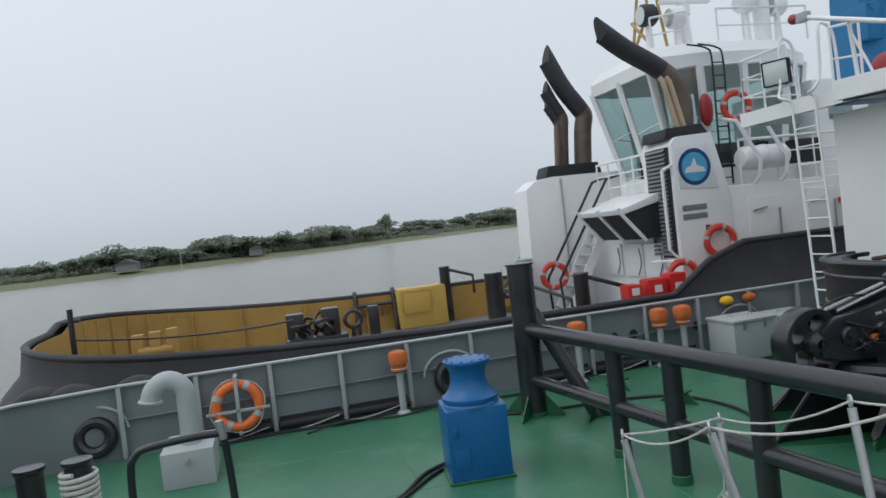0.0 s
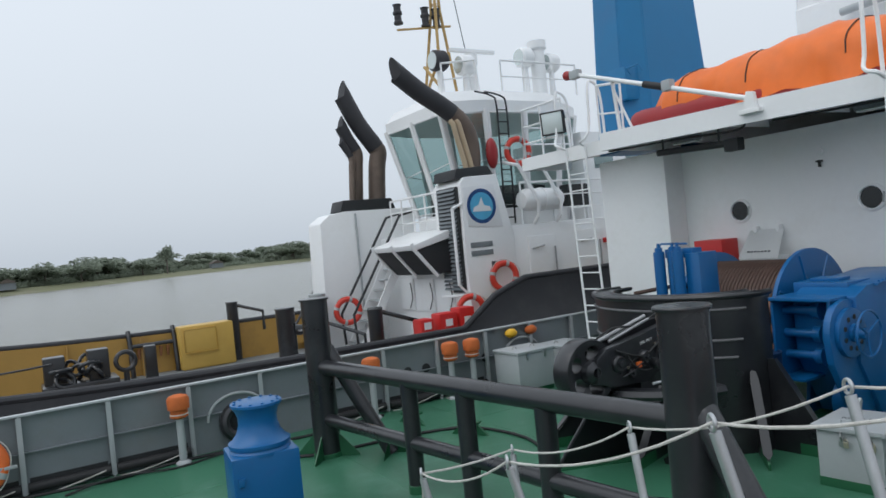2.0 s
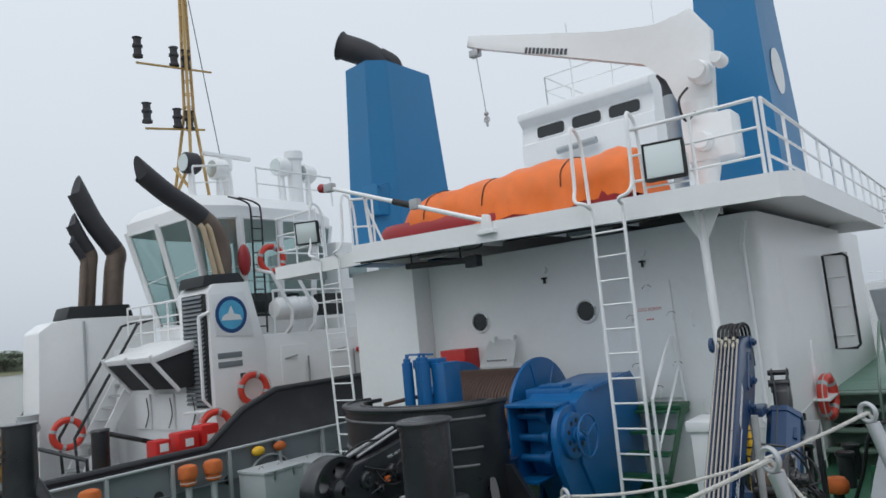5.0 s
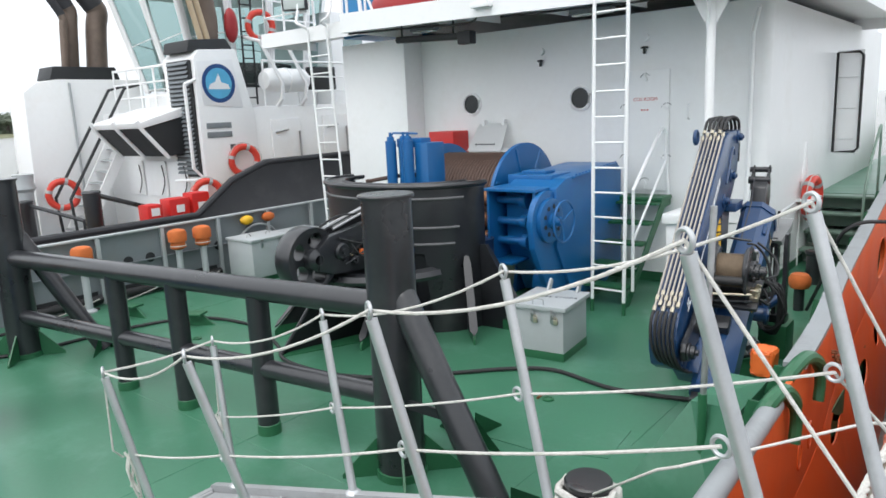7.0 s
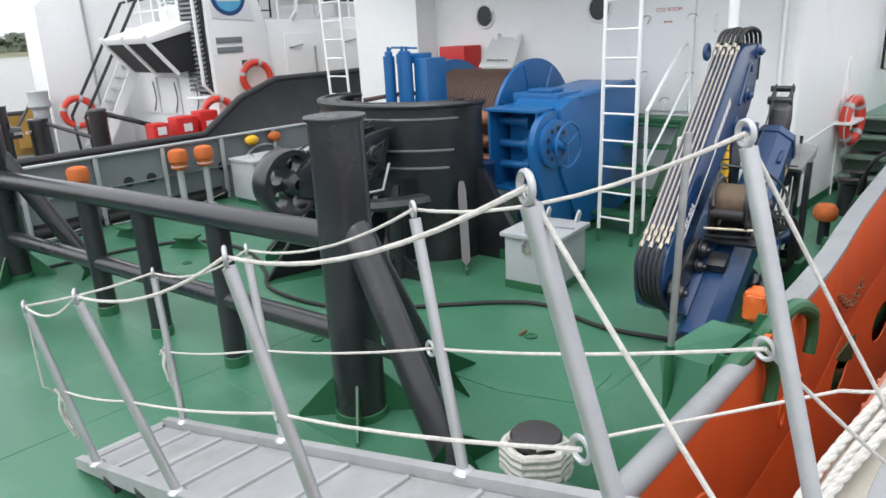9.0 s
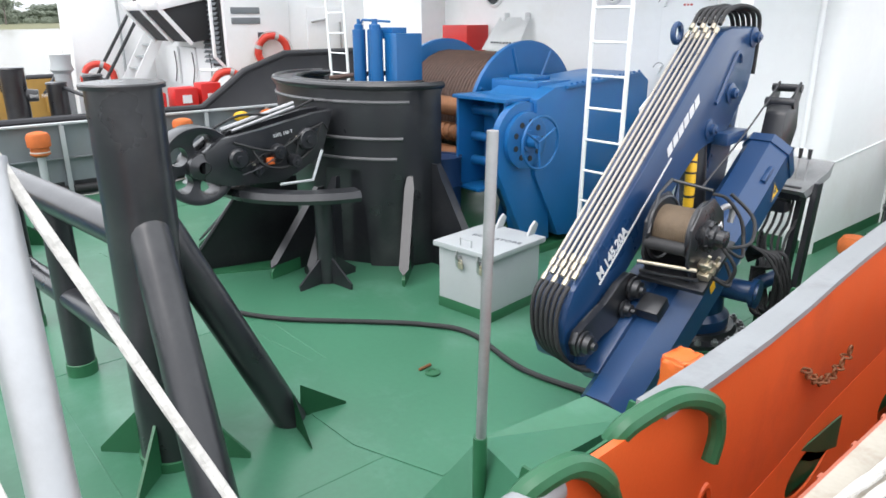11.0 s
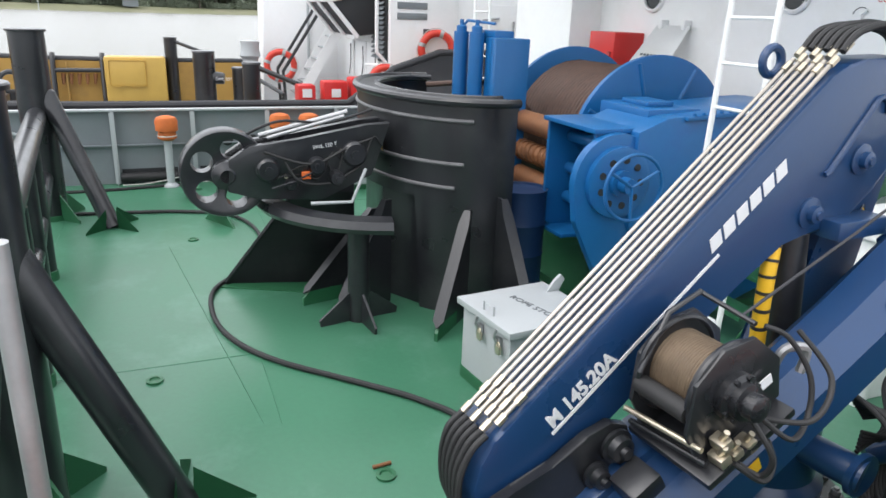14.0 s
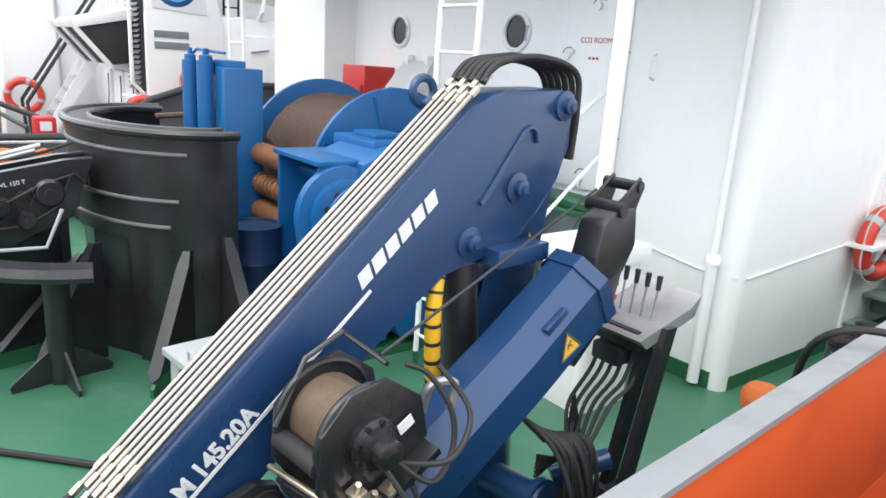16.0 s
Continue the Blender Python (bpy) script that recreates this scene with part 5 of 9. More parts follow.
fr = Matrix((BDIR, BUP, Vector((1, 0, 0)))).transposed().to_4x4()
mt_ = Matrix((TDIR, TUP, Vector((1, 0, 0)))).transposed().to_4x4()
mt_.translation = (5.0725, -4.283, 1.0)
words("lettering", "M 145.20A", 0.098, mt_ @ Matrix.Diagonal((0.80, 0.95, 1, 1)), M_TEXT, boom, 0.0012, 'LEFT', 0.0035)
bm = B()
bars(bm, Vector((5.0725, -3.60, 1.588)), TDIR, (TUP + TDIR * 0.3), 6, 0.47, 0.062, gap=0.2)
part("lettering", bm, M_TEXT, boom, "white block lettering")
bm = B()
m = mt_.copy()
m.translation = (5.0725, -4.265, 0.955)
box(bm, (0.0, -0.007, -0.002), (0.94, 0.007, 0.002), 0, m)
part("white_stripe", bm, M_TEXT, boom, "white stripe")
# bright hydraulic pipes along the top, with unions and hoses
for k in range(6):
    x = 4.878 + 0.034 * k
    bm = B()
    tube(bm, [on_boom(0.03 + 0.05 * (k % 2), -0.035, x), on_boom(1.0, -0.035, x), on_boom(1.94, -0.035, x)], 0.0095, 10)
    part("hydraulic_pipe", bm, M_CHROME, boom, "bright steel pipe")
    for s in (0.0, 0.10, 1.87, 1.96):
        bm = B()
        rod(bm, on_boom(s + 0.05 * (k % 2), -0.035, x), on_boom(s + 0.045 + 0.05 * (k % 2), -0.035, x), 0.015, seg=6)
        part("union", bm, M_BRASS, boom)
    bm = B()
    e = on_boom(0.0, -0.035, x)
    tube(bm, spline([e, e - BDIR * 0.08, Vector((x, -4.615 - 0.004 * k, 0.84)), Vector((x + 0.02, -4.60 - 0.004 * k, 0.71 - 0.006 * k)), Vector((x + 0.06, -4.51, 0.59 - 0.008 * k)), Vector((x + 0.12, -4.36, 0.54 - 0.006 * k)), Vector((x + 0.16, -4.12, 0.55))], 7), 0.0125, 8)
    part("hose", bm, M_RUB, boom, "black hydraulic hose")
    bm = B()
    e = on_boom(2.0, -0.035, x)
    tube(bm, spline([e, e + BDIR * 0.12, Vector((x, -2.72 + 0.008 * k, 2.41 + 0.006 * (k % 3))), Vector((x + 0.01, -2.48 + 0.01 * k, 2.37)), Vector((x + 0.01, -2.39, 2.2)), Vector((x + 0.01, -2.40, 1.98))], 8), 0.0145, 8)
    part("hose", bm, M_RUB, boom, "black hydraulic hose")
for y, z, r in ((-2.50, 2.225, 0.036), (-2.775, 1.88, 0.036), (-3.045, 1.673, 0.036)):
    bm = B()
    lathe(bm, [(r + 0.03, 0), (r + 0.03, 0.012), (r, 0.02), (r, 0.045), (r * 0.55, 0.05), (r * 0.5, 0.06), (0.001, 0.06)], (5.068, y, z), 'x', 24)
    part("pivot_pin", bm, M_NAVY, boom)
bm = B()
q = on_boom(1.88, -0.0, 4.86)
ring(bm, q + BUP * 0.07 + Vector((-0.03, 0, 0)), 0.055, 0.018, (1, 0, 0), 22, 8)
part("lifting_eye", bm, M_NAVY, boom)
# lift cylinder, hose sleeve, link plates
bm = B()
rod(bm, (4.93, -2.98, 1.76), (5.0, -2.93, 0.75), 0.085, seg=22)
cy = part("lift_cylinder", bm, M_BLACK, cr)
bm = B()
ring(bm, (4.935, -2.975, 1.56), 0.09, 0.012, (0.07, 0.04, -1), 24, 6)
part("clamp", bm, M_STEEL, cy)
bm = B()
tube(bm, spline([(5.03, -3.17, 1.58), (5.05, -3.20, 1.42), (5.05, -3.19, 1.19), (5.04, -3.15, 0.94)], 6), 0.034, 12)
sl = part("hose_sleeve", bm, M_SIGNY, cr, "yellow and black spiral hose sleeve")
sp = spline([(5.03, -3.17, 1.58), (5.05, -3.20, 1.42), (5.05, -3.19, 1.19), (5.04, -3.15, 0.94)], 6)
for i in range(0, len(sp) - 1, 2):
    bm = B()
    rod(bm, sp[i], sp[i].lerp(sp[i + 1], 0.5) + Vector((0, 0, 0.004)), 0.0355, seg=12)
    part("black_band", bm, M_RUB, sl)
triangle_sign(Matrix.Translation((5.024, -2.60, 1.60)) @ FACE_X, 0.13, col)
# outer boom: a hexagonal box folded alongside
ODIR = Vector((0, 0.861, 0.508)).normalized()
OUP = Vector((0, -0.508, 0.861)).normalized()
O0 = Vector((5.28, -4.46, 0.30))
mo = Matrix((ODIR, OUP, Vector((1, 0, 0)))).transposed().to_4x4()
mo.translation = O0
bm = B()
hexa = [(-0.13, -0.10), (-0.08, -0.14), (0.10, -0.14), (0.15, -0.11), (0.15, 0.07), (0.05, 0.16), (-0.08, 0.16), (-0.13, 0.11)]
L = 2.25
va = [bm.verts.new(mo @ Vector((0.0, h, x))) for x, h in hexa]
vb = [bm.verts.new(mo @ Vector((L * 0.78, h, x))) for x, h in hexa]
vc = [bm.verts.new(mo @ Vector((L, h * 1.05 + 0.02, x))) for x, h in hexa]
for p, q in ((va, vb), (vb, vc)):
    for i in range(8):
        bm.faces.new((p[i], p[(i + 1) % 8], q[(i + 1) % 8], q[i]))
bm.faces.new(va)
bm.faces.new(vc)
ob = part("outer_boom", bm, M_NAVY, cr)
bm = B()
box(bm, (-0.08, -0.12, -0.11), (0.0, 0.12, 0.12), 0.01, mo)
part("boom_tip", bm, M_BLACK, ob)
bm = B()
ca = [bm.verts.new(mo @ Vector((L - 0.06, h * 1.10 + 0.02, x * 1.08))) for x, h in hexa]
cb = [bm.verts.new(mo @ Vector((L + 0.012, h * 1.10 + 0.02, x * 1.08))) for x, h in hexa]
for k in range(8):
    bm.faces.new((ca[k], ca[(k + 1) % 8], cb[(k + 1) % 8], cb[k]))
bm.faces.new(ca)
bm.faces.new(cb)
part("collar", bm, M_NAVY, ob)
bm = B()
box(bm, (1.88, 0.09, 0.10), (2.02, 0.13, 0.13), 0.003, mo)
part("lug", bm, M_NAVY, ob)
triangle_sign(Matrix.Translation(mo @ Vector((1.95, 0.0, 0.152))) @ FACE_X @ Matrix.Rotation(radians(25), 4, 'Z'), 0.13, ob)
for s, h in ((2.22, 0.0), (1.02, 0.03)):
    bm = B()
    box(bm, (s - 0.03, h - 0.03, 0.151), (s + 0.03, h + 0.03, 0.154), 0, mo)
    part("warning_label", bm, M_SIGNY, ob, "small yellow label")
# knuckle links near the aft end
bm = B()
prism(bm, [(-4.58, 0.72), (-4.55, 0.64), (-4.47, 0.61), (-4.30, 0.69), (-4.09, 0.70), (-3.97, 0.79), (-3.93, 0.88), (-3.96, 0.95), (-4.04, 0.98), (-4.15, 0.95), (-4.30, 0.86), (-4.45, 0.80), (-4.55, 0.78)], "x", 5.09, 5.135, 0.01)
lk = part("link_plate", bm, M_BLACK, cr)
for y, z, r in ((-4.50, 0.705, 0.055), (-4.016, 0.882, 0.055), (-4.10, 0.78, 0.04)):
    bm = B()
    lathe(bm, [(r + 0.015, 0), (r + 0.015, 0.015), (r, 0.02), (r * 0.9, 0.05), (r * 0.45, 0.055), (r * 0.4, 0.075), (0.001, 0.075)], (5.14, y, z), 'x', 22)
    part("pin", bm, M_BLACK, lk)
bm = B()
lathe(bm, [(0.085, -0.02), (0.085, 0.02), (0.06, 0.03), (0.001, 0.03)], (5.07, -4.385, 0.565), 'x', 22)
part("pin", bm, M_NAVY, lk)
bm = B()
prism(bm, [(-4.44, 0.52), (-3.95, 0.84), (-3.5, 1.02), (-3.4, 0.9), (-3.3, 0.56), (-4.25, 0.36)], "x", 5.0, 5.20, 0.015)
part("knuckle_box", bm, M_NAVY, cr)
bm = B()
box(bm, (-0.03, -0.045, -0.08), (0.11, 0.035, 0.06), 0.015, mo @ Matrix.Translation((0.60, 0.21, 0.0)))
part("muffler", bm, M_BLACK, cr)
# cable winch on top of the outer boom
cw = part("winch_base", box(B(), (5.18, -4.05, 1.06), (5.60, -3.52, 1.10), 0.006, None), M_BLACK, cr)
bm = B()
pl_out = [(-4.0, 1.10), (-3.5, 1.10), (-3.45, 1.3), (-3.55, 1.5), (-3.72, 1.56), (-3.9, 1.50), (-4.02, 1.3)]
for x in (5.22, 5.50):
    bm = B()
    prism(bm, pl_out, "x", x, x + 0.02, 0.005)
    part("side_plate", bm, M_BLACK, cw)
    bm = B()
    ring(bm, (x + (0.025 if x < 5.3 else -0.005), -3.74, 1.32), 0.225, 0.016, (1, 0, 0), 34, 8)
    lathe(bm, [(0.23, 0), (0.23, 0.012)], (x + (0.02 if x < 5.3 else -0.02), -3.74, 1.32), 'x', 34)
    part("drum_flange", bm, M_BLACK, cw)
bm = B()
tube(bm, [(5.25 + 0.235 * i / 560, -3.74 + 0.165 * math.cos(i * 2 * math.pi / 28), 1.32 + 0.165 * math.sin(i * 2 * math.pi / 28)) for i in range(561)], 0.0075, 6)
part("cable", bm, M_WIRE2, cw, "tan wound steel cable")
bm = B()
rod(bm, (5.24, -3.74, 1.32), (5.50, -3.74, 1.32), 0.16, seg=28)
part("drum_core", bm, M_WIRE2, cw)
bm = B()
rod(bm, (5.24, -3.95, 1.36), (5.49, -3.95, 1.36), 0.045, seg=16)
part("press_roller", bm, M_RUB, cw)
for z, mt in ((1.24, M_BRASS), (1.15, M_BLACK)):
    bm = B()
    rod(bm, (5.2, -4.04, z), (5.56, -4.0, z), 0.014, seg=10)
    part("tie_rod", bm, mt, cw)
bm = B()
lathe(bm, [(0.11, 0), (0.11, 0.03), (0.085, 0.04), (0.085, 0.07), (0.06, 0.075), (0.06, 0.12), (0.03, 0.13), (0.001, 0.13)], (5.52, -3.74, 1.32), 'x', 24)
mo_ = part("motor", bm, M_BLACK, cw)
for k in range(8):
    a = k * math.pi / 4
    bm = B()
    lathe(bm, [(0.012, 0.03), (0.012, 0.046), (0.001, 0.046)], (5.52, -3.74 + 0.097 * math.cos(a), 1.32 + 0.097 * math.sin(a)), 'x', 6)
    part("bolt", bm, M_BLACK, mo_)
for y, z in ((-3.9, 1.2), (-3.86, 1.1), (-3.78, 1.08), (-3.93, 1.13)):
    bm = B()
    box(bm, (5.53, y - 0.03, z - 0.025), (5.60, y + 0.03, z + 0.03), 0.008)
    rod(bm, (5.57, y, z + 0.03), (5.6, y + 0.01, z + 0.09), 0.012, seg=8)
    part("valve", bm, M_BRASS, cw, "tarnished brass valve")
for pts in (((5.62, -3.78, 1.3), (5.7, -3.8, 1.14), (5.66, -3.84, 1.02), (5.6, -3.88, 1.08)), ((5.6, -3.72, 1.24), (5.68, -3.66, 1.1), (5.64, -3.5, 1.08), (5.6, -3.4, 1.2), (5.52, -3.38, 1.36), (5.45, -3.42, 1.42)), ((5.6, -3.7, 1.2), (5.7, -3.55, 1.14), (5.66, -3.36, 1.2), (5.52, -3.32, 1.36)), ((5.6, -3.9, 1.1), (5.66, -3.84, 0.98), (5.64, -3.74, 0.98), (5.6, -3.7, 1.06))):
    bm = B()
    tube(bm, spline(pts, 7), 0.012, 8)
    part("hose", bm, M_RUB, cw, "black hydraulic hose")
bm = B()
rod(bm, (5.24, -3.5, 1.56), (5.5, -3.52, 1.54), 0.012, seg=8)
tube(bm, [(5.26, -3.95, 1.44), (5.24, -3.7, 1.59), (5.24, -3.5, 1.57)], 0.012, 8)
part("guard_bar", bm, M_BLACK, cw)
bm = B()
box(bm, (5.535, -3.62, 1.24), (5.54, -3.54, 1.29), 0)
part("label", bm, M_TEXT, cw)
# the cable winch sits square on the sloping boom
tilt = Matrix.Translation((5.30, -3.82, 1.215)) @ Matrix.Rotation(radians(28), 4, 'X') @ Matrix.Diagonal((0.93, 0.80, 0.80, 1)) @ Matrix.Translation((-5.36, 3.74, -1.32))
base_ = Matrix.Translation(ORIGIN[cr.name])
cw.matrix_basis = base_.inverted() @ tilt @ base_
bm = B()
tube(bm, [(5.34, -3.70, 1.44), (5.31, -3.1, 1.66), (5.22, -2.40, 1.87)], 0.006, 8)
part("hoist_cable", bm, M_SOOT, cr, "grey hoist cable")
bm = B()
tube(bm, spline([(5.38, -3.54, 1.20), (5.40, -3.52, 1.30), (5.43, -3.44, 1.30), (5.43, -3.45, 1.21)], 5), 0.018, 8)
part("shackle_eye", bm, M_STEEL, cr)
# boom head with sheave
hd = part("boom_head", prism(B(), [(-2.62, 1.50), (-2.54, 1.74), (-2.42, 1.80), (-2.24, 1.80), (-2.20, 1.60), (-2.30, 1.46), (-2.5, 1.40)], "x", 5.20, 5.40, 0.02), M_BLACK, cr)
for x in (5.17, 5.37):
    bm = B()
    prism(bm, [(-2.46, 1.70), (-2.42, 1.84), (-2.34, 1.87), (-2.22, 1.95), (-2.18, 1.88), (-2.26, 1.74)], "x", x, x + 0.02, 0.005)
    part("cheek", bm, M_BLACK, hd)
bm = B()
rod(bm, (5.12, -2.22, 1.90), (5.40, -2.22, 1.90), 0.03, seg=16)
rod(bm, (5.14, -2.40, 1.80), (5.42, -2.40, 1.80), 0.04, seg=16)
part("sheave", bm, M_BLACK, hd)
bm = B()
prism(bm, [(-2.52, 1.5), (-2.2, 1.5), (-2.3, 1.2), (-2.6, 0.98), (-2.66, 1.04), (-2.44, 1.3)], "x", 5.24, 5.34, 0.012)
part("jib_arm", bm, M_BLACK, hd)
bm = B()
rod(bm, (5.2, -2.1, 1.55), (5.2, -2.1, 1.40), 0.022, seg=10)
ring(bm, (5.2, -2.1, 1.29), 0.05, 0.02, (1, 0, 0), 20, 8, 0.6, 4.9)
rod(bm, (5.2, -2.1, 1.42), (5.2, -2.1, 1.34), 0.03, 0.018, seg=12)
part("cargo_hook", bm, M_RED, hd, "red cargo hook")
bm = B()
box(bm, (5.03, -2.95, 1.56), (5.16, -2.62, 1.64), 0.01)
part("rest_bracket", bm, M_NAVY, cr)
slim = Matrix.Translation((5.27, -2.36, 1.66)) @ Matrix.Diagonal((0.7, 0.78, 0.9, 1)) @ Matrix.Translation((-5.3, 2.4, -1.65))
hd.matrix_basis = base_.inverted() @ slim @ base_
# the crane is slewed a few degrees to port
slew = Matrix.Translation((5.09, -3.438, -0.04)) @ Matrix.Rotation(radians(6), 4, 'Z') @ Matrix.Translation((-5.07, 3.5, 0))
cr.matrix_basis = slew @ cr.matrix_basis
# control stand with levers
cs = thing("crane_control_stand", (5.33, -2.2, 0), "black control stand with levers on a green box", "control stand")
bm = B()
box(bm, (5.28, -2.40, 0.0), (5.54, -2.08, 0.34), 0.01)
part("foot_box", bm, M_DECKDARK, cs, "dark green foot box")
bm = B()
box(bm, (5.33, -2.31, 0.33), (5.5, -2.15, 0.42), 0.006)
for dx_ in (0.0, 0.09):
    va = [bm.verts.new(p) for p in ((5.36 + dx_, -2.27, 0.42), (5.36 + dx_, -2.19, 0.42), (5.30 + dx_, -1.92, 1.18), (5.30 + dx_, -2.0, 1.18), (5.40 + dx_, -2.27, 0.42), (5.40 + dx_, -2.19, 0.42), (5.34 + dx_, -1.92, 1.18), (5.34 + dx_, -2.0, 1.18))]
    for q_ in ((0, 1, 2, 3), (4, 5, 6, 7), (0, 1, 5, 4), (1, 2, 6, 5), (2, 3, 7, 6), (3, 0, 4, 7)):
        bm.faces.new([va[i_] for i_ in q_])
part("post", bm, M_BLACK, cs)
bm = B()
box(bm, (5.05, -2.12, 1.06), (5.36, -1.82, 1.16), 0.012)
part("valve_block", bm, M_BLACK, cs)
bm = B()
prism(bm, [(-2.16, 1.14), (-1.78, 1.24), (-1.70, 1.30), (-1.74, 1.19), (-2.1, 1.09)], "x", 5.02, 5.40)
part("tray", bm, M_STEEL, cs, "galvanised tray")
for i in range(5):
    bm = B()
    x = 5.06 + 0.065 * i
    rod(bm, (x, -1.98, 1.16), (x, -1.96, 1.36), 0.006, seg=8)
    lv = part("lever", bm, M_STEEL, cs)
    bm = B()
    rod(bm, (x, -1.96, 1.34), (x, -1.957, 1.41), 0.012, 0.015, seg=10)
    part("knob", bm, M_RUB, lv)
for k in range(6):
    bm = B()
    x = 5.08 + 0.05 * k
    tube(bm, spline([(x, -2.0, 1.12), (x + 0.02, -2.1, 0.9), (x + 0.06, -2.3, 0.75 + 0.02 * k), (5.35 + 0.02 * k, -2.55, 0.7), (5.38, -2.75, 0.62 + 0.02 * k)], 6), 0.0105, 8)
    part("hose", bm, M_RUB, cs, "black hydraulic hose")
bm = B()
box(bm, (5.12, -2.15, 0.96), (5.28, -2.04, 1.05), 0.01)
part("gauge_box", bm, M_BLACK, cs)
# hose bundle hanging at the crane foot
hb = thing("hose_bundle", (5.45, -2.85, 0.28), "coil of black hydraulic hoses at the crane foot", "hose")
random.seed(8)
for k in range(11):
    bm = B()
    y0 = -2.9 + 0.02 * k
    tube(bm, spline([(5.30, y0, 0.95 - 0.02 * k), (5.5 + random.uniform(-0.02, 0.03), y0 + 0.03, 0.85), (5.56 + random.uniform(-0.03, 0.04), y0 + 0.05, 0.62), (5.50, y0 + 0.08, 0.45 - random.uniform(0, 0.1)), (5.36, -2.7 + 0.03 * k, 0.42), (5.3, -2.5, 0.62 + 0.03 * k)], 6), 0.0115, 8)
    part("hose", bm, M_RUB, hb)
bm = B()
rod(bm, (5.2, -2.95, 0.62), (5.46, -2.89, 0.60), 0.075, seg=20)
lathe(bm, [(0.10, 0), (0.10, 0.03)], (5.43, -2.89, 0.60), 'x', 24)
part("rotary_motor", bm, M_NAVY, hb, "navy blue slewing motor")
bm = B()
rod(bm, (5.3, -2.6, 0.52), (5.46, -2.38, 0.62), 0.05, seg=18)
part("slewing_cylinder", bm, M_NAVY, hb, "navy blue slewing cylinder")
hb.matrix_basis = slew @ hb.matrix_basis
cs.location += Vector((-0.05, 0.0, 0.0))
# loose upright steel bar standing in the rail socket
st = thing("upright_bar", (5.8, -5.72, 0.6), "worn grey steel bar standing upright in a green socket", "bar")
bm = B()
rod(bm, (5.80, -5.69, 0.75), (5.832, -5.685, 1.99), 0.019, seg=14)
part("bar", bm, M_STEEL, st)
bm = B()
rod(bm, (5.80, -5.69, 0.0), (5.80, -5.69, 0.9), 0.026, seg=14)
part("socket", bm, M_DECKDARK, st)
# ---------------------------------------------------------------- gangway with rope rails
def gz(x):
    return 0.395 + 0.287 * (x - 4.2)


gw = thing("gangway", (4.8, -7.4, 0.0), "grey aluminium gangway with leaning stanchions, laid from pontoon to deck", "gangway")
GX0, GX1, GY0, GY1 = 2.91, 7.0, -7.69, -7.12
for y in (GY0, GY1):
    bm = B()
    plate_line(bm, [(GX0, y), (GX1, y)], [0.004, gz(GX1) - 0.13], [gz(GX0) + 0.05, gz(GX1) + 0.05], 0.05)
    part("side_beam", bm, M_TREAD, gw)
bm = B()
plate_line(bm, [(GX0 + 0.01, GY0 + 0.02), (GX0 + 0.01, GY1 - 0.02)], 0.004, gz(GX0) + 0.03, 0.04)
part("end_beam", bm, M_TREAD, gw)
for i in range(11):
    xa = GX0 + 0.03 + 0.4 * i
    xb = min(xa + 0.395, GX1)
    bm = B()
    va = [bm.verts.new((x, y, gz(x) + d)) for d in (-0.02, 0.0) for x, y in ((xa, GY0 + 0.03), (xb, GY0 + 0.03), (xb, GY1 - 0.03), (xa, GY1 - 0.03))]
    bm.faces.new(va[:4])
    bm.faces.new(va[4:])
    for k in range(4):
        bm.faces.new((va[k], va[(k + 1) % 4], va[4 + (k + 1) % 4], va[4 + k]))
    tr = part("plank", bm, M_TREAD, gw)
    bm = B()
    tube(bm, [(xa + 0.02, GY0 + 0.05, gz(xa) + 0.012), (xa + 0.02, GY1 - 0.05, gz(xa) + 0.012)], 0.016, 6)
    part("foot_batten", bm, M_TREAD, tr)
for y in (GY0 - 0.01, GY1 + 0.01):
    for x in (3.45, 3.9, 4.35):
        bm = B()
        box(bm, (x - 0.07, y - 0.018, gz(x) - 0.08), (x + 0.07, y + 0.018, gz(x) - 0.02))
        part("truss_slot", bm, M_DARK, gw)
FAR = [(3.04, -7.08, 1.10, 0.15), (4.15, -7.06, 1.445, 0.21), (5.39, -7.065, 1.83, 0.24), (6.60, -7.095, 2.195, 0.27)]
NEAR = [(3.07, -7.815, 1.13, 0.17), (4.10, -7.87, 1.445, 0.2), (5.30, -7.80, 1.83, 0.22), (6.46, -7.805, 2.185, 0.25)]


def rope(pts, r=0.011, parent=None, name="rope"):
    bm = B()
    tube(bm, pts, r, 7, twist=0.5)
    return part(name, bm, M_ROPE, parent, "white fibre rope")


def stanchion(top, far):
    t = Vector(top[:3])
    b = Vector((t.x + top[3], GY1 if far else GY0, 0))
    b.z = gz(b.x) + 0.05
    bm = B()
    rod(bm, b, t, 0.0235, 0.0225, seg=18)
    lathe(bm, [(0.045, 0.0), (0.045, 0.012), (0.026, 0.03)], b - Vector((0, 0, 0.01)), seg=16)
    s = part("stanchion", bm, M_ALU, gw)
    bm = B()
    d = (t - b).normalized()
    ring(bm, t + d * 0.035, 0.029, 0.008, (0.5, 0.85, 0), 22, 8)
    part("eye", bm, M_ALU, s)
    mid = b.lerp(t, 0.47)
    bm = B()
    ring(bm, mid + Vector((-0.055, 0, 0.01)), 0.028, 0.007, (0.3, 1, 0), 18, 7)
    part("eye", bm, M_ALU, s)
    return t + d * 0.035, mid + Vector((-0.055, 0, 0.01))


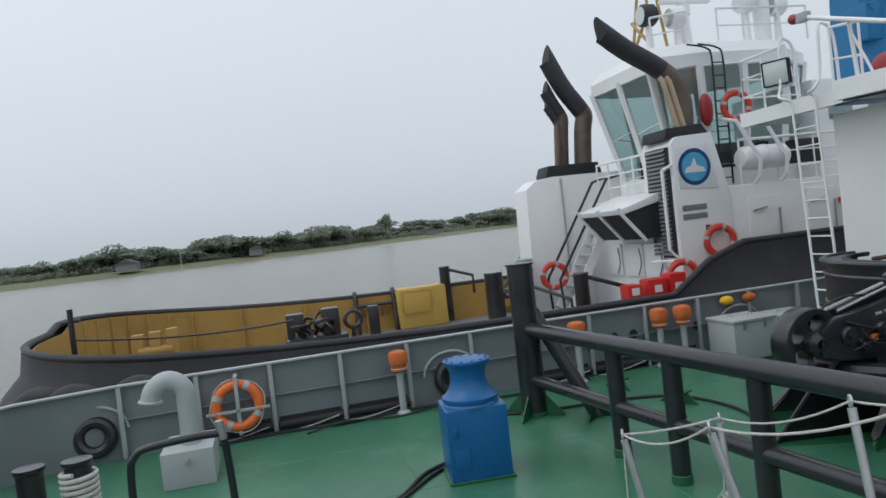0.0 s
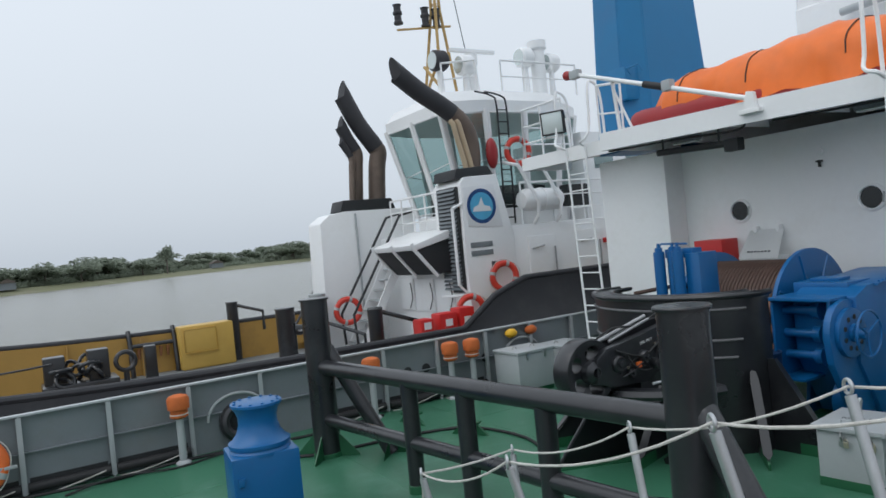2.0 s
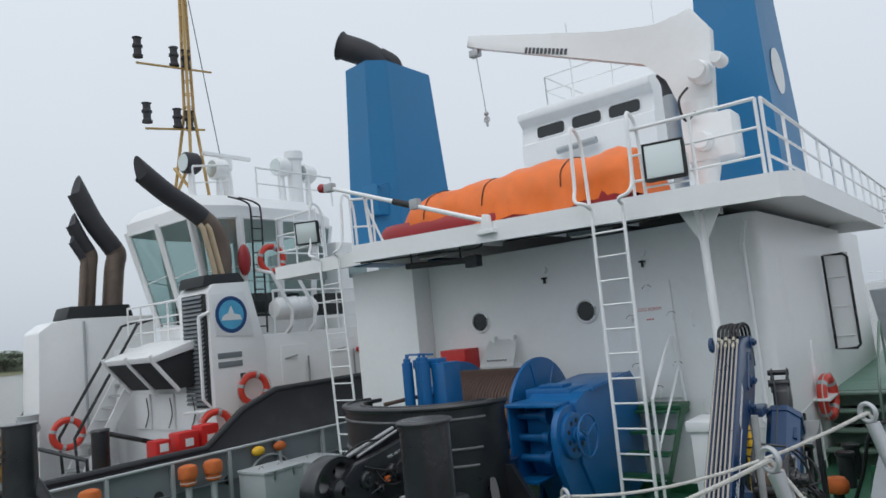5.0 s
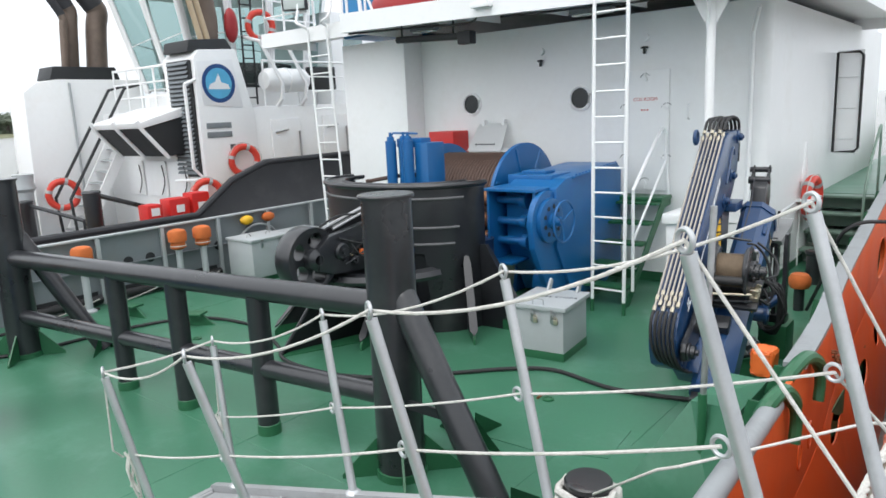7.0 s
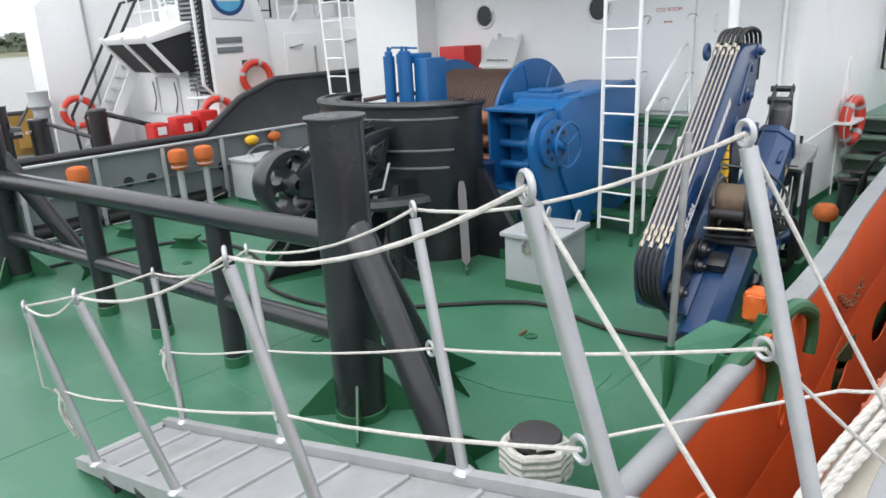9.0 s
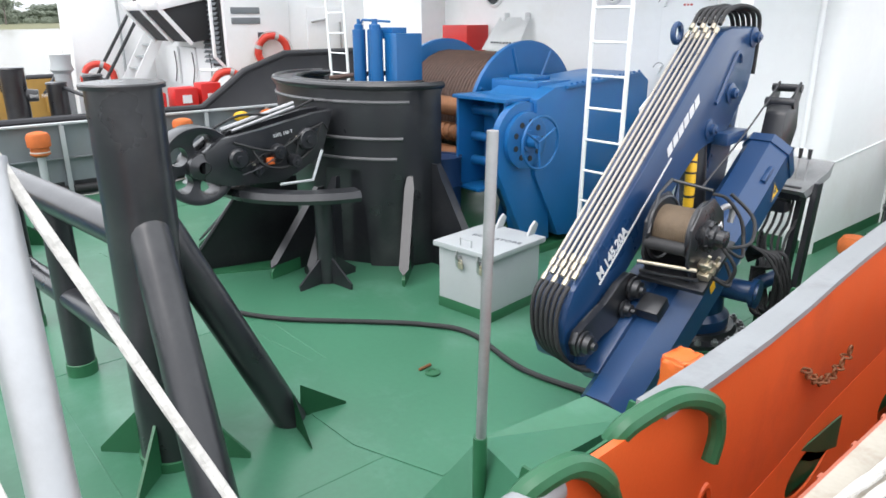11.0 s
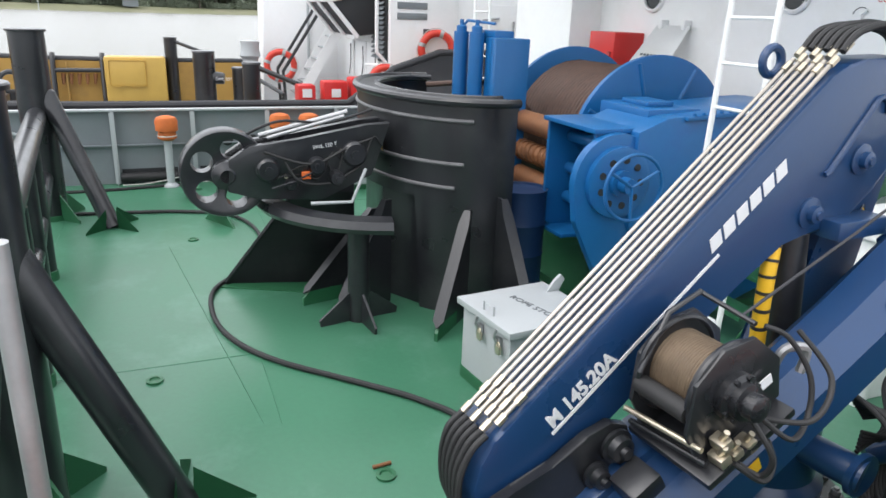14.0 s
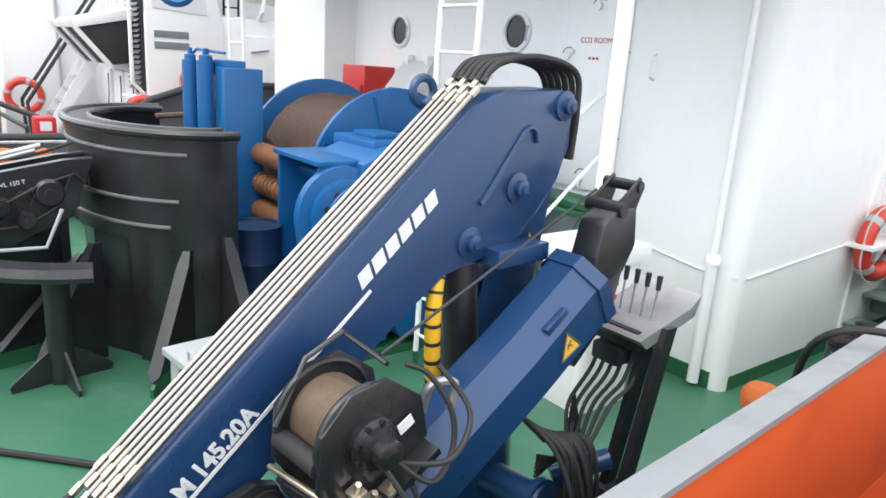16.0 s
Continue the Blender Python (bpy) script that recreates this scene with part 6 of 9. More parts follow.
fe = [stanchion(p, True) for p in FAR]
ne = [stanchion(p, False) for p in NEAR]
for row in (fe, ne):
    for (t0, m0), (t1, m1) in zip(row, row[1:]):
        rope(sag(t0, t1, 0.075), 0.0068, gw)
        rope(sag(m0, m1, 0.02), 0.006, gw)
for p in (fe[0], ne[0]):
    rope([p[0], p[0] + Vector((-0.02, 0, -0.5)), p[1] + Vector((-0.1, 0, -0.05))], 0.006, gw)
for p in (ne[0][1], fe[0][1]):
    bm = B()
    random.seed(3)
    for k in range(5):
        tube(bm, spline([p + Vector((random.uniform(-0.03, 0.03), random.uniform(-0.03, 0.03), 0.02)), p + Vector((random.uniform(-0.05, 0.05), random.uniform(-0.04, 0.04), -0.1)), p + Vector((random.uniform(-0.05, 0.05), random.uniform(-0.03, 0.03), -0.2 - 0.03 * k))], 5), 0.008, 6)
    part("rope_tail", bm, M_ROPE, gw, "knotted white rope tail")
rope(sag(ne[0][0], fe[0][0], 0.02), 0.008, gw)

# ---------------------------------------------------------------- pontoon fittings and mooring ropes
rb = thing("round_bollard", (6.98, -5.6, 1.0), "stout dark grey round bollard on the pontoon deck", "bollard")
bm = B()
lathe(bm, [(0.062, 1.01), (0.062, 1.24), (0.056, 1.28), (0.038, 1.305), (0.001, 1.315)], (6.98, -5.6, 0), seg=24)
part("post", bm, M_RUB, rb)
bm = B()
lathe(bm, [(0.15, 1.0), (0.15, 1.015), (0.1, 1.02), (0.001, 1.02)], (6.98, -5.6, 0), seg=24)
part("base", bm, M_STEEL, rb)
bb = thing("bollard", (6.9, -4.25, 1.0), "black mooring bollard on the pontoon edge", "bollard")
bm = B()
lathe(bm, [(0.13, 1.04), (0.125, 1.4), (0.15, 1.42), (0.155, 1.45), (0.001, 1.455)], (6.9, -4.25, 0), seg=28)
part("post", bm, M_RUB, bb)
bm = B()
box(bm, (6.68, -4.5, 1.0), (7.15, -4.0, 1.045), 0.01)
part("base_plate", bm, M_STEEL, bb)
db = thing("deck_bollard", (5.38, -6.285, 0), "short black deck bollard wrapped with white rope", "bollard")
bm = B()
lathe(bm, [(0.12, 0.0), (0.12, 0.46), (0.135, 0.47), (0.135, 0.50), (0.125, 0.51), (0.001, 0.512)], (5.38, -6.285, 0), seg=30)
part("post", bm, M_BLACK, db)
bm = B()
tube(bm, [(5.38 + (0.15 + 0.01 * (i % 3)) * math.cos(i * 0.35), -6.285 + (0.15 + 0.01 * (i % 3)) * math.sin(i * 0.35), 0.30 + 0.04 * i / 18) for i in range(73)], 0.026, 8)
part("rope_coil", bm, M_ROPE, db, "turns of white rope")
rb.location += Vector((0.06, -0.06, 0))
bb.location += Vector((0.12, -0.2, 0))
tt = thing("mooring_rope", (6.6, -5.9, 1.0), "thick white mooring ropes led over the pontoon edge", "rope")
HAWSER = [(7.06, -3.7, 1.06), (6.98, -4.1, 1.05), (6.91, -4.55, 1.05), (6.82, -5.52, 1.05), (6.77, -6.09, 1.05), (6.74, -6.53, 1.05), (6.73, -6.86, 1.04), (6.70, -7.3, 0.95), (6.62, -7.9, 0.7)]
HAWSER_2 = [(7.45, -4.0, 1.04), (7.08, -5.10, 1.04), (6.965, -5.61, 1.05), (6.88, -5.98, 1.05), (6.82, -6.44, 1.05), (6.785, -6.86, 1.04), (6.75, -7.3, 0.95), (6.66, -7.9, 0.7)]
for path_, dx, dz in ((HAWSER, 0.0, 0.0), (HAWSER, 0.042, -0.012), (HAWSER_2, 0.0, 0.0)):
    bm = B()
    pts_ = spline([(x + dx, y, z + dz) for x, y, z in path_], 18)
    for a in (0, 2.09, 4.19):
        tube(bm, [p + Vector((math.cos(a + 0.62 * i), 0, math.sin(a + 0.62 * i))) * 0.008 for i, p in enumerate(pts_)], 0.0105, 7)
    part("rope", bm, M_ROPE, tt)
bm = B()
tube(bm, sag((6.96, -5.69, 1.05), (6.66, -6.04, 1.08), 0.015), 0.008, 7)
tube(bm, [(6.66, -6.04, 1.08), (6.08, -6.80, 1.03), (5.98, -6.79, 0.98), (5.47, -6.4, 0.5)], 0.007, 7)
tube(bm, [(6.96 + 0.05 * math.cos(k * 0.6), -5.62 + 0.1 * math.sin(k * 0.6), 1.05 + 0.0012 * k) for k in range(22)], 0.006, 6)
part("lashing", bm, M_ROPE, tt)
for a, b, d in ((fe[3][0], (7.14, -6.65, 1.0), 0.01), (fe[3][1], (7.04, -6.47, 1.0), 0.01)):
    bm = B()
    tube(bm, sag(a, b, d), 0.0062, 7, twist=0.5)
    part("guy_rope", bm, M_ROPE, tt)
bm = B()
tube(bm, sag(ne[3][0], (7.26, -7.66, 1.01), 0.01), 0.0058, 7, twist=0.5)
part("guy_rope", bm, M_ROPE, tt)
ft = thing("tyre_fender", (6.3, 3.5, 0.3), "worn black tyre fender hanging between the hulls", "tyre")
bm = B()
ring(bm, (stb_x(3.5) + 0.17, 3.5, 0.85), 0.34, 0.14, (1, 0, 0), 34, 14)
part("tyre", bm, M_RUB, ft)
bm = B()
tube(bm, sag((stb_x(3.5) + 0.17, 3.5, 1.2), (stb_x(3.5), 3.5, 1.5), 0.0, 3), 0.015, 7)
part("lashing", bm, M_ROPE, ft)
hs = thing("hull_hose", (5.9, -1.2, 1.0), "black hose hanging over the orange bulwark", "hose")
bm = B()
tube(bm, spline([(5.3, -0.6, 0.03), (5.55, -1.0, 0.6), (5.75, -1.25, 1.12), (6.1, -1.1, 1.22), (6.9, -0.8, 1.05)], 8), 0.02, 8)
part("hose", bm, M_RUB, hs)
ch = thing("chain", (6.1, -3.3, 0.3), "rusty lashing chain hanging on the orange plating", "chain")
for k in range(14):
    bm = B()
    p = Vector((stb_x(-3.5) + 0.06, -3.75 + 0.045 * k, 0.62 - 0.12 * math.sin(math.pi * k / 13) - 0.006 * k))
    ring(bm, p, 0.026, 0.007, (1, 0, 0) if k % 2 else (0, 0, 1), 12, 6)
    part("link", bm, M_RUST, ch)

# ---------------------------------------------------------------- deck clutter
dh = thing("deck_hose", (2.0, -4.6, 0), "black hose lying in a curve across the green deck", "hose")
bm = B()
tube(bm, spline([(x, y, 0.022) for x, y in ((-2.4, -7.4), (-1.77, -6.84), (-1.6, -5.9), (-1.49, -5.27), (-1.14, -4.7), (-0.22, -4.53), (0.69, -4.85), (1.165, -5.12), (1.745, -5.155), (2.215, -5.04), (2.615, -4.79), (3.065, -4.345), (3.41, -4.03), (3.77, -3.865), (4.448, -3.984), (5.144, -3.832))], 8), 0.02, 8)
part("hose", bm, M_RUB, dh)
bh_ = thing("bulwark_hose", (-2.95, -8, 0), "black hoses lying along the foot of the bulwark", "hose")
bm = B()
tube(bm, spline([(-2.9, -11.0, 0.02), (-3.0, -10.0, 0.02), (-2.88, -9.0, 0.02), (-3.0, -8.2, 0.02), (-2.9, -7.2, 0.02), (-2.75, -6.4, 0.02), (-2.9, -5.2, 0.02)], 8), 0.02, 7)
part("hose", bm, M_RUB, bh_)
bm = B()
tube(bm, spline([(-2.7, -9.6, 0.015), (-2.85, -9.0, 0.05), (-2.75, -8.3, 0.015), (-2.85, -7.6, 0.03), (-2.6, -6.9, 0.015)], 8), 0.013, 6)
part("hose", bm, M_RUB, bh_)
ck = thing("capstan_cable", (-0.6, -8.6, 0), "black cable lying beside the capstan", "cable")
bm = B()
tube(bm, spline([(x, y, 0.02) for x, y in ((-0.5, -8.05), (-0.2, -8.5), (0.3, -8.85), (0.55, -9.2), (0.9, -9.6))], 8), 0.022, 8)
tube(bm, spline([(x, y, 0.02) for x, y in ((-0.5, -8.0), (-0.1, -8.45), (0.4, -8.9), (0.6, -9.3))], 8), 0.018, 8)
part("cable", bm, M_RUB, ck)
for x, y in ((4.035, -4.465), (2.6, -5.6), (-0.4, -5.2)):
    sk = thing("deck_socket", (x, y, 0), "small round lashing socket in the deck", "deck fitting", "lashing sockets in the deck")
    bm = B()
    lathe(bm, [(0.055, 0), (0.055, 0.014), (0.035, 0.016), (0.03, 0.006), (0.001, 0.006)], (x, y, 0), seg=18)
    part("rim", bm, M_DECKDARK, sk)
pl_ = thing("loose_bar", (3.95, -4.46, 0), "short rusty bar lying on the deck", "bar")
bm = B()
rod(bm, (3.955, -4.515, 0.012), (3.945, -4.41, 0.012), 0.011, seg=8)
part("bar", bm, M_RUST, pl_)


def d_ring(x, y, a):
    t = thing("deck_lug", (x, y, 0), "green lashing lug welded to the deck", "deck fitting", "lashing lugs on the deck")
    m = Matrix.Translation((x, y, 0)) @ Matrix.Rotation(a, 4, 'Z')
    bm = B()
    prism(bm, [(-0.28, 0), (0.28, 0), (0.1, 0.16), (-0.1, 0.16)], "y", -0.015, 0.015)
    bmesh.ops.transform(bm, matrix=m, verts=bm.verts)
    part("web", bm, M_DECKDARK, t)
    bm = B()
    box(bm, (-0.14, -0.1, 0.14), (0.14, 0.1, 0.17), 0.01, m)
    part("head", bm, M_DECKDARK, t)


d_ring(-2.12, -5.12, 0.2)
d_ring(-0.95, -4.88, 0.5)


def lamp_post(x, y, h):
    t = thing("deck_vent", (x, y, 0), "thin grey deck air pipe topped with an orange canvas cover", "vent pipe", "covered air pipes along the bulwark")
    bm = B()
    rod(bm, (x, y, 0), (x, y, h - 0.25), 0.05, seg=16)
    lathe(bm, [(0.1, 0), (0.1, 0.02), (0.06, 0.05)], (x, y, 0), seg=18)
    part("pipe", bm, M_LGREY, t)
    bm = B()
    lathe(bm, [(0.075, h - 0.32), (0.12, h - 0.29), (0.11, h - 0.2), (0.14, h - 0.19), (0.145, h - 0.06), (0.12, h - 0.02), (0.06, h), (0.001, h + 0.005)], (x, y, 0), seg=20)
    c = part("cover", bm, M_LAMP, t, "orange canvas cover")
    bm = B()
    ring(bm, (x, y, h - 0.26), 0.115, 0.009, (0, 0, 1), 22, 6)
    part("tie_cord", bm, M_ROPE, c)


for x, y, h in ((-2.92, -8.18, 0.93), (-2.88, -5.34, 0.95), (-2.95, -3.85, 0.95), (-2.9, -3.45, 0.95)):
    lamp_post(x, y, h)
for y in (-2.45, -2.0):
    t = thing("canvas_cover", (PORT_X + 0.1, y, 0.84), "yellow canvas cap tied over a bulwark fitting", "cover", "yellow caps on the bulwark")
    bm = B()
    ball(bm, (PORT_X + 0.10, y, 0.87), 0.11, 0.7, 1.2, 0.75, 14)
    part("cap", bm, M_SIGNY if y < -2.2 else M_LAMP, t)
    bm = B()
    rod(bm, (PORT_X + 0.01, y, 0.85), (PORT_X + 0.08, y, 0.86), 0.04, seg=10)
    part("stub", bm, M_GREY, t)


def deck_box(x0, y0, x1, y1, h, label):
    t = thing("deck_box", ((x0 + x1) / 2, (y0 + y1) / 2, 0), label, "box", "grey boxes along the bulwark")
    bm = B()
    box(bm, (x0, y0, 0.08), (x1, y1, h), 0.01)
    part("body", bm, M_LGREY, t)
    bm = B()
    box(bm, (x0 - 0.02, y0 - 0.02, h + 0.002), (x1 + 0.02, y1 + 0.02, h + 0.045), 0.008)
    ld = part("lid", bm, M_LGREY, t)
    bm = B()
    box(bm, (x0 + 0.03, y0 + 0.03, 0), (x1 - 0.03, y1 - 0.03, 0.08))
    part("plinth", bm, M_DECKDARK, t)
    for k in range(2):
        yy = y0 + (y1 - y0) * (0.25 + 0.5 * k)
        bm = B()
        box(bm, (x1 + 0.002, yy - 0.02, h - 0.1), (x1 + 0.02, yy + 0.02, h + 0.03), 0.004)
        part("latch", bm, M_STEEL, t)
        bm = B()
        ring(bm, ((x0 + x1) / 2, yy, h + 0.05), 0.04, 0.007, (1, 0, 0), 12, 6)
        part("grip", bm, M_STEEL, ld)
    return t


deck_box(-2.75, -3.1, -2.1, -2.35, 0.66, "light grey steel deck box with latches beside the bulwark")
wb2 = deck_box(-2.95, -2.0, -2.3, -1.35, 0.58, "light grey steel deck box with stencilled lettering")
bm = B()
bars(bm, (-2.29, -1.95, 0.36), (0, 1, 0), (0, 0, 1), 5, 0.5, 0.06)
part("lettering_bars", bm, M_DTEXT, wb2)


def lifebuoy(c, normal, label, r=0.29, tilt=0.0, group="", paint=M_ORANGE):
    t = thing("lifebuoy", c, label, "lifebuoy", group)
    c = Vector(c)
    bm = B()
    ring(bm, c, r, 0.072, normal, 36, 14)
    bd = part("ring", bm, paint, t)
    nrm = Vector(normal).normalized()
    u = Vector((0, 0, 1)).cross(nrm).normalized()
    v = nrm.cross(u)
    for k in range(4):
        a = radians(45 + 90 * k) + tilt
        q = c + r * (u * math.cos(a) + v * math.sin(a))
        tg_ = (-u * math.sin(a) + v * math.cos(a))
        bm = B()
        rod(bm, q - tg_ * 0.035, q + tg_ * 0.035, 0.0755, seg=16)
        part("band", bm, M_LGREY, bd, "pale reflective band")
    bm = B()
    tube(bm, [c + nrm * 0.03 + (r + 0.06 + 0.035 * abs(math.sin(2 * (2 * math.pi * i / 40 + tilt)))) * (u * math.cos(2 * math.pi * i / 40) + v * math.sin(2 * math.pi * i / 40)) for i in range(40)], 0.008, 6, closed=True)
    part("grab_line", bm, M_ROPE, t, "white grab line")
    return t


lb = lifebuoy((-2.98, -10.48, 0.50), (1, 0, 0.08), "orange lifebuoy held in a grey bracket on the bulwark", 0.29, 0.3)
bm = B()
box(bm, (-2.93, -10.5, 0.1), (-2.905, -10.45, 0.92), 0.004)
box(bm, (-2.93, -10.9, 0.42), (-2.905, -10.05, 0.46), 0.004)
box(bm, (PORT_X + 0.02, -10.5, 0.88), (-2.9, -10.45, 0.92), 0.004)
part("bracket", bm, M_LGREY, lb, "grey crossed bracket")
vt = thing("gooseneck_vent", (-1.75, -11.1, 0), "grey gooseneck ventilator pipe on the deck", "ventilator")
bm = B()
tube(bm, spline([(-1.7, -10.98, 0.0), (-1.7, -10.98, 0.8), (-1.7, -11.0, 1.08), (-1.7, -11.16, 1.2), (-1.7, -11.32, 1.12), (-1.7, -11.38, 0.98)], 6), 0.115, 20)
part("pipe", bm, M_LGREY, vt)
bm = B()
ring(bm, (-1.7, -11.38, 0.98), 0.12, 0.018, (0, 0.15, 1), 24, 8)
part("lip", bm, M_LGREY, vt)
bm = B()
box(bm, (-2.2, -11.3, 0.0), (-1.35, -10.72, 0.42), 0.012)
lkr = part("locker", bm, M_LGREY, vt)
bm = B()
rod(bm, (-1.34, -11.0, 0.3), (-1.3, -11.0, 0.3), 0.03, seg=10)
part("latch", bm, M_STEEL, lkr)
brl = thing("black_rail", (0.5, -10.9, 0), "black bent pipe handrail on the after deck", "handrail")
bm = B()
tube(bm, spline([(0.5, -10.4, 0.0), (0.5, -10.42, 0.6), (0.5, -10.45, 0.95), (0.5, -10.55, 1.01), (0.5, -11.05, 0.99), (0.5, -11.2, 0.93), (0.5, -11.25, 0.75), (0.5, -11.26, 0.0)], 6), 0.035, 12)
part("pipe", bm, M_BLACK, brl)
bm = B()
rod(bm, (0.5, -10.45, 0.95), (0.5, -10.47, 1.12), 0.04, seg=12)
part("spigot", bm, M_STEEL, brl)
mb = thing("mooring_bitts", (-0.9, -12.1, 0), "black double bitts wound with white rope", "bitts")
for y in (-12.0, -12.45):
    bm = B()
    lathe(bm, [(0.13, 0), (0.13, 0.62), (0.15, 0.64), (0.15, 0.68), (0.001, 0.69)], (-0.8, y, 0), seg=26)
    part("post", bm, M_BLACK, mb)
bm = B()
tube(bm, [(-0.8 + 0.165 * math.cos(i * 0.4), -12.0 + 0.165 * math.sin(i * 0.4), 0.2 + 0.36 * i / 94) for i in range(95)], 0.026, 8)
part("rope_coil", bm, M_ROPE, mb, "turns of white rope")
oc = thing("orange_cover", (5.55, -4.35, 0), "crumpled orange cover over a fitting by the bulwark", "cover")
bm = B()
box(bm, (5.70, -4.40, 0.56), (5.86, -4.23, 0.76), 0.03)
bmesh.ops.subdivide_edges(bm, edges=bm.edges, cuts=2, use_grid_fill=True)
random.seed(5)
for v in bm.verts:
    v.co += Vector((random.uniform(-1, 1), random.uniform(-1, 1), random.uniform(-1, 1))) * 0.008
part("cloth", bm, M_ORANGE, oc)
bm = B()
rod(bm, (5.77, -4.32, 0), (5.77, -4.32, 0.58), 0.045, seg=12)
part("post", bm, M_DECKDARK, oc)
oc2 = thing("orange_float", (5.35, -0.4, 0), "orange covered vent by the bulwark", "vent pipe")
bm = B()
lathe(bm, [(0.10, 0.28), (0.125, 0.32), (0.125, 0.40), (0.09, 0.45), (0.001, 0.46)], (5.2, -0.55, 0), seg=22)
part("cover", bm, M_LAMP, oc2)
bm = B()
rod(bm, (5.2, -0.55, 0), (5.2, -0.55, 0.34), 0.06, seg=14)
part("pipe", bm, M_BLACK, oc2)
# ---------------------------------------------------------------- deckhouse fittings
for x, z in PORTS:
    t = thing("porthole", (x, -0.02, z - 0.2), "round steel porthole in the white deckhouse wall", "porthole", "portholes of the deckhouse")
    bm = B()
    lathe(bm, [(0.15, 0.01), (0.15, -0.03), (0.165, -0.04), (0.19, -0.028), (0.192, -0.003), (0.15, -0.003)], (x, 0, z), 'y', 40)
    part("frame", bm, M_WHITE, t)
    bm = B()
    lathe(bm, [(0.149, 0.0), (0.149, 0.008), (0.001, 0.008)], (x, -0.008, z), 'y', 36)
    part("pane", bm, M_PORT, t)
    bm = B()
    rod(bm, (x + 0.15, -0.03, z - 0.08), (x + 0.17, -0.035, z + 0.06), 0.014, seg=8)
    part("dog", bm, M_STEEL, t)
dr = thing("door_1", (3.02, -0.02, 1.3), "white steel weathertight door with rounded corners, shut", "door")
bm = B()
box(bm, (2.69, -0.035, 1.32), (3.36, -0.002, 2.98), 0.016)
part("leaf", bm, M_WHITE, dr)
words("lettering", "CO2 ROOM", 0.066, Matrix.Translation((3.02, -0.037, 2.585)) @ FACE_MY, M_RTEXT, dr, 0.001)
bm = B()
bars(bm, (2.95, -0.037, 2.44), (1, 0, 0), (0, 0, 1), 3, 0.12, 0.02)
part("small_print", bm, M_RTEXT, dr)
for x, z, a in ((2.72, 2.45, 40), (3.33, 2.45, 140), (2.72, 1.75, 40), (3.33, 1.75, 140), (3.02, 2.86, 90), (3.02, 1.42, 270)):
    bm = B()
    lathe(bm, [(0.03, 0), (0.03, -0.03), (0.001, -0.03)], (x, -0.035, z), 'y', 14)
    rod(bm, (x, -0.055, z), (x + 0.09 * math.cos(radians(a)), -0.06, z + 0.09 * math.sin(radians(a))), 0.011, seg=8)
    h = part("door_handle", bm, M_WHITE, dr)
    bm = B()
    ring(bm, (x, -0.038, z), 0.075, 0.004, (0, 1, 0), 16, 5, 0.3, 2.2)
    part("swing_mark", bm, M_DTEXT, h)
# steps up to the door
sp_ = thing("door_steps", (3.0, -0.9, 0), "dark green steel steps up to the storeroom door", "stairs")
for i in range(5):
    z = 0.24 * (i + 1)
    y = -1.48 + 0.24 * i
    bm = B()
    box(bm, (2.72, y, z - 0.02), (3.4, y + 0.25, z + 0.012), 0.004)
    part("tread", bm, M_DECKDARK, sp_)
for x in (2.7, 3.40):
    bm = B()
    prism(bm, [(-1.55, 0.0), (-1.38, 0.0), (-0.25, 1.12), (-0.05, 1.14), (-0.05, 1.28), (-0.3, 1.28)], "x", x - 0.008, x + 0.008)
    part("stringer", bm, M_DECKDARK, sp_)
bm = B()
box(bm, (2.7, -0.4, 1.22), (3.42, -0.03, 1.27), 0.006)
part("landing", bm, M_DECKDARK, sp_)
for x in (3.45,):
    bm = B()
    tube(bm, spline([(x, -1.38, 0.2), (x, -1.38, 0.8), (x, -1.38, 1.42), (x - 0.01, -1.3, 1.54), (x - 0.12, -0.3, 2.12), (x - 0.13, -0.14, 2.17), (x - 0.12, -0.1, 2.08), (x - 0.06, -0.1, 1.28)], 5), 0.021, 10)
    part("handrail", bm, M_WHITE, sp_, "white handrail")
    bm = B()
    tube(bm, [(x, -1.38, 0.85), (x - 0.1, -0.1, 1.75)], 0.016, 8)
    part("mid_rail", bm, M_WHITE, sp_, "white handrail")


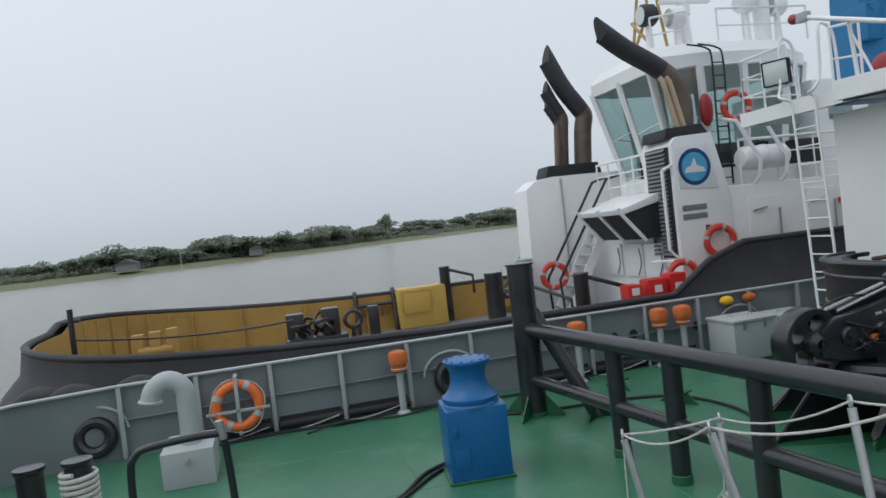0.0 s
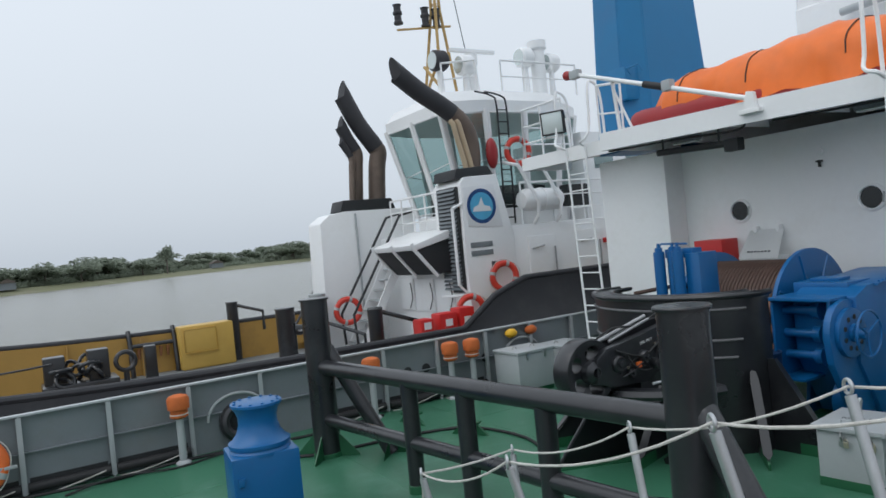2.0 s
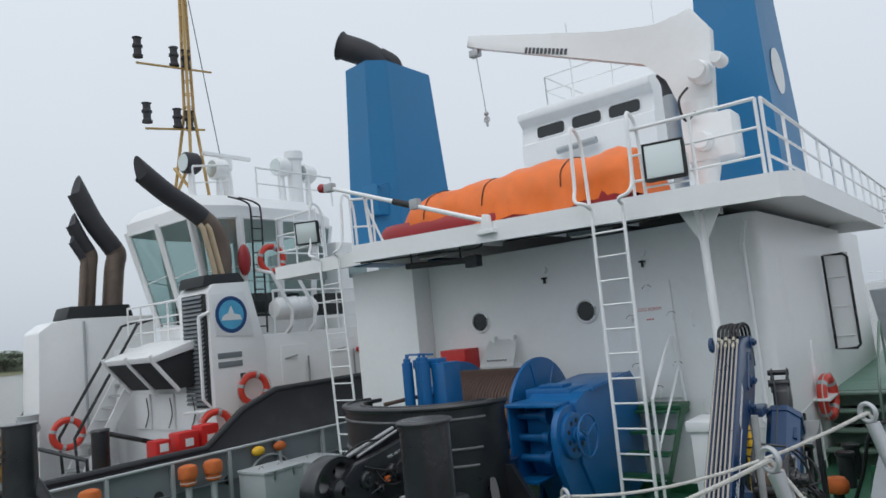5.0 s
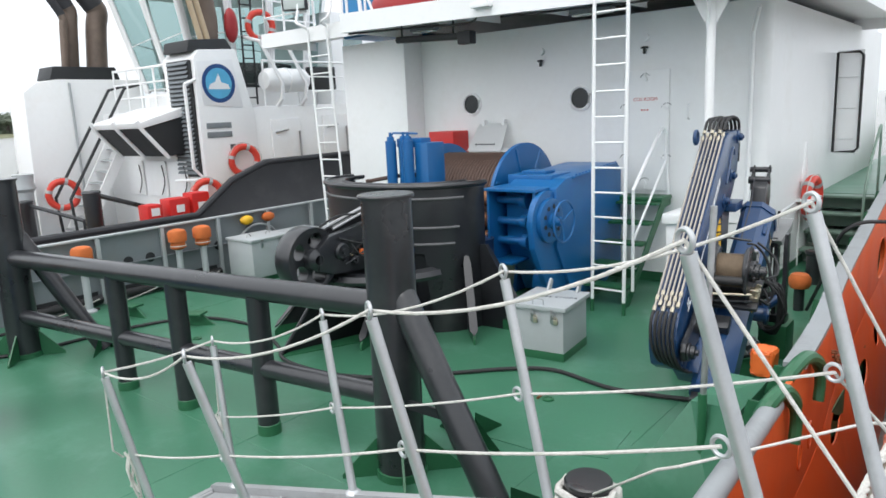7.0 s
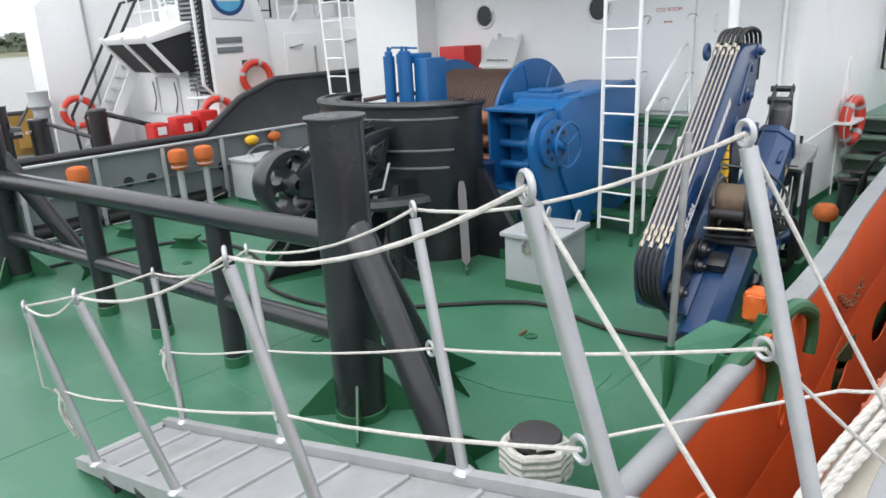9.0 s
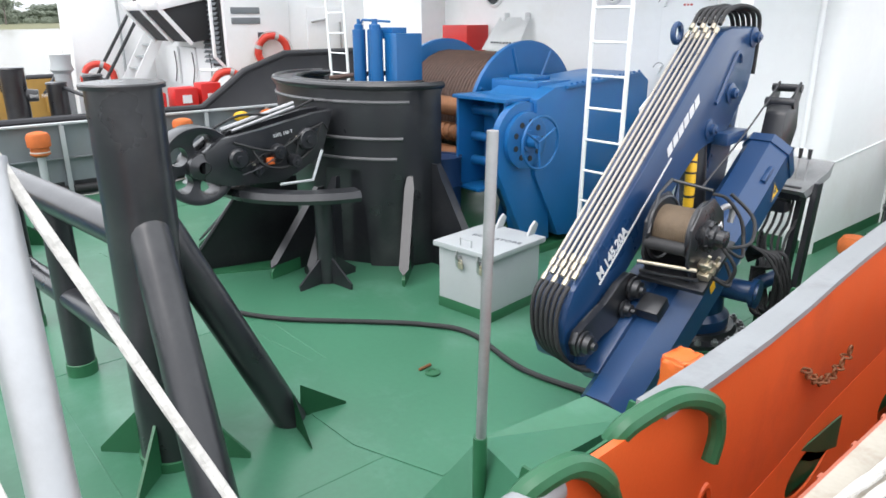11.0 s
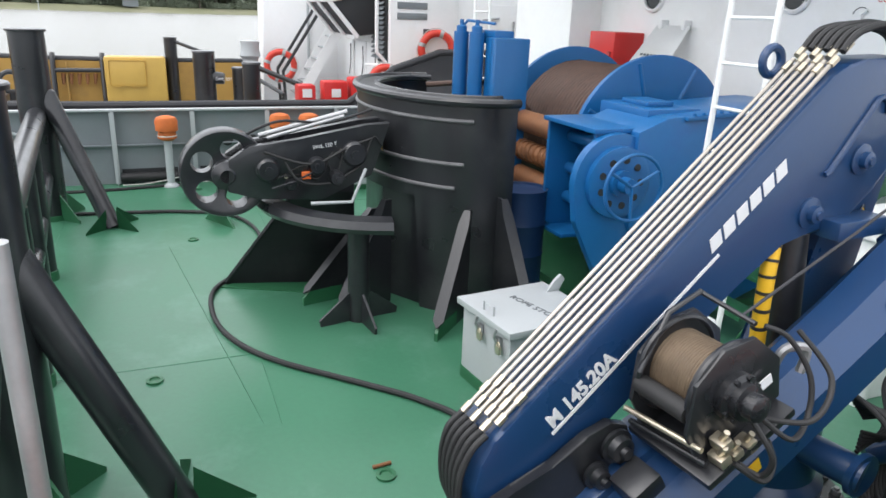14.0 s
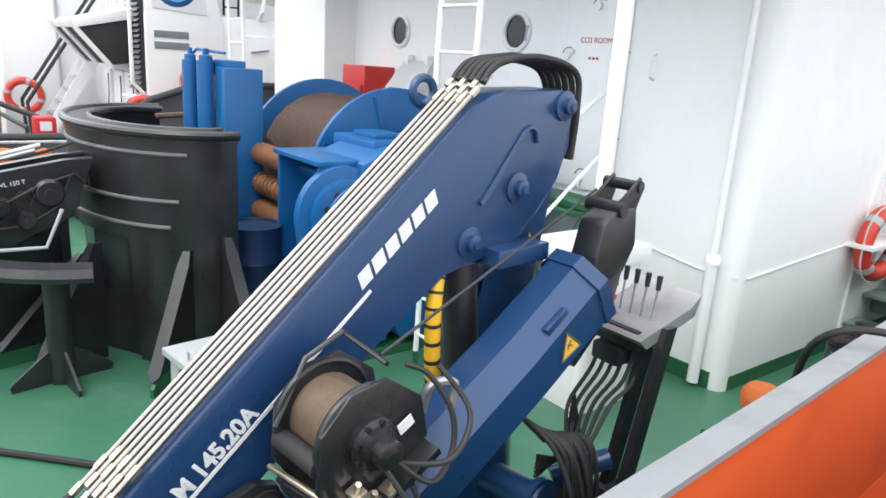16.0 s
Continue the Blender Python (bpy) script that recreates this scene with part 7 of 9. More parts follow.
def ladder(name, base, top, width_v, rungs, label, hoop=None):
    t = thing(name, base, label, "ladder", "white ladders to the boat deck")
    b, e, w = Vector(base), Vector(top), Vector(width_v) / 2
    for s in (-1, 1):
        bm = B()
        rod(bm, b + w * s, e + w * s, 0.022, seg=8)
        part("rail", bm, M_WHITE, t)
        bm = B()
        rod(bm, b + w * s + Vector((0, 0, 0.0)), b + w * s + (e - b).normalized() * 0.16, 0.0235, seg=8)
        part("green_foot", bm, M_DECKDARK, t)
    n = (e - b).length
    for k in range(rungs):
        p = b + (e - b).normalized() * (0.30 + 0.30 * k)
        if (p - b).length > n:
            break
        bm = B()
        rod(bm, p - w, p + w, 0.0125, seg=8)
        part("rung", bm, M_WHITE, t)
    if hoop:
        for s in (-1, 1):
            bm = B()
            q = e + w * s
            tube(bm, spline([q + Vector((0, -0.02, 0.0)), q + w.normalized() * s * 0.02 + Vector((0, -0.12, 0.05)), q + w.normalized() * s * 0.16 + Vector((0, -0.1, 0.12)), q + w.normalized() * s * 0.18 + Vector((0, -0.02, 0.35)), q + w.normalized() * s * 0.18 + Vector((0, 0.02, 1.0)), q + w.normalized() * s * 0.18 + Vector((0, 0.12, 1.1)), q + w.normalized() * s * 0.18 + Vector((0, 0.3, 0.9)), q + w.normalized() * s * 0.18 + Vector((0, 0.34, 0.1))], 5), 0.024, 10)
            part("grab_hoop", bm, M_WHITE, t)
    return t


ladder("ladder", (3.31, -1.80, 0.0), (3.33, -1.74, 3.92), (0.42, 0, 0), 12, "white steel ladder up to the boat deck", True)
ladder("ladder", (-2.36, -1.03, 0.0), (-2.5, -1.06, 4.08), (0.5, 0, 0), 12, "white steel ladder to the wing platform by the bulwark", True)
pc = thing("support_post", (4.2, -1.3, 0), "white round pillar holding up the boat deck", "pillar")
bm = B()
rod(bm, (4.32, -1.3, 0), (4.32, -1.3, 3.7), 0.05, seg=20)
part("pillar", bm, M_WHITE, pc)
for a in (0, 90, 180, 270):
    bm = B()
    sg = 1 if a < 180 else -1
    c0_ = 4.32 if a % 180 == 0 else -1.3
    o0_ = -1.3 if a % 180 == 0 else 4.32
    prism(bm, [(c0_ + sg * 0.05, 3.36), (c0_ + sg * 0.05, 3.74), (c0_ + sg * 0.26, 3.74)], "y" if a % 180 == 0 else "x", o0_ - 0.006, o0_ + 0.006)
    part("bracket", bm, M_WHITE, pc)
wbx = thing("white_locker", (4.0, -1.05, 0), "white painted steel locker with an overhanging lid", "locker")
bm = B()
box(bm, (3.82, -1.25, 0.0), (4.3, -0.75, 1.08), 0.012)
part("body", bm, M_WHITE, wbx)
bm = B()
box(bm, (3.78, -1.29, 1.08), (4.34, -0.71, 1.2), 0.012)
part("lid", bm, M_WHITE, wbx)
dp = thing("drain_pipe", (4.34, -0.02, 0), "white vertical drain pipe on the deckhouse wall", "pipe")
bm = B()
rod(bm, (4.42, -0.06, 0.04), (4.42, -0.06, 1.02), 0.045, seg=16)
tube(bm, [(4.42, -0.06, 1.0), (4.42, -0.06, 3.35), (4.55, -0.3, 3.62)], 0.028, 10)
lathe(bm, [(0.06, 1.0), (0.06, 1.05), (0.04, 1.08), (0.001, 1.08)], (4.42, -0.06, 0), seg=18)
part("pipe", bm, M_WHITE, dp)
tb = thing("wall_cable", (4.2, 0, 1.0), "thin white cable clipped along the deckhouse wall", "cable")
bm = B()
tube(bm, [(3.6, -0.012, 1.0), (4.3, -0.012, 0.92), (4.6, 0.02, 0.92)], 0.008, 6)
tube(bm, [(4.63, 0.1, 0.92), (4.63, 1.4, 1.0), (4.63, 2.4, 1.04)], 0.008, 6)
part("cable", bm, M_WHITE, tb)
for x, z in ((3.62, 2.4), (3.62, 1.2)):
    hn = thing("grab_handle", (x, -0.05, z), "white grab handle on the deckhouse wall", "handle", "grab handles on the wall")
    bm = B()
    tube(bm, [(x, -0.003, z - 0.1), (x, -0.06, z - 0.08), (x, -0.06, z + 0.08), (x, -0.003, z + 0.1)], 0.012, 8)
    part("bar", bm, M_WHITE, hn)
rbx = thing("red_fire_box", (-0.35, -0.25, 1.9), "red painted fire hose box on the deckhouse wall", "box")
bm = B()
box(bm, (-0.62, -0.42, 1.85), (-0.10, -0.003, 2.22), 0.015)
part("body", bm, M_RED, rbx)
bm = B()
box(bm, (-0.14, -0.445, 1.9), (-0.2, -0.423, 2.0), 0.004)
part("latch", bm, M_DRED, rbx)
lp = thing("white_vent_lid", (0.42, -0.2, 1.95), "white hinged vent cover leaning on the wall", "vent cover")
bm = B()
f0 = bm.faces.new([bm.verts.new(v) for v in ((0.12, -0.35, 1.9), (0.78, -0.35, 1.9), (0.74, -0.06, 2.32), (0.18, -0.06, 2.32))])
bmesh.ops.solidify(bm, geom=[f0], thickness=0.03)
part("lid", bm, M_WHITE, lp)
for x in (0.28, 0.66):
    bm = B()
    box(bm, (x - 0.03, -0.1, 2.28), (x + 0.03, -0.004, 2.38), 0.008)
    part("hinge", bm, M_WHITE, lp)
bm = B()
bars(bm, (0.25, -0.305, 2.0), (1, 0, 0), (0, 0.55, 0.83), 7, 0.4, 0.025)
part("lettering_bars", bm, M_DTEXT, lp)
bm = B()
box(bm, (0.15, -0.3, 1.2), (0.75, -0.004, 1.92), 0.01)
part("vent_body", bm, M_WHITE, lp)
# pipes, lamps and cables under the boat deck
up = thing("ceiling_pipe", (0.5, -1.2, 3.5), "dark steel pipe with a valve under the boat deck", "pipe")
bm = B()
rod(bm, (-0.5, -1.2, 3.66), (0.75, -1.2, 3.60), 0.05, seg=14)
for x in (-0.4, 0.6):
    rod(bm, (x, -1.2, 3.62), (x, -1.2, roof_z(x) - 0.05), 0.015, seg=8)
box(bm, (0.72, -1.28, 3.48), (0.95, -1.12, 3.66), 0.02)
part("pipe", bm, M_DARK, up)
for x0, x1, y in ((-0.45, 0.05, -0.9), (2.35, 2.95, -0.9)):
    cl = thing("deckhead_lamp", ((x0 + x1) / 2, y, 3.6), "long fluorescent deck lamp under the boat deck", "lamp", "lamps under the boat deck")
    bm = B()
    box(bm, (x0, y - 0.07, roof_z(x0) - 0.27), (x1, y + 0.07, roof_z(x0) - 0.18), 0.015)
    part("housing", bm, M_GREY, cl)
    bm = B()
    box(bm, (x0 + 0.03, y - 0.055, roof_z(x0) - 0.3), (x1 - 0.03, y + 0.055, roof_z(x0) - 0.272), 0.012)
    part("diffuser", bm, M_LENS, cl)
    bm = B()
    box(bm, ((x0 + x1) / 2 - 0.02, y - 0.02, roof_z(x0) - 0.18), ((x0 + x1) / 2 + 0.02, y + 0.02, roof_z(x0) - 0.055))
    part("stem", bm, M_GREY, cl)
uc = thing("roof_cable", (1.5, -1.55, 3.6), "black cable sagging along the boat deck edge", "cable")
bm = B()
tube(bm, spline([(-1.2, -1.55, roof_z(-1.2) - 0.27), (0.2, -1.5, roof_z(0.2) - 0.28), (1.1, -1.5, roof_z(1) - 0.3), (1.25, -1.5, roof_z(1) - 0.2)], 8), 0.015, 6)
tube(bm, spline([(1.5, -1.3, roof_z(1) - 0.25), (2.6, -1.4, roof_z(2) - 0.27), (3.7, -1.5, roof_z(4) - 0.26), (4.0, -1.5, roof_z(4) - 0.2)], 8), 0.015, 6)
part("cable", bm, M_RUB, uc)
for x, z in ((1.35, 3.25), (3.0, 3.3)):
    ho = thing("wall_lamp_bracket", (x, -0.05, z), "small dark valve under a pale round cap on the wall", "valve", "wall valves")
    bm = B()
    rod(bm, (x, -0.003, z + 0.12), (x, -0.07, z + 0.12), 0.06, seg=16)
    part("cap", bm, M_WHITE, ho)
    bm = B()
    box(bm, (x - 0.015, -0.06, z - 0.1), (x + 0.015, -0.02, z), 0.004)
    box(bm, (x - 0.05, -0.055, z - 0.03), (x + 0.05, -0.03, z - 0.005), 0.004)
    part("lever", bm, M_DARK, ho)
# walkway on the starboard side
d2 = thing("door_2", (4.55, 3.9, 0.5), "white side door standing open with a black rubber seal", "door")
bm = B()
box(bm, (4.66, 3.85, 1.55), (5.06, 3.9, 3.22), 0.02)
part("leaf", bm, M_WHITE, d2)
bm = B()
tube(bm, [(4.67, 3.84, 1.58), (4.98, 3.84, 1.58), (5.04, 3.84, 1.64), (5.04, 3.84, 3.13), (4.98, 3.84, 3.19), (4.67, 3.84, 3.19)], 0.022, 8, closed=True)
part("seal", bm, M_RUB, d2, "black rubber seal")
for z in (1.8, 2.3, 2.8):
    bm = B()
    rod(bm, (4.70, 3.83, z), (4.98, 3.83, z), 0.012, seg=8)
    part("stiffener", bm, M_WHITE, d2)
ss = thing("side_steps", (5.0, 2.6, 0), "green steel steps in the starboard walkway with white handrail", "stairs")
for i in range(4):
    bm = B()
    box(bm, (4.6, 2.0 + 0.3 * i, 0.24 * i + 0.2), (5.45, 2.28 + 0.3 * i, 0.24 * i + 0.235), 0.004)
    part("tread", bm, M_STAIR, ss)
    bm = B()
    box(bm, (4.6, 2.26 + 0.3 * i, 0.24 * i), (5.45, 2.28 + 0.3 * i, 0.24 * i + 0.2))
    part("riser", bm, M_STAIR, ss)
bm = B()
box(bm, (4.53, 3.2, 0.9), (5.5, 11.0, 0.96))
for x_ in (4.6, 5.47):
    prism(bm, [(1.95, 0.0), (2.2, 0.0), (3.2, 0.86), (3.2, 0.98)], "x", x_ - 0.01, x_ + 0.01)
part("upper_walkway", bm, M_DECK, ss, "green upper walkway")
bm = B()
tube(bm, spline([(4.62, 1.9, 0.0), (4.62, 1.95, 1.0), (4.62, 2.1, 1.75), (4.62, 2.2, 1.7), (4.62, 2.35, 0.6)], 6), 0.022, 10)
part("handrail", bm, M_WHITE, ss)
bm = B()
tube(bm, spline([(5.44, 2.0, 0.25), (5.44, 2.1, 1.2), (5.44, 3.0, 1.95), (5.44, 3.2, 1.9), (5.44, 3.25, 0.96)], 6), 0.02, 8)
part("handrail", bm, M_STAIR, ss)
tbo = thing("twin_bollard", (5.07, 1.1, 0), "black twin mooring bollards on the side deck", "bollard")
for y_ in (0.86, 1.38):
    bm = B()
    lathe(bm, [(0.1, 0.0), (0.1, 0.4), (0.12, 0.42), (0.12, 0.46), (0.001, 0.465)], (5.07, y_, 0), seg=22)
    part("post", bm, M_BLACK, tbo)
lb2 = lifebuoy((4.76, 2.05, 1.02), (1, -0.1, 0), "red-orange lifebuoy in a white bracket on the deckhouse side", 0.28, 0.0, "", M_BUOY)
bm = B()
box(bm, (4.61, 1.68, 1.0), (4.85, 2.42, 1.04), 0.006)
part("bracket", bm, M_WHITE, lb2)

# ---------------------------------------------------------------- boat deck: funnel, rescue boat, davit, rails
RZ = 3.97


def railing(pts, h, label, posts=True, mids=(0.5,), r=0.02, name="railing"):
    t = thing(name, pts[0], label, "railing", "white railings of the boat deck")
    bm = B()
    tube(bm, [Vector(p) + Vector((0, 0, h)) for p in pts], r * 1.15, 10)
    part("top_rail", bm, M_WHITE, t)
    for m_ in mids:
        bm = B()
        tube(bm, [Vector(p) + Vector((0, 0, h * m_)) for p in pts], r * 0.85, 8)
        part("mid_rail", bm, M_WHITE, t)
    for p in pts:
        bm = B()
        rod(bm, p, Vector(p) + Vector((0, 0, h)), r, seg=10)
        part("post", bm, M_WHITE, t)
    return t


railing([(3.62, -1.5, 3.87), (4.4, -1.5, 3.86), (5.15, -1.5, 3.86)], 0.98, "white tubular railing along the boat deck edge", mids=(0.33, 0.66))
railing([(5.2, -1.45 + 1.05 * i, 3.86) for i in range(12)], 0.98, "white tubular railing along the starboard side of the boat deck", mids=(0.33, 0.66))
bm = B()
railing([(-4.05, -0.95, 4.07), (-3.5, -0.95, 4.07), (-2.9, -0.95, 4.07)], 1.0, "white tubular railing of the wing platform", mids=(0.33, 0.66))
railing([(-1.95, -0.95, 4.07), (-1.4, -0.95, 4.0)], 1.0, "white tubular railing of the wing platform", mids=(0.5,))
railing([(-4.05, -0.95, 4.07), (-4.05, 0.25, 4.07)], 1.0, "white tubular railing of the wing platform", mids=(0.33, 0.66))
fn = thing("funnel", (-1.6, 1.5, 4.0), "tall blue funnel casing tapering upward with a black exhaust", "funnel")
bm = B()
lo = [(-2.9, 0.1), (-2.1, 0.0), (-1.75, 0.4), (-1.75, 2.2), (-2.9, 2.2)]
hi = [(-2.78, 0.25), (-2.12, 0.18), (-1.85, 0.5), (-1.85, 1.9), (-2.78, 1.9)]
va = [bm.verts.new((x, y, 3.98)) for x, y in lo]
vb = [bm.verts.new((x, y, 8.1)) for x, y in hi]
for i in range(5):
    bm.faces.new((va[i], va[(i + 1) % 5], vb[(i + 1) % 5], vb[i]))
bm.faces.new(va)
bm.faces.new(vb)
bmesh.ops.bevel(bm, geom=list(bm.edges), offset=0.02, segments=2, affect='EDGES')
cas = part("casing", bm, M_FUNBLUE, fn)
bm = B()
tube(bm, spline([(-2.3, 0.9, 7.95), (-2.32, 0.85, 8.2), (-2.5, 0.65, 8.45), (-2.95, 0.35, 8.72)], 6), [0.27] * 18 + [0.31], 20)
ex = part("exhaust_pipe", bm, M_SOOT, fn, "black exhaust pipe")
bm = B()
tube(bm, spline([(-2.0, 1.0, 7.95), (-2.02, 0.95, 8.2), (-2.25, 0.8, 8.42)], 6), 0.14, 16)
part("exhaust_pipe", bm, M_SOOT, fn, "black exhaust pipe")
bm = B()
box(bm, (-2.3, -0.05, 4.9), (-1.9, 0.3, 5.5), 0.02)
part("vent_box", bm, M_FUNBLUE, fn)
bm = B()
tube(bm, [(-1.9, 0.09, 5.35), (-1.9, 0.0, 5.45), (-1.6, -0.02, 5.46), (-1.6, 0.07, 5.35)], 0.015, 8)
part("grab_rail", bm, M_FUNBLUE, fn)
fn.location.x -= 0.18
tk = thing("vent_drum", (-0.3, 1.4, 4.0), "blue cylindrical ventilator with a T-shaped handle", "ventilator")
bm = B()
lathe(bm, [(0.5, 4.0), (0.5, 5.1), (0.46, 5.12), (0.001, 5.12)], (0.2, 1.8, 0), seg=34)
part("body", bm, M_FUNBLUE, tk)
bm = B()
rod(bm, (0.1, 1.6, 5.1), (0.1, 1.6, 5.42), 0.02, seg=8)
lathe(bm, [(0.12, 5.40), (0.12, 5.43), (0.001, 5.44)], (0.1, 1.6, 0), seg=16)
part("hand_wheel", bm, M_DARK, tk)
# rescue boat under its tarpaulin
rs = thing("rescue_boat", (1.2, -0.5, 3.98), "inflatable rescue boat under a loose orange tarpaulin", "boat")
for y in (-1.0, -0.05):
    bm = B()
    tube(bm, spline([(-1.15, -0.55, 4.28), (-0.9, y, 4.22), (0.2, y - (0.1 if y < -0.5 else -0.1), 4.18), (1.8, y, 4.18), (3.3, y, 4.18)], 8), 0.2, 16)
    part("tube", bm, M_DRED, rs, "dark red inflatable tube")
bm = B()
NX, NYC = 90, 24
random.seed(31)
tops = [(-0.75, 4.5), (-0.5, 4.76), (-0.1, 4.86), (0.6, 4.86), (1.4, 4.88), (2.1, 4.92), (2.35, 4.88), (2.7, 4.82), (3.1, 4.86), (3.4, 4.78), (3.5, 4.5)]
grid = []
for i in range(NX + 1):
    x = -0.78 + 4.28 * i / NX
    top = np.interp(x, [p[0] for p in tops], [p[1] for p in tops])
    row = []
    for j in range(NYC + 1):
        a = math.pi * j / NYC
        y = -0.52 - 0.72 * math.cos(a) * (0.6 + 0.4 * min(1, (x + 0.8) * 2))
        z = 4.16 + (top - 4.16) * math.sin(a) ** 0.62
        crease = 0.06 * noise.noise(Vector((x * 2.2, y * 3.0, z * 2.0))) + 0.06 * (0.3 - abs(noise.noise(Vector((x * 3.1 + z * 2.0, y * 2.0, 7.0))))) + 0.035 * noise.noise(Vector((x * 7, y * 7, z * 5)))
        if j in (0, NYC):
            z += 0.09 * noise.noise(Vector((x * 2.4, y, 3.3))) - 0.05
        row.append(bm.verts.new((x, y + crease, z + crease)))
    grid.append(row)
for a, b in zip(grid, grid[1:]):
    for k in range(NYC):
        bm.faces.new((a[k], a[k + 1], b[k + 1], b[k]))
bm.faces.new(grid[0])
bm.faces.new(grid[-1])
lash_pts = [[(v.co.x, v.co.y - 0.006, v.co.z + 0.01) for v in grid[i][1:15]] for i in (16, 40, 68)]
part("tarpaulin", bm, M_TARP, rs, "creased orange tarpaulin")
for lp_ in lash_pts:
    bm = B()
    tube(bm, lp_, 0.008, 6)
    part("lashing", bm, M_RUB, rs)
bm = B()
box(bm, (-0.4, -0.9, 3.95), (-0.2, -0.1, 4.08), 0.01)
part("cradle", bm, M_WHITE, rs)
bm = B()
box(bm, (2.4, -0.9, 3.92), (2.6, -0.1, 4.08), 0.01)
part("cradle", bm, M_WHITE, rs)
# hinged gangway boom lying along the edge
pb = thing("signal_boom", (-0.2, -1.65, 4.0), "white lamp boom with red end cap along the boat deck", "boom")
bm = B()
rod(bm, (-1.6, -1.66, 5.14), (1.45, -1.66, 4.06), 0.035, seg=14)
part("pole", bm, M_WHITE, pb)
bm = B()
rod(bm, (-0.25, -1.66, 4.66), (0.12, -1.66, 4.53), 0.052, seg=14)
part("black_sleeve", bm, M_RUB, pb, "black sleeve")
bm = B()
rod(bm, (-1.9, -1.66, 5.2), (-1.78, -1.66, 5.18), 0.075, seg=16)
ball(bm, (-1.88, -1.66, 5.2), 0.08, seg=14)
part("end_cap", bm, M_DRED, pb, "dark red end cap")
bm = B()
box(bm, (-1.78, -1.72, 5.1), (-1.58, -1.60, 5.24), 0.015)
part("lamp_body", bm, M_LGREY, pb)
bm = B()
box(bm, (0.1, -1.72, 4.46), (0.26, -1.6, 4.62), 0.02)
part("joint", bm, M_LGREY, pb)
bm = B()
prism(bm, [(1.35, 3.9), (1.55, 3.9), (1.52, 4.14), (1.42, 4.16)], "y", -1.7, -1.63, 0.01)
box(bm, (1.3, -1.72, 3.87), (1.6, -1.55, 3.93), 0.01)
part("foot", bm, M_WHITE, pb)
bm = B()
tube(bm, [(-0.95, -1.5, 4.0), (-0.98, -1.55, 4.85), (-0.92, -1.62, 4.9)], 0.03, 10)
tube(bm, [(-0.7, -1.45, 4.0), (-0.95, -1.55, 4.7)], 0.02, 8)
part("prop", bm, M_WHITE, pb)


def floodlight(c, normal, size, label, parent_mat=M_RUB):
    t = thing("floodlight", c, label, "floodlight", "square floodlights")
    n_ = Vector(normal).normalized()
    m_ = n_.to_track_quat('Z', 'Y').to_matrix().to_4x4()
    m_.translation = c
    s = size / 2
    bm = B()
    box(bm, (-s, -s * 0.95, -0.12), (s, s * 0.95, 0.0), 0.04, m_)
    part("housing", bm, M_RUB, t)
    bm = B()
    box(bm, (-s * 0.86, -s * 0.82, 0.001), (s * 0.86, s * 0.82, 0.012), 0.01, m_)
    part("lens", bm, M_LENS, t)
    bm = B()
    tube(bm, [m_ @ Vector(p) for p in ((-s * 0.93, -s * 0.88, 0.01), (s * 0.93, -s * 0.88, 0.01), (s * 0.93, s * 0.88, 0.01), (-s * 0.93, s * 0.88, 0.01))], 0.018, 8, closed=True)
    part("rim", bm, M_RUB, t)
    bm = B()
    tube(bm, [m_ @ Vector(p) for p in ((-s * 1.05, 0.05, -0.06), (-s * 1.05, -s * 1.15, -0.08), (s * 1.05, -s * 1.15, -0.08), (s * 1.05, 0.05, -0.06))], 0.015, 8)
    part("yoke", bm, M_WHITE, t)
    return t


floodlight((4.08, -1.62, 4.36), (0.2, -1, 0.08), 0.50, "square floodlight with a black frame on the boat deck rail")
floodlight((-2.98, -1.12, 4.62), (0.5, -1, -0.1), 0.46, "square floodlight with a black frame on the wing platform")
dv = thing("davit", (3.9, 0.4, 3.9), "white slewing davit with a long arm, hook and motor", "davit")
bm = B()
lathe(bm, [(0.36, 3.88), (0.36, 3.95), (0.16, 4.0), (0.15, 4.3), (0.2, 4.5), (0.2, 5.2), (0.24, 5.5)], (3.95, 0.45, 0), seg=28)
part("column", bm, M_WHITE, dv)
bm = B()
lathe(bm, [(0.3, 3.9), (0.38, 3.9), (0.38, 3.96), (0.3, 3.97)], (3.95, 0.45, 0), seg=28)
part("base_ring", bm, M_RUB, dv)
bm = B()
prism(bm, [(0.06, 7.62), (0.12, 7.84), (2.74, 6.99), (3.5, 6.80), (4.05, 6.9), (4.3, 6.5), (4.2, 5.3), (3.75, 5.3), (3.6, 5.95), (3.28, 6.31), (0.3, 7.53)], "y", 0.36, 0.54, 0.03)
arm = part("arm", bm, M_WHITE, dv)
bm = B()
bars(bm, (1.25, 0.352, 7.17), (1, 0, -0.36), (0.3, 0, 1), 11, 0.85, 0.10)
part("lettering", bm, M_DTEXT, arm, "grey block lettering")
bm = B()
box(bm, (0.08, 0.38, 7.42), (0.28, 0.52, 7.55), 0.02)
rod(bm, (0.2, 0.45, 7.42), (0.28, 0.45, 6.35), 0.009, seg=8)
part("hoist_wire", bm, M_STEEL, dv)
bm = B()
ball(bm, (0.28, 0.45, 6.33), 0.045, seg=12)
rod(bm, (0.28, 0.45, 6.28), (0.28, 0.45, 6.1), 0.022, seg=10)
ring(bm, (0.28, 0.45, 6.22), 0.05, 0.014, (0, 1, 0), 16, 6)
part("hook", bm, M_STEEL, dv)
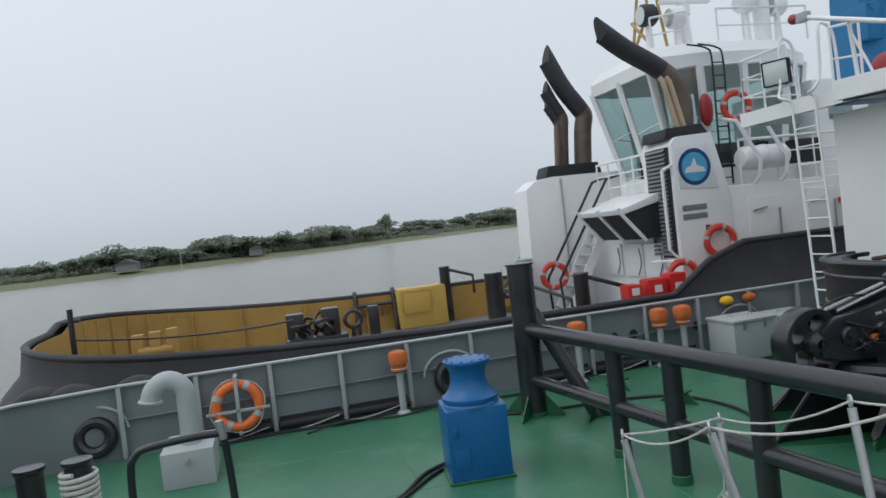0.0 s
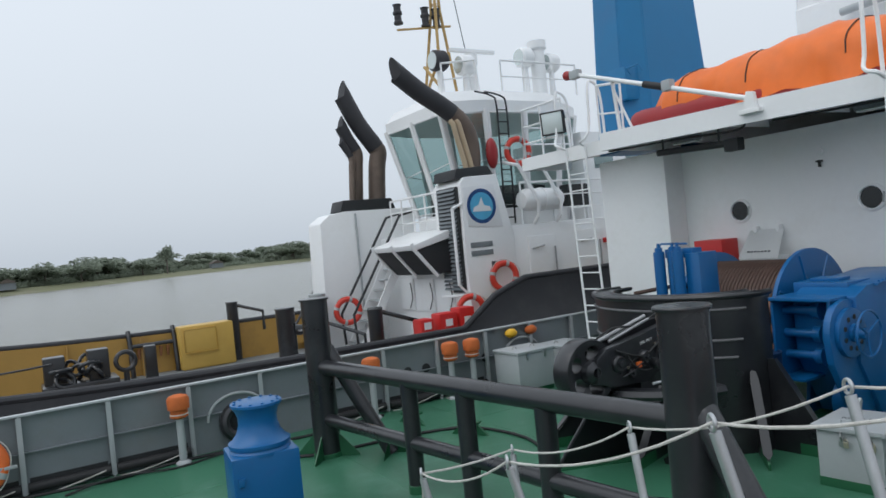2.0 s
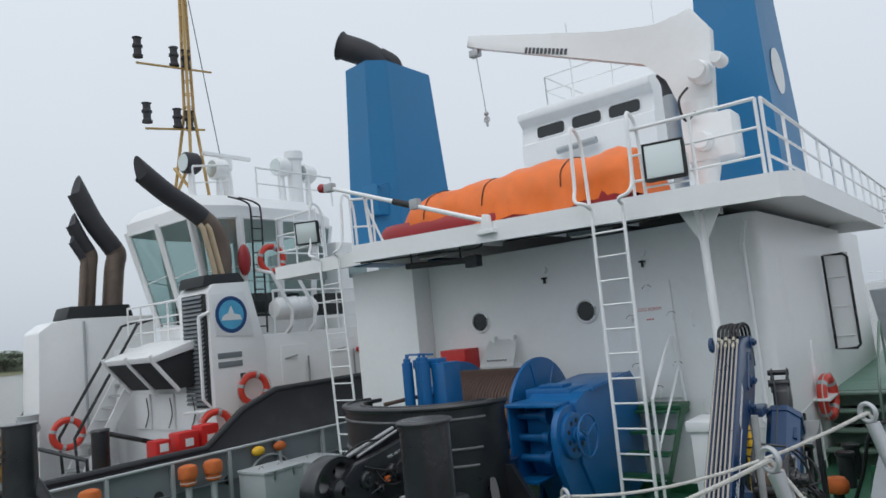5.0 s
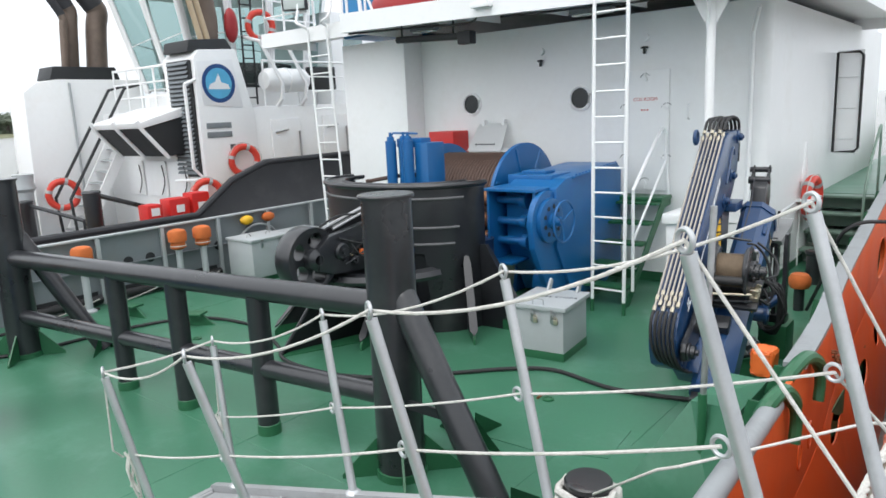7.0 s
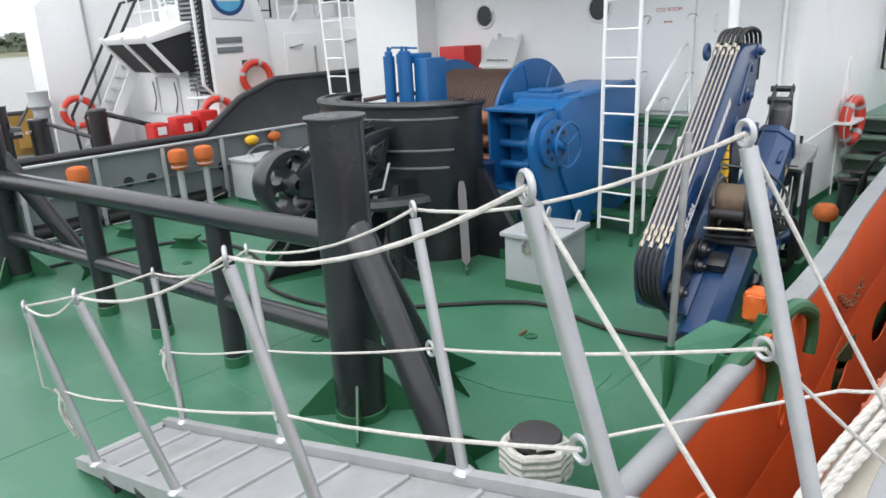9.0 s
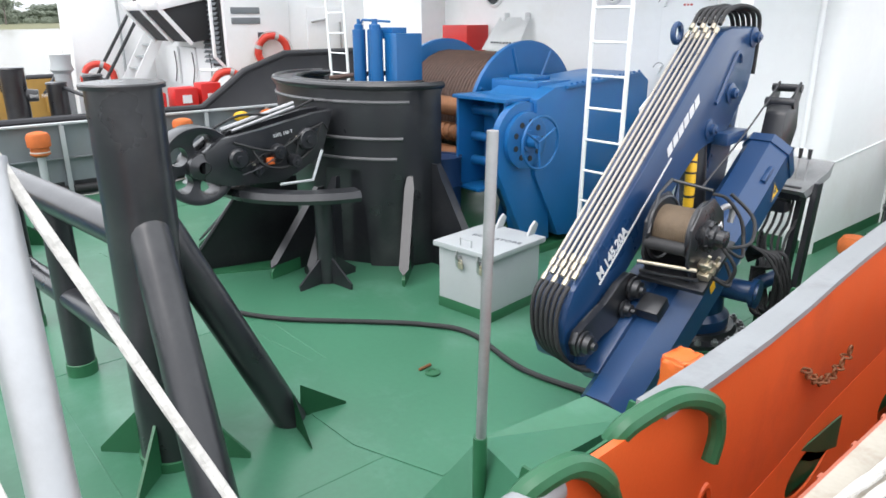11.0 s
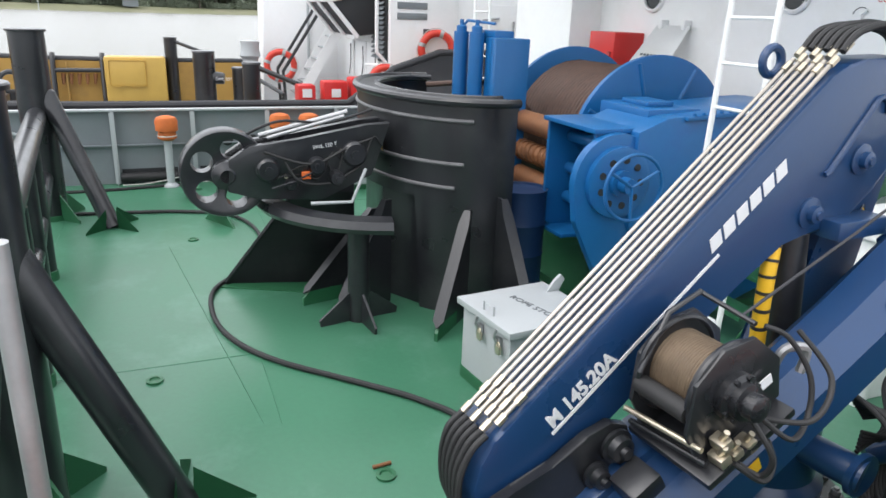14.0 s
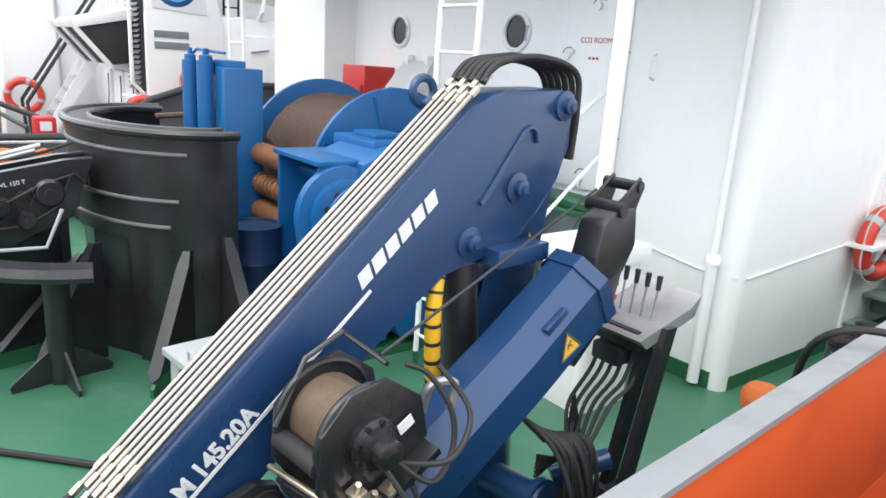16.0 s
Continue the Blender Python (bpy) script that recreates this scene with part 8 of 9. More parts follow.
for c, r, l in (((4.12, 0.32, 5.85), 0.16, 0.35), ((4.05, 0.28, 4.85), 0.14, 0.3), ((4.4, 0.3, 5.95), 0.1, 0.3)):
    bm = B()
    lathe(bm, [(r, 0), (r, -l * 0.6), (r * 0.8, -l * 0.7), (r * 0.8, -l), (0.001, -l)], c, 'y', 22)
    part("motor", bm, M_WHITE, dv)
bm = B()
box(bm, (3.75, 0.2, 4.6), (4.45, 0.7, 5.25), 0.06)
part("gear_housing", bm, M_WHITE, dv)
bm = B()
tube(bm, spline([(3.9, 0.25, 5.7), (3.8, 0.1, 5.5), (3.85, 0.12, 5.2), (4.0, 0.15, 5.3)], 6), 0.018, 8)
part("hose", bm, M_RUB, dv)
f2 = thing("funnel", (4.3, 2.2, 4.0), "blue funnel casing with a pale badge behind the davit", "funnel")
bm = B()
va = [bm.verts.new(p) for p in ((3.55, 1.5, 3.95), (4.75, 1.5, 3.95), (4.75, 3.6, 3.95), (3.55, 3.6, 3.95), (3.75, 1.7, 7.7), (4.65, 1.7, 7.7), (4.65, 3.2, 7.7), (3.75, 3.2, 7.7))]
for a in ((0, 1, 5, 4), (1, 2, 6, 5), (2, 3, 7, 6), (3, 0, 4, 7), (0, 1, 2, 3), (4, 5, 6, 7)):
    bm.faces.new([va[i] for i in a])
part("casing", bm, M_FUNBLUE, f2)
bm = B()
lathe(bm, [(0.38, 0.0), (0.38, 0.012), (0.001, 0.012)], (4.70, 2.4, 6.2), 'x', 30)
part("badge", bm, M_TEXT, f2, "pale round badge")
e2 = thing("exhaust_stack", (2.9, 2.6, 4.0), "grey lagged exhaust pipe with a black top", "exhaust")
bm = B()
rod(bm, (2.85, 2.6, 3.98), (2.85, 2.6, 6.35), 0.13, seg=20)
part("lagging", bm, M_LGREY, e2)
bm = B()
tube(bm, spline([(2.85, 2.6, 6.35), (2.85, 2.6, 6.6), (2.8, 2.5, 6.8)], 5), 0.13, 18)
part("top", bm, M_SOOT, e2)
bh = thing("wheelhouse", (-0.5, 6.8, 3.97), "white wheelhouse with rounded aft windows above the boat deck", "wheelhouse")
bm = B()
prism(bm, [(5.6, 3.97), (9.5, 3.97), (9.5, 8.12), (6.4, 8.12), (5.52, 7.84), (5.52, 7.66), (5.74, 7.5), (5.70, 7.06), (5.6, 7.02)], "x", -2.1, 1.45, 0.03)
part("wall", bm, M_WHITE, bh)
bm = B()
box(bm, (-2.08, 6.4, 8.12), (1.43, 9.5, 8.17), 0.02)
part("roof", bm, M_WHITE, bh)
for x in (-1.28, -0.28, 0.71):
    pane = []
    for cx, cz, a0 in ((0.30, 0.06, 0), (-0.30, 0.06, 90), (-0.30, -0.06, 180), (0.30, -0.06, 270)):
        pane += [(cx + 0.11 * math.cos(radians(a0 + 22.5 * k)), cz + 0.11 * math.sin(radians(a0 + 22.5 * k))) for k in range(5)]
    m_ = Matrix.Translation((x, 5.722, 7.285)) @ Matrix.Rotation(radians(85), 4, 'X')
    bm = B()
    prism(bm, pane, "z", -0.02, 0.012)
    bmesh.ops.transform(bm, matrix=m_, verts=bm.verts)
    wdw = part("window", bm, M_PORT, bh)
    bm = B()
    tube(bm, [m_ @ Vector((p[0], p[1], 0.01)) for p in pane], 0.02, 6, closed=True)
    part("frame", bm, M_WHITE, wdw)
bm = B()
rod(bm, (-1.0, 5.42, 6.62), (0.05, 5.42, 6.66), 0.085, seg=14)
lamp_ = part("strip_lamp", bm, M_LGREY, bh)
for x in (-0.85, -0.1):
    bm = B()
    box(bm, (x - 0.02, 5.45, 6.60), (x + 0.02, 5.61, 6.64))
    part("bracket", bm, M_WHITE, lamp_)
railing([(-1.7, 6.5, 8.17), (-0.9, 6.5, 8.17), (0.2, 6.5, 8.17), (1.35, 6.5, 8.17)], 0.8, "white railing on the wheelhouse roof", mids=(0.5,))
railing([(-1.7, 6.5, 8.17), (-1.7, 8.0, 8.17), (-1.7, 9.4, 8.17)], 0.8, "white railing on the wheelhouse roof", mids=(0.5,))
an = thing("antenna", (1.2, 7.0, 7.9), "thin white whip antenna on the wheelhouse roof", "antenna")
bm = B()
rod(bm, (1.2, 7.0, 8.16), (1.25, 7.0, 10.5), 0.015, 0.008, seg=6)
rod(bm, (-1.0, 6.7, 8.16), (-1.0, 6.7, 10.3), 0.03, 0.02, seg=8)
part("whip", bm, M_WHITE, an)
# ---------------------------------------------------------------- neighbouring tug
NX_, FX_ = -4.65, -12.1     # near and far sides
tug = thing("tugboat", (-8.4, -4, -1.7), "black-hulled harbour tug with white superstructure moored alongside", "tugboat")


def tug_outline(grow=0.0):
    pts = [(NX_ + grow, 9.0), (NX_ + grow, -10.6)]
    cx, w = (NX_ + FX_) / 2, (NX_ - FX_) / 2 + grow
    for k in range(1, 18):
        a = math.pi * k / 18
        pts.append((cx + w * math.copysign(abs(math.cos(a)) ** 0.62, math.cos(a)), -10.6 - (3.6 + grow) * math.sin(a) ** 0.62))
    pts += [(FX_ - grow, -10.6), (FX_ - grow, 9.0)]
    return pts


TO = tug_outline()
# plan points with the sheer of the rail
rail_pts = []
for i, (a, b) in enumerate(zip(TO, TO[1:])):
    n_ = 24 if abs(a[1] - b[1]) > 5 else 2
    for k in range(n_):
        rail_pts.append((a[0] + (b[0] - a[0]) * k / n_, a[1] + (b[1] - a[1]) * k / n_))
rail_pts.append(TO[-1])


def sheer(y, far=False):
    if y > -2.4 and not far:
        return min(0.86 + (y + 2.4) * 0.72, 1.70)
    return (1.0 if far else 0.86) + 0.0026 * max(-y - 5.0, 0) ** 2.4


def tz(p):
    return sheer(p[1], p[0] < -9)


bm = B()
rows = []
for (x, y) in rail_pts:
    d = Vector((x - (NX_ + FX_) / 2, (y + 8.5) * (1.0 if y < -8.5 else 0.0), 0)).normalized()
    top = tz((x, y))
    rows.append([bm.verts.new((x + d.x * g, y + d.y * g, z)) for g, z in ((0.0, top), (0.06, top - 0.05), (0.12, top - 0.45), (0.42, top - 0.78), (0.52, top - 1.0), (0.42, -0.5), (0.1, -1.9))])
for a, b in zip(rows, rows[1:]):
    for k in range(6):
        bm.faces.new((a[k], a[k + 1], b[k + 1], b[k]))
part("hull_side", bm, M_HULLBLK, tug, "black rubber-clad hull")
bm = B()
tube(bm, [(x, y, tz((x, y))) for x, y in rail_pts], 0.07, 10)
part("cap_rail", bm, M_HULLBLK, tug)
bm = B()
inner = [(x + (0.1 if x < -8.4 else -0.1), y + (0.1 if y < -12 else 0)) for x, y in rail_pts]
plate_line(bm, inner, 0.0, [tz(p) - 0.03 for p in inner], 0.02)
part("bulwark_inside", bm, M_YELLOW, tug, "ochre yellow bulwark inside")
for i in range(3, len(inner), 1):
    x, y = inner[i]
    if y > -4.6 or x > -9 or i % 2:
        continue
    bm = B()
    sx = 0.22 if abs(x + 12) < 0.3 else 0.12
    prism(bm, [(x + 0.01, 0.02), (x + sx, 0.02), (x + 0.07, tz((x, y)) - 0.06), (x + 0.01, tz((x, y)) - 0.06)], "y", y - 0.015, y + 0.015)
    part("bulwark_bracket", bm, M_YELLOW, tug)
bm = B()
prism(bm, [(x, y) for x, y in TO], "z", -0.05, 0.02)
part("deck", bm, M_GREY, tug, "grey steel deck")
for x, y in ((-4.02, -11.9), (-4.1, -12.8), (-4.3, -13.3)):
    bm = B()
    ring(bm, (x, y, 0.45), 0.36, 0.17, (1, -0.2, 0.15), 30, 12)
    part("tyre_fender", bm, M_RUB, tug, "black tyre fender")
for y in (-12.35, -13.05):
    bm = B()
    ring(bm, (-3.75, y, 0.35), 0.34, 0.03, (1, -0.2, 0.3), 24, 8, 0.2, 2.2)
    part("yellow_band", bm, M_SIGNY, tug)
bm = B()
bars(bm, (NX_ + 0.13, -7.15, 0.66), (0, 1, 0), (0, 0, 1), 6, 1.3, 0.22, 0.02, 0.3)
part("lettering", bm, M_TEXT, tug, "white lettering bars")

# aft deck fittings of the tug
lk = thing("yellow_locker", (-11.75, -5.9, 0.02), "yellow steel locker inside the tug's bulwark", "locker")
bm = B()
box(bm, (-12.0, -6.5, 0.02), (-11.45, -5.15, 1.12), 0.06)
part("body", bm, M_YELBOX, lk)
bm = B()
box(bm, (-11.44, -6.4, 0.45), (-11.40, -5.6, 1.04), 0.05)
d_ = part("door", bm, M_YELBOX, lk)
for y in (-6.2, -5.8):
    bm = B()
    box(bm, (-11.40, y - 0.06, 0.42), (-11.37, y + 0.02, 0.46), 0.006)
    part("latch", bm, M_YELBOX, d_)
gt = thing("bulwark_gate", (-11.95, -7.0, 0.02), "dark framed freeing gate in the tug's bulwark", "gate")
for y in (-7.6, -6.55):
    bm = B()
    tube(bm, [(-11.7, y, 0.02), (-11.85, y, 0.9), (-12.0, y, 1.15)], 0.06, 8)
    part("frame_post", bm, M_BLACK, gt)
bm = B()
rod(bm, (-11.83, -7.6, 0.78), (-11.83, -6.55, 0.78), 0.05, seg=8)
part("frame_bar", bm, M_BLACK, gt)
for k in range(5):
    bm = B()
    rod(bm, (-11.86, -7.4 + 0.17 * k, 0.7), (-11.84, -7.42 + 0.17 * k, 0.45), 0.05, 0.03, seg=8)
    part("cross_bar", bm, M_RUST, gt, "rusty cross bar")
random.seed(77)
tw = thing("tug_winch", (-9.3, -8.9, 0.02), "dark towing gear with black bitts on the tug's after deck", "winch")
for x, y, w, h in ((-9.4, -9.35, 0.2, 1.05), (-9.3, -8.55, 0.2, 1.1), (-9.2, -7.55, 0.12, 1.02)):
    bm = B()
    box(bm, (x - w, y - w, 0.02), (x + w, y + w, h), 0.03)
    part("bitt", bm, M_BLACK, tw)
bm = B()
for k in range(16):
    a = random.uniform(0, 6.28)
    ring(bm, (-9.3 + random.uniform(-0.3, 0.3), -8.9 + random.uniform(-0.5, 0.4), 0.55 + random.uniform(-0.2, 0.25)), random.uniform(0.12, 0.28), 0.04, (random.uniform(-1, 1), random.uniform(-1, 1), random.uniform(0.2, 1)), 16, 7)
part("chain", bm, M_BLACK, tw)
bm = B()
box(bm, (-9.8, -9.6, 0.02), (-8.9, -8.2, 0.5), 0.04)
part("base", bm, M_BLACK, tw)
bm = B()
ring(bm, (-9.1, -8.05, 0.78), 0.19, 0.05, (1, 0.1, 0.1), 24, 8)
rod(bm, (-9.1, -8.05, 0.6), (-9.1, -8.05, 0.0), 0.06, seg=10)
part("fairlead_ring", bm, M_BLACK, tw)
yf = thing("yellow_fairlead", (-9.2, -12.4, 0.02), "yellow roller fairlead at the tug's stern", "fairlead")
for y in (-12.7, -12.35, -12.0):
    bm = B()
    box(bm, (-9.3, y - 0.12, 0.02), (-9.05, y + 0.12, 1.12 + 0.08 * (y + 12.3)), 0.03)
    part("post", bm, M_YELLOW, yf)
bm = B()
rod(bm, (-9.1, -12.7, 0.7), (-9.1, -12.0, 0.7), 0.1, seg=14)
part("roller", bm, M_YELLOW, yf)
sw = thing("stern_winch_post", (-6.2, -13.2, 0.9), "small black stern post with a stay wire", "post")
bm = B()
rod(bm, (-6.5, -13.3, 0.0), (-6.5, -13.3, 1.95), 0.05, seg=10)
rod(bm, (-6.5, -13.45, 1.72), (-6.5, -13.15, 1.74), 0.035, seg=8)
part("post", bm, M_BLACK, sw)
bm = B()
tube(bm, sag((-6.5, -13.3, 1.4), (-9.0, -9.4, 0.95), 0.12), 0.02, 6)
part("wire", bm, M_BLACK, sw)
tb_ = thing("towing_post", (-10.2, -3.8, 0.02), "black round towing posts with a side roller on the tug deck", "bitts")
for x, y, r, h in ((-9.5, -4.4, 0.23, 1.4), (-12.0, -5.0, 0.15, 1.57), (-9.5, -3.62, 0.2, 1.06), (-5.6, -3.88, 0.15, 1.45)):
    bm = B()
    lathe(bm, [(r, 0.02), (r, h - 0.05), (r + 0.015, h - 0.03), (r, h), (0.001, h)], (x, y, 0), seg=24)
    part("post", bm, M_BLACK, tb_)
bm = B()
rod(bm, (-9.5, -4.4, 0.85), (-9.4, -4.0, 0.82), 0.15, 0.12, seg=18)
part("side_roller", bm, M_BLACK, tb_)
words("lettering", "SWL 30T", 0.09, Matrix.Translation((-9.26, -4.02, 0.82)) @ FACE_X, M_TEXT, tb_, 0.001)
for a, b in (((-5.6, -3.88, 1.4), (-5.3, -3.0, 1.05)), ((-12.0, -5.0, 1.5), (-11.6, -4.3, 1.25)), ((-9.5, -3.6, 1.0), (-8.3, -2.9, 0.6))):
    bm = B()
    tube(bm, [a, b, (b[0], b[1], b[2] - 0.5)], 0.045, 8)
    part("stay_pipe", bm, M_BLACK, tb_)
mv = thing("mushroom_vent", (-10.0, -3.5, 0.02), "pale grey mushroom ventilator on the tug deck", "ventilator")
bm = B()
lathe(bm, [(0.17, 0.02), (0.17, 1.2), (0.24, 1.28), (0.2, 1.42), (0.22, 1.6), (0.001, 1.62)], (-10.0, -3.35, 0), seg=22)
part("pipe", bm, M_LGREY, mv)
yr = thing("yellow_ramp", (-9.3, -2.6, 0.02), "ochre sloping bulwark wing with white pipe frame", "bulwark wing")
bm = B()
prism(bm, [(-3.4, 0.6), (-2.6, 1.7), (-1.2, 1.75), (-1.2, 0.2), (-3.4, 0.2)], "x", -11.9, -11.8)
part("plate", bm, M_YELLOW, yr)
bm = B()
tube(bm, [(-11.85, -3.4, 0.62), (-11.85, -2.6, 1.72), (-11.85, -1.2, 1.78)], 0.05, 8)
part("edge_pipe", bm, M_BLACK, yr)
for y in (-3.1, -2.6, -2.1):
    bm = B()
    rod(bm, (-11.7, y, 0.2), (-11.75, y + 0.25, 1.35), 0.03, seg=8)
    part("strut", bm, M_WHITE, yr)

# superstructure
sp2 = thing("tug_deckhouse", (-8.4, 1.5, 0.02), "white tug deckhouse with engine casings, hatches and louvres", "deckhouse")
bm = B()
box(bm, (-10.3, -1.25, 0.02), (-6.15, 8.5, 2.85), 0.05)
part("house_wall", bm, M_WHITE, sp2)
bm = B()
prism(bm, [(-0.88, 0.02), (-0.88, 3.95), (-0.75, 4.1), (0.15, 4.14), (0.5, 2.75), (0.5, 0.02)], "x", -7.3, -6.1, 0.04)
cas1 = part("casing", bm, M_WHITE, sp2, "white engine casing")
bm = B()
prism(bm, [(-0.95, 4.06), (-0.88, 4.3), (0.0, 4.36), (0.18, 4.1)], "x", -7.15, -6.2, 0.03)
part("casing_top", bm, M_DARK, cas1, "dark casing top")
# louvre on the aft face of the casing
bm = B()
box(bm, (-7.05, -0.94, 1.5), (-6.2, -0.885, 3.9), 0.01)
lv_ = part("louvre_frame", bm, M_DARK, cas1)
for k in range(26):
    bm = B()
    prism(bm, [(-0.99, 1.56 + 0.09 * k), (-0.945, 1.61 + 0.09 * k), (-0.945, 1.625 + 0.09 * k), (-0.99, 1.575 + 0.09 * k)], "x", -7.0, -6.25)
    part("slat", bm, M_GREY, lv_)
bm = B()
tube(bm, [(-6.12, -1.14, 3.4), (-6.12, -1.14, 1.7), (-6.12, -0.9, 1.45), (-6.9, -1.12, 1.42)], 0.035, 8)
tube(bm, [(-6.12, -0.89, 3.5), (-6.12, -1.14, 3.4)], 0.035, 8)
part("guard_pipe", bm, M_WHITE, cas1)
bm = B()
prism(bm, [(-0.76, 2.98), (0.20, 2.92), (0.02, 3.92), (-0.84, 3.86)], "x", -6.10, -6.085, 0.004)
bdg = part("badge_plate", bm, M_TEXT, cas1)
for r, d, mt in ((0.40, 0.004, M_NAVYBADGE), (0.315, 0.008, M_SKYBLUE)):
    bm = B()
    lathe(bm, [(r, 0), (r, d), (0.001, d)], (-6.084, -0.36, 3.42), 'x', 40)
    part("badge_disc", bm, mt, bdg)
bm = B()
prism(bm, [(-0.62, 3.3), (-0.1, 3.3), (-0.14, 3.4), (-0.3, 3.44), (-0.36, 3.62), (-0.45, 3.45), (-0.58, 3.4)], "x", -6.074, -6.07)
part("badge_emblem", bm, M_TEXT, bdg)
for z in (2.55, 2.36):
    bm = B()
    box(bm, (-6.10, -0.75, z - 0.06), (-6.085, -0.15, z + 0.06), 0.004)
    v_ = part("vent_slot", bm, M_GREY, cas1)
bm = B()
box(bm, (-6.10, -0.22, 1.98), (-6.08, -0.1, 2.14), 0.0)
part("sign", bm, M_DTEXT, cas1)
for y0, y1, z0, z1 in ((0.55, 1.4, 1.1, 2.55), (2.1, 2.9, 1.0, 2.6)):
    bm = B()
    box(bm, (-6.15, y0, z0), (-6.10, y1, z1), 0.03)
    dd = part("door", bm, M_WHITE, sp2)
    bm = B()
    rod(bm, (-6.08, y0 + 0.1, z1 - 0.3), (-6.06, y0 + 0.45, z1 - 0.25), 0.02, seg=8)
    rod(bm, (-6.08, y1 - 0.06, z0 + 0.3), (-6.08, y1 - 0.06, z1 - 0.3), 0.02, seg=8)
    part("handle", bm, M_STEEL, dd)
bm = B()
lathe(bm, [(0.16, 0), (0.16, 0.02), (0.12, 0.03), (0.001, 0.03)], (-6.15, 3.6, 1.75), 'x', 26)
part("porthole", bm, M_PORT, sp2)
bm = B()
box(bm, (-6.16, 3.0, 2.2), (-6.0, 3.6, 2.32), 0.02)
part("red_box", bm, M_RED, sp2, "small red box")
cas1.location += Vector((0, -0.36, -0.08))
# dark framed window block
bm = B()
box(bm, (-6.6, 2.1, 3.2), (-6.3, 2.8, 3.75), 0.02)
part("dark_cabinet", bm, M_DARK, sp2, "black cabinet")
# ventilation hood and hatches
bm = B()
prism(bm, [(-2.3, 2.60), (-1.15, 2.93), (-1.15, 2.73), (-2.25, 2.48)], "x", -8.75, -6.6, 0.02)
part("hood_top", bm, M_WHITE, sp2)
# screen takes the dark interior colour, painting in the shade under the hood
bm = B()
prism(bm, [(-2.22, 2.48), (-1.2, 2.70), (-1.2, 1.95), (-1.7, 1.88)], "x", -8.65, -6.65, 0.02)
hd_ = part("hood_screen", bm, M_DARK, sp2, "intake screen coloured dark for the shade under the hood")
for x in (-8.65, -7.65, -6.65):
    bm = B()
    tube(bm, [(x, -2.32, 2.64), (x, -2.25, 2.48), (x, -1.72, 1.86)], 0.045, 8)
    part("hood_frame", bm, M_WHITE, hd_)
for x0, x1 in ((-7.5, -6.7), (-8.4, -7.6), (-9.3, -8.6)):
    bm = B()
    box(bm, (x0, -1.31, 0.95), (x1, -1.255, 1.75), 0.03)
    ht = part("hatch", bm, M_WHITE, sp2)
    bm = B()
    tube(bm, spline([(x1 - 0.1, -1.33, 1.65), (x1, -1.35, 1.3), (x1 - 0.2, -1.33, 1.0)], 6), 0.012, 6)
    part("hatch_cable", bm, M_RUB, ht)
for k in range(5):
    bm = B()
    box(bm, (-8.9 + 0.5 * k, -1.31, 0.3 + 0.08 * (k % 2)), (-8.6 + 0.5 * k, -1.255, 0.6), 0.01)
    part("service_box", bm, M_WHITE, sp2)
# far side casing with its exhausts
bm = B()
prism(bm, [(-3.05, 0.02), (-2.95, 3.4), (-2.65, 3.62), (-2.2, 3.68), (-0.1, 3.68), (-0.1, 0.02)], "x", -11.2, -10.3, 0.05)
part("casing", bm, M_WHITE, sp2, "white engine casing")
bm = B()
prism(bm, [(-2.32, 3.68), (-2.22, 3.98), (-0.75, 3.98), (-0.65, 3.68)], "x", -11.1, -10.35, 0.03)
part("casing_top", bm, M_DARK, sp2, "dark casing top")
bm = B()
rod(bm, (-10.25, -1.95, 0.3), (-10.25, -1.95, 3.6), 0.03, seg=8)
part("pipe", bm, M_LGREY, sp2)


def exhaust(pts, r, tip=True):
    bm = B()
    sp = spline(pts, 7)
    tube(bm, sp[:-4], r, 20)
    e = part("exhaust_pipe", bm, M_EXH, sp2, "heat-stained brown exhaust pipe")
    bm = B()
    sp3 = sp[-16:]
    tube(bm, sp3, [r * 1.02] * (len(sp3) - 1) + [r * 1.0], 20)
    run = (sp3[-1] - sp3[-2]).normalized()
    up = Vector((run.x, -run.z, run.y)) if run.y > 0 else Vector((run.x, run.z, -run.y))
    for v in bm.verts:      # the mouth is cut off upright, its upper lip the longer
        if abs((v.co - sp3[-1]).dot(run)) < 0.002:
            v.co += run * (v.co - sp3[-1]).dot(up) * 1.25
    part("sooty_tip", bm, M_SOOT, e, "soot-black tip")
    return e


exhaust([(-6.65, -0.52, 4.1), (-6.65, -0.47, 4.75), (-6.65, -0.60, 5.25), (-6.65, -1.0, 5.62), (-6.65, -1.75, 6.06), (-6.65, -2.3, 6.46)], 0.215)
exhaust([(-10.75, -1.0, 3.95), (-10.75, -0.9, 4.9), (-10.75, -0.82, 5.3), (-10.75, -0.92, 5.5), (-10.75, -1.38, 6.15), (-10.75, -1.78, 6.95)], 0.24)
exhaust([(-10.85, -1.57, 3.95), (-10.85, -1.48, 4.9), (-10.85, -1.44, 5.25), (-10.85, -1.5, 5.42), (-10.85, -1.68, 5.72), (-10.85, -1.86, 6.1)], 0.17)
exhaust([(-10.6, -1.82, 3.95), (-10.6, -1.74, 4.9), (-10.6, -1.72, 5.05), (-10.6, -1.76, 5.2), (-10.6, -1.88, 5.4), (-10.6, -2.0, 5.6)], 0.09)
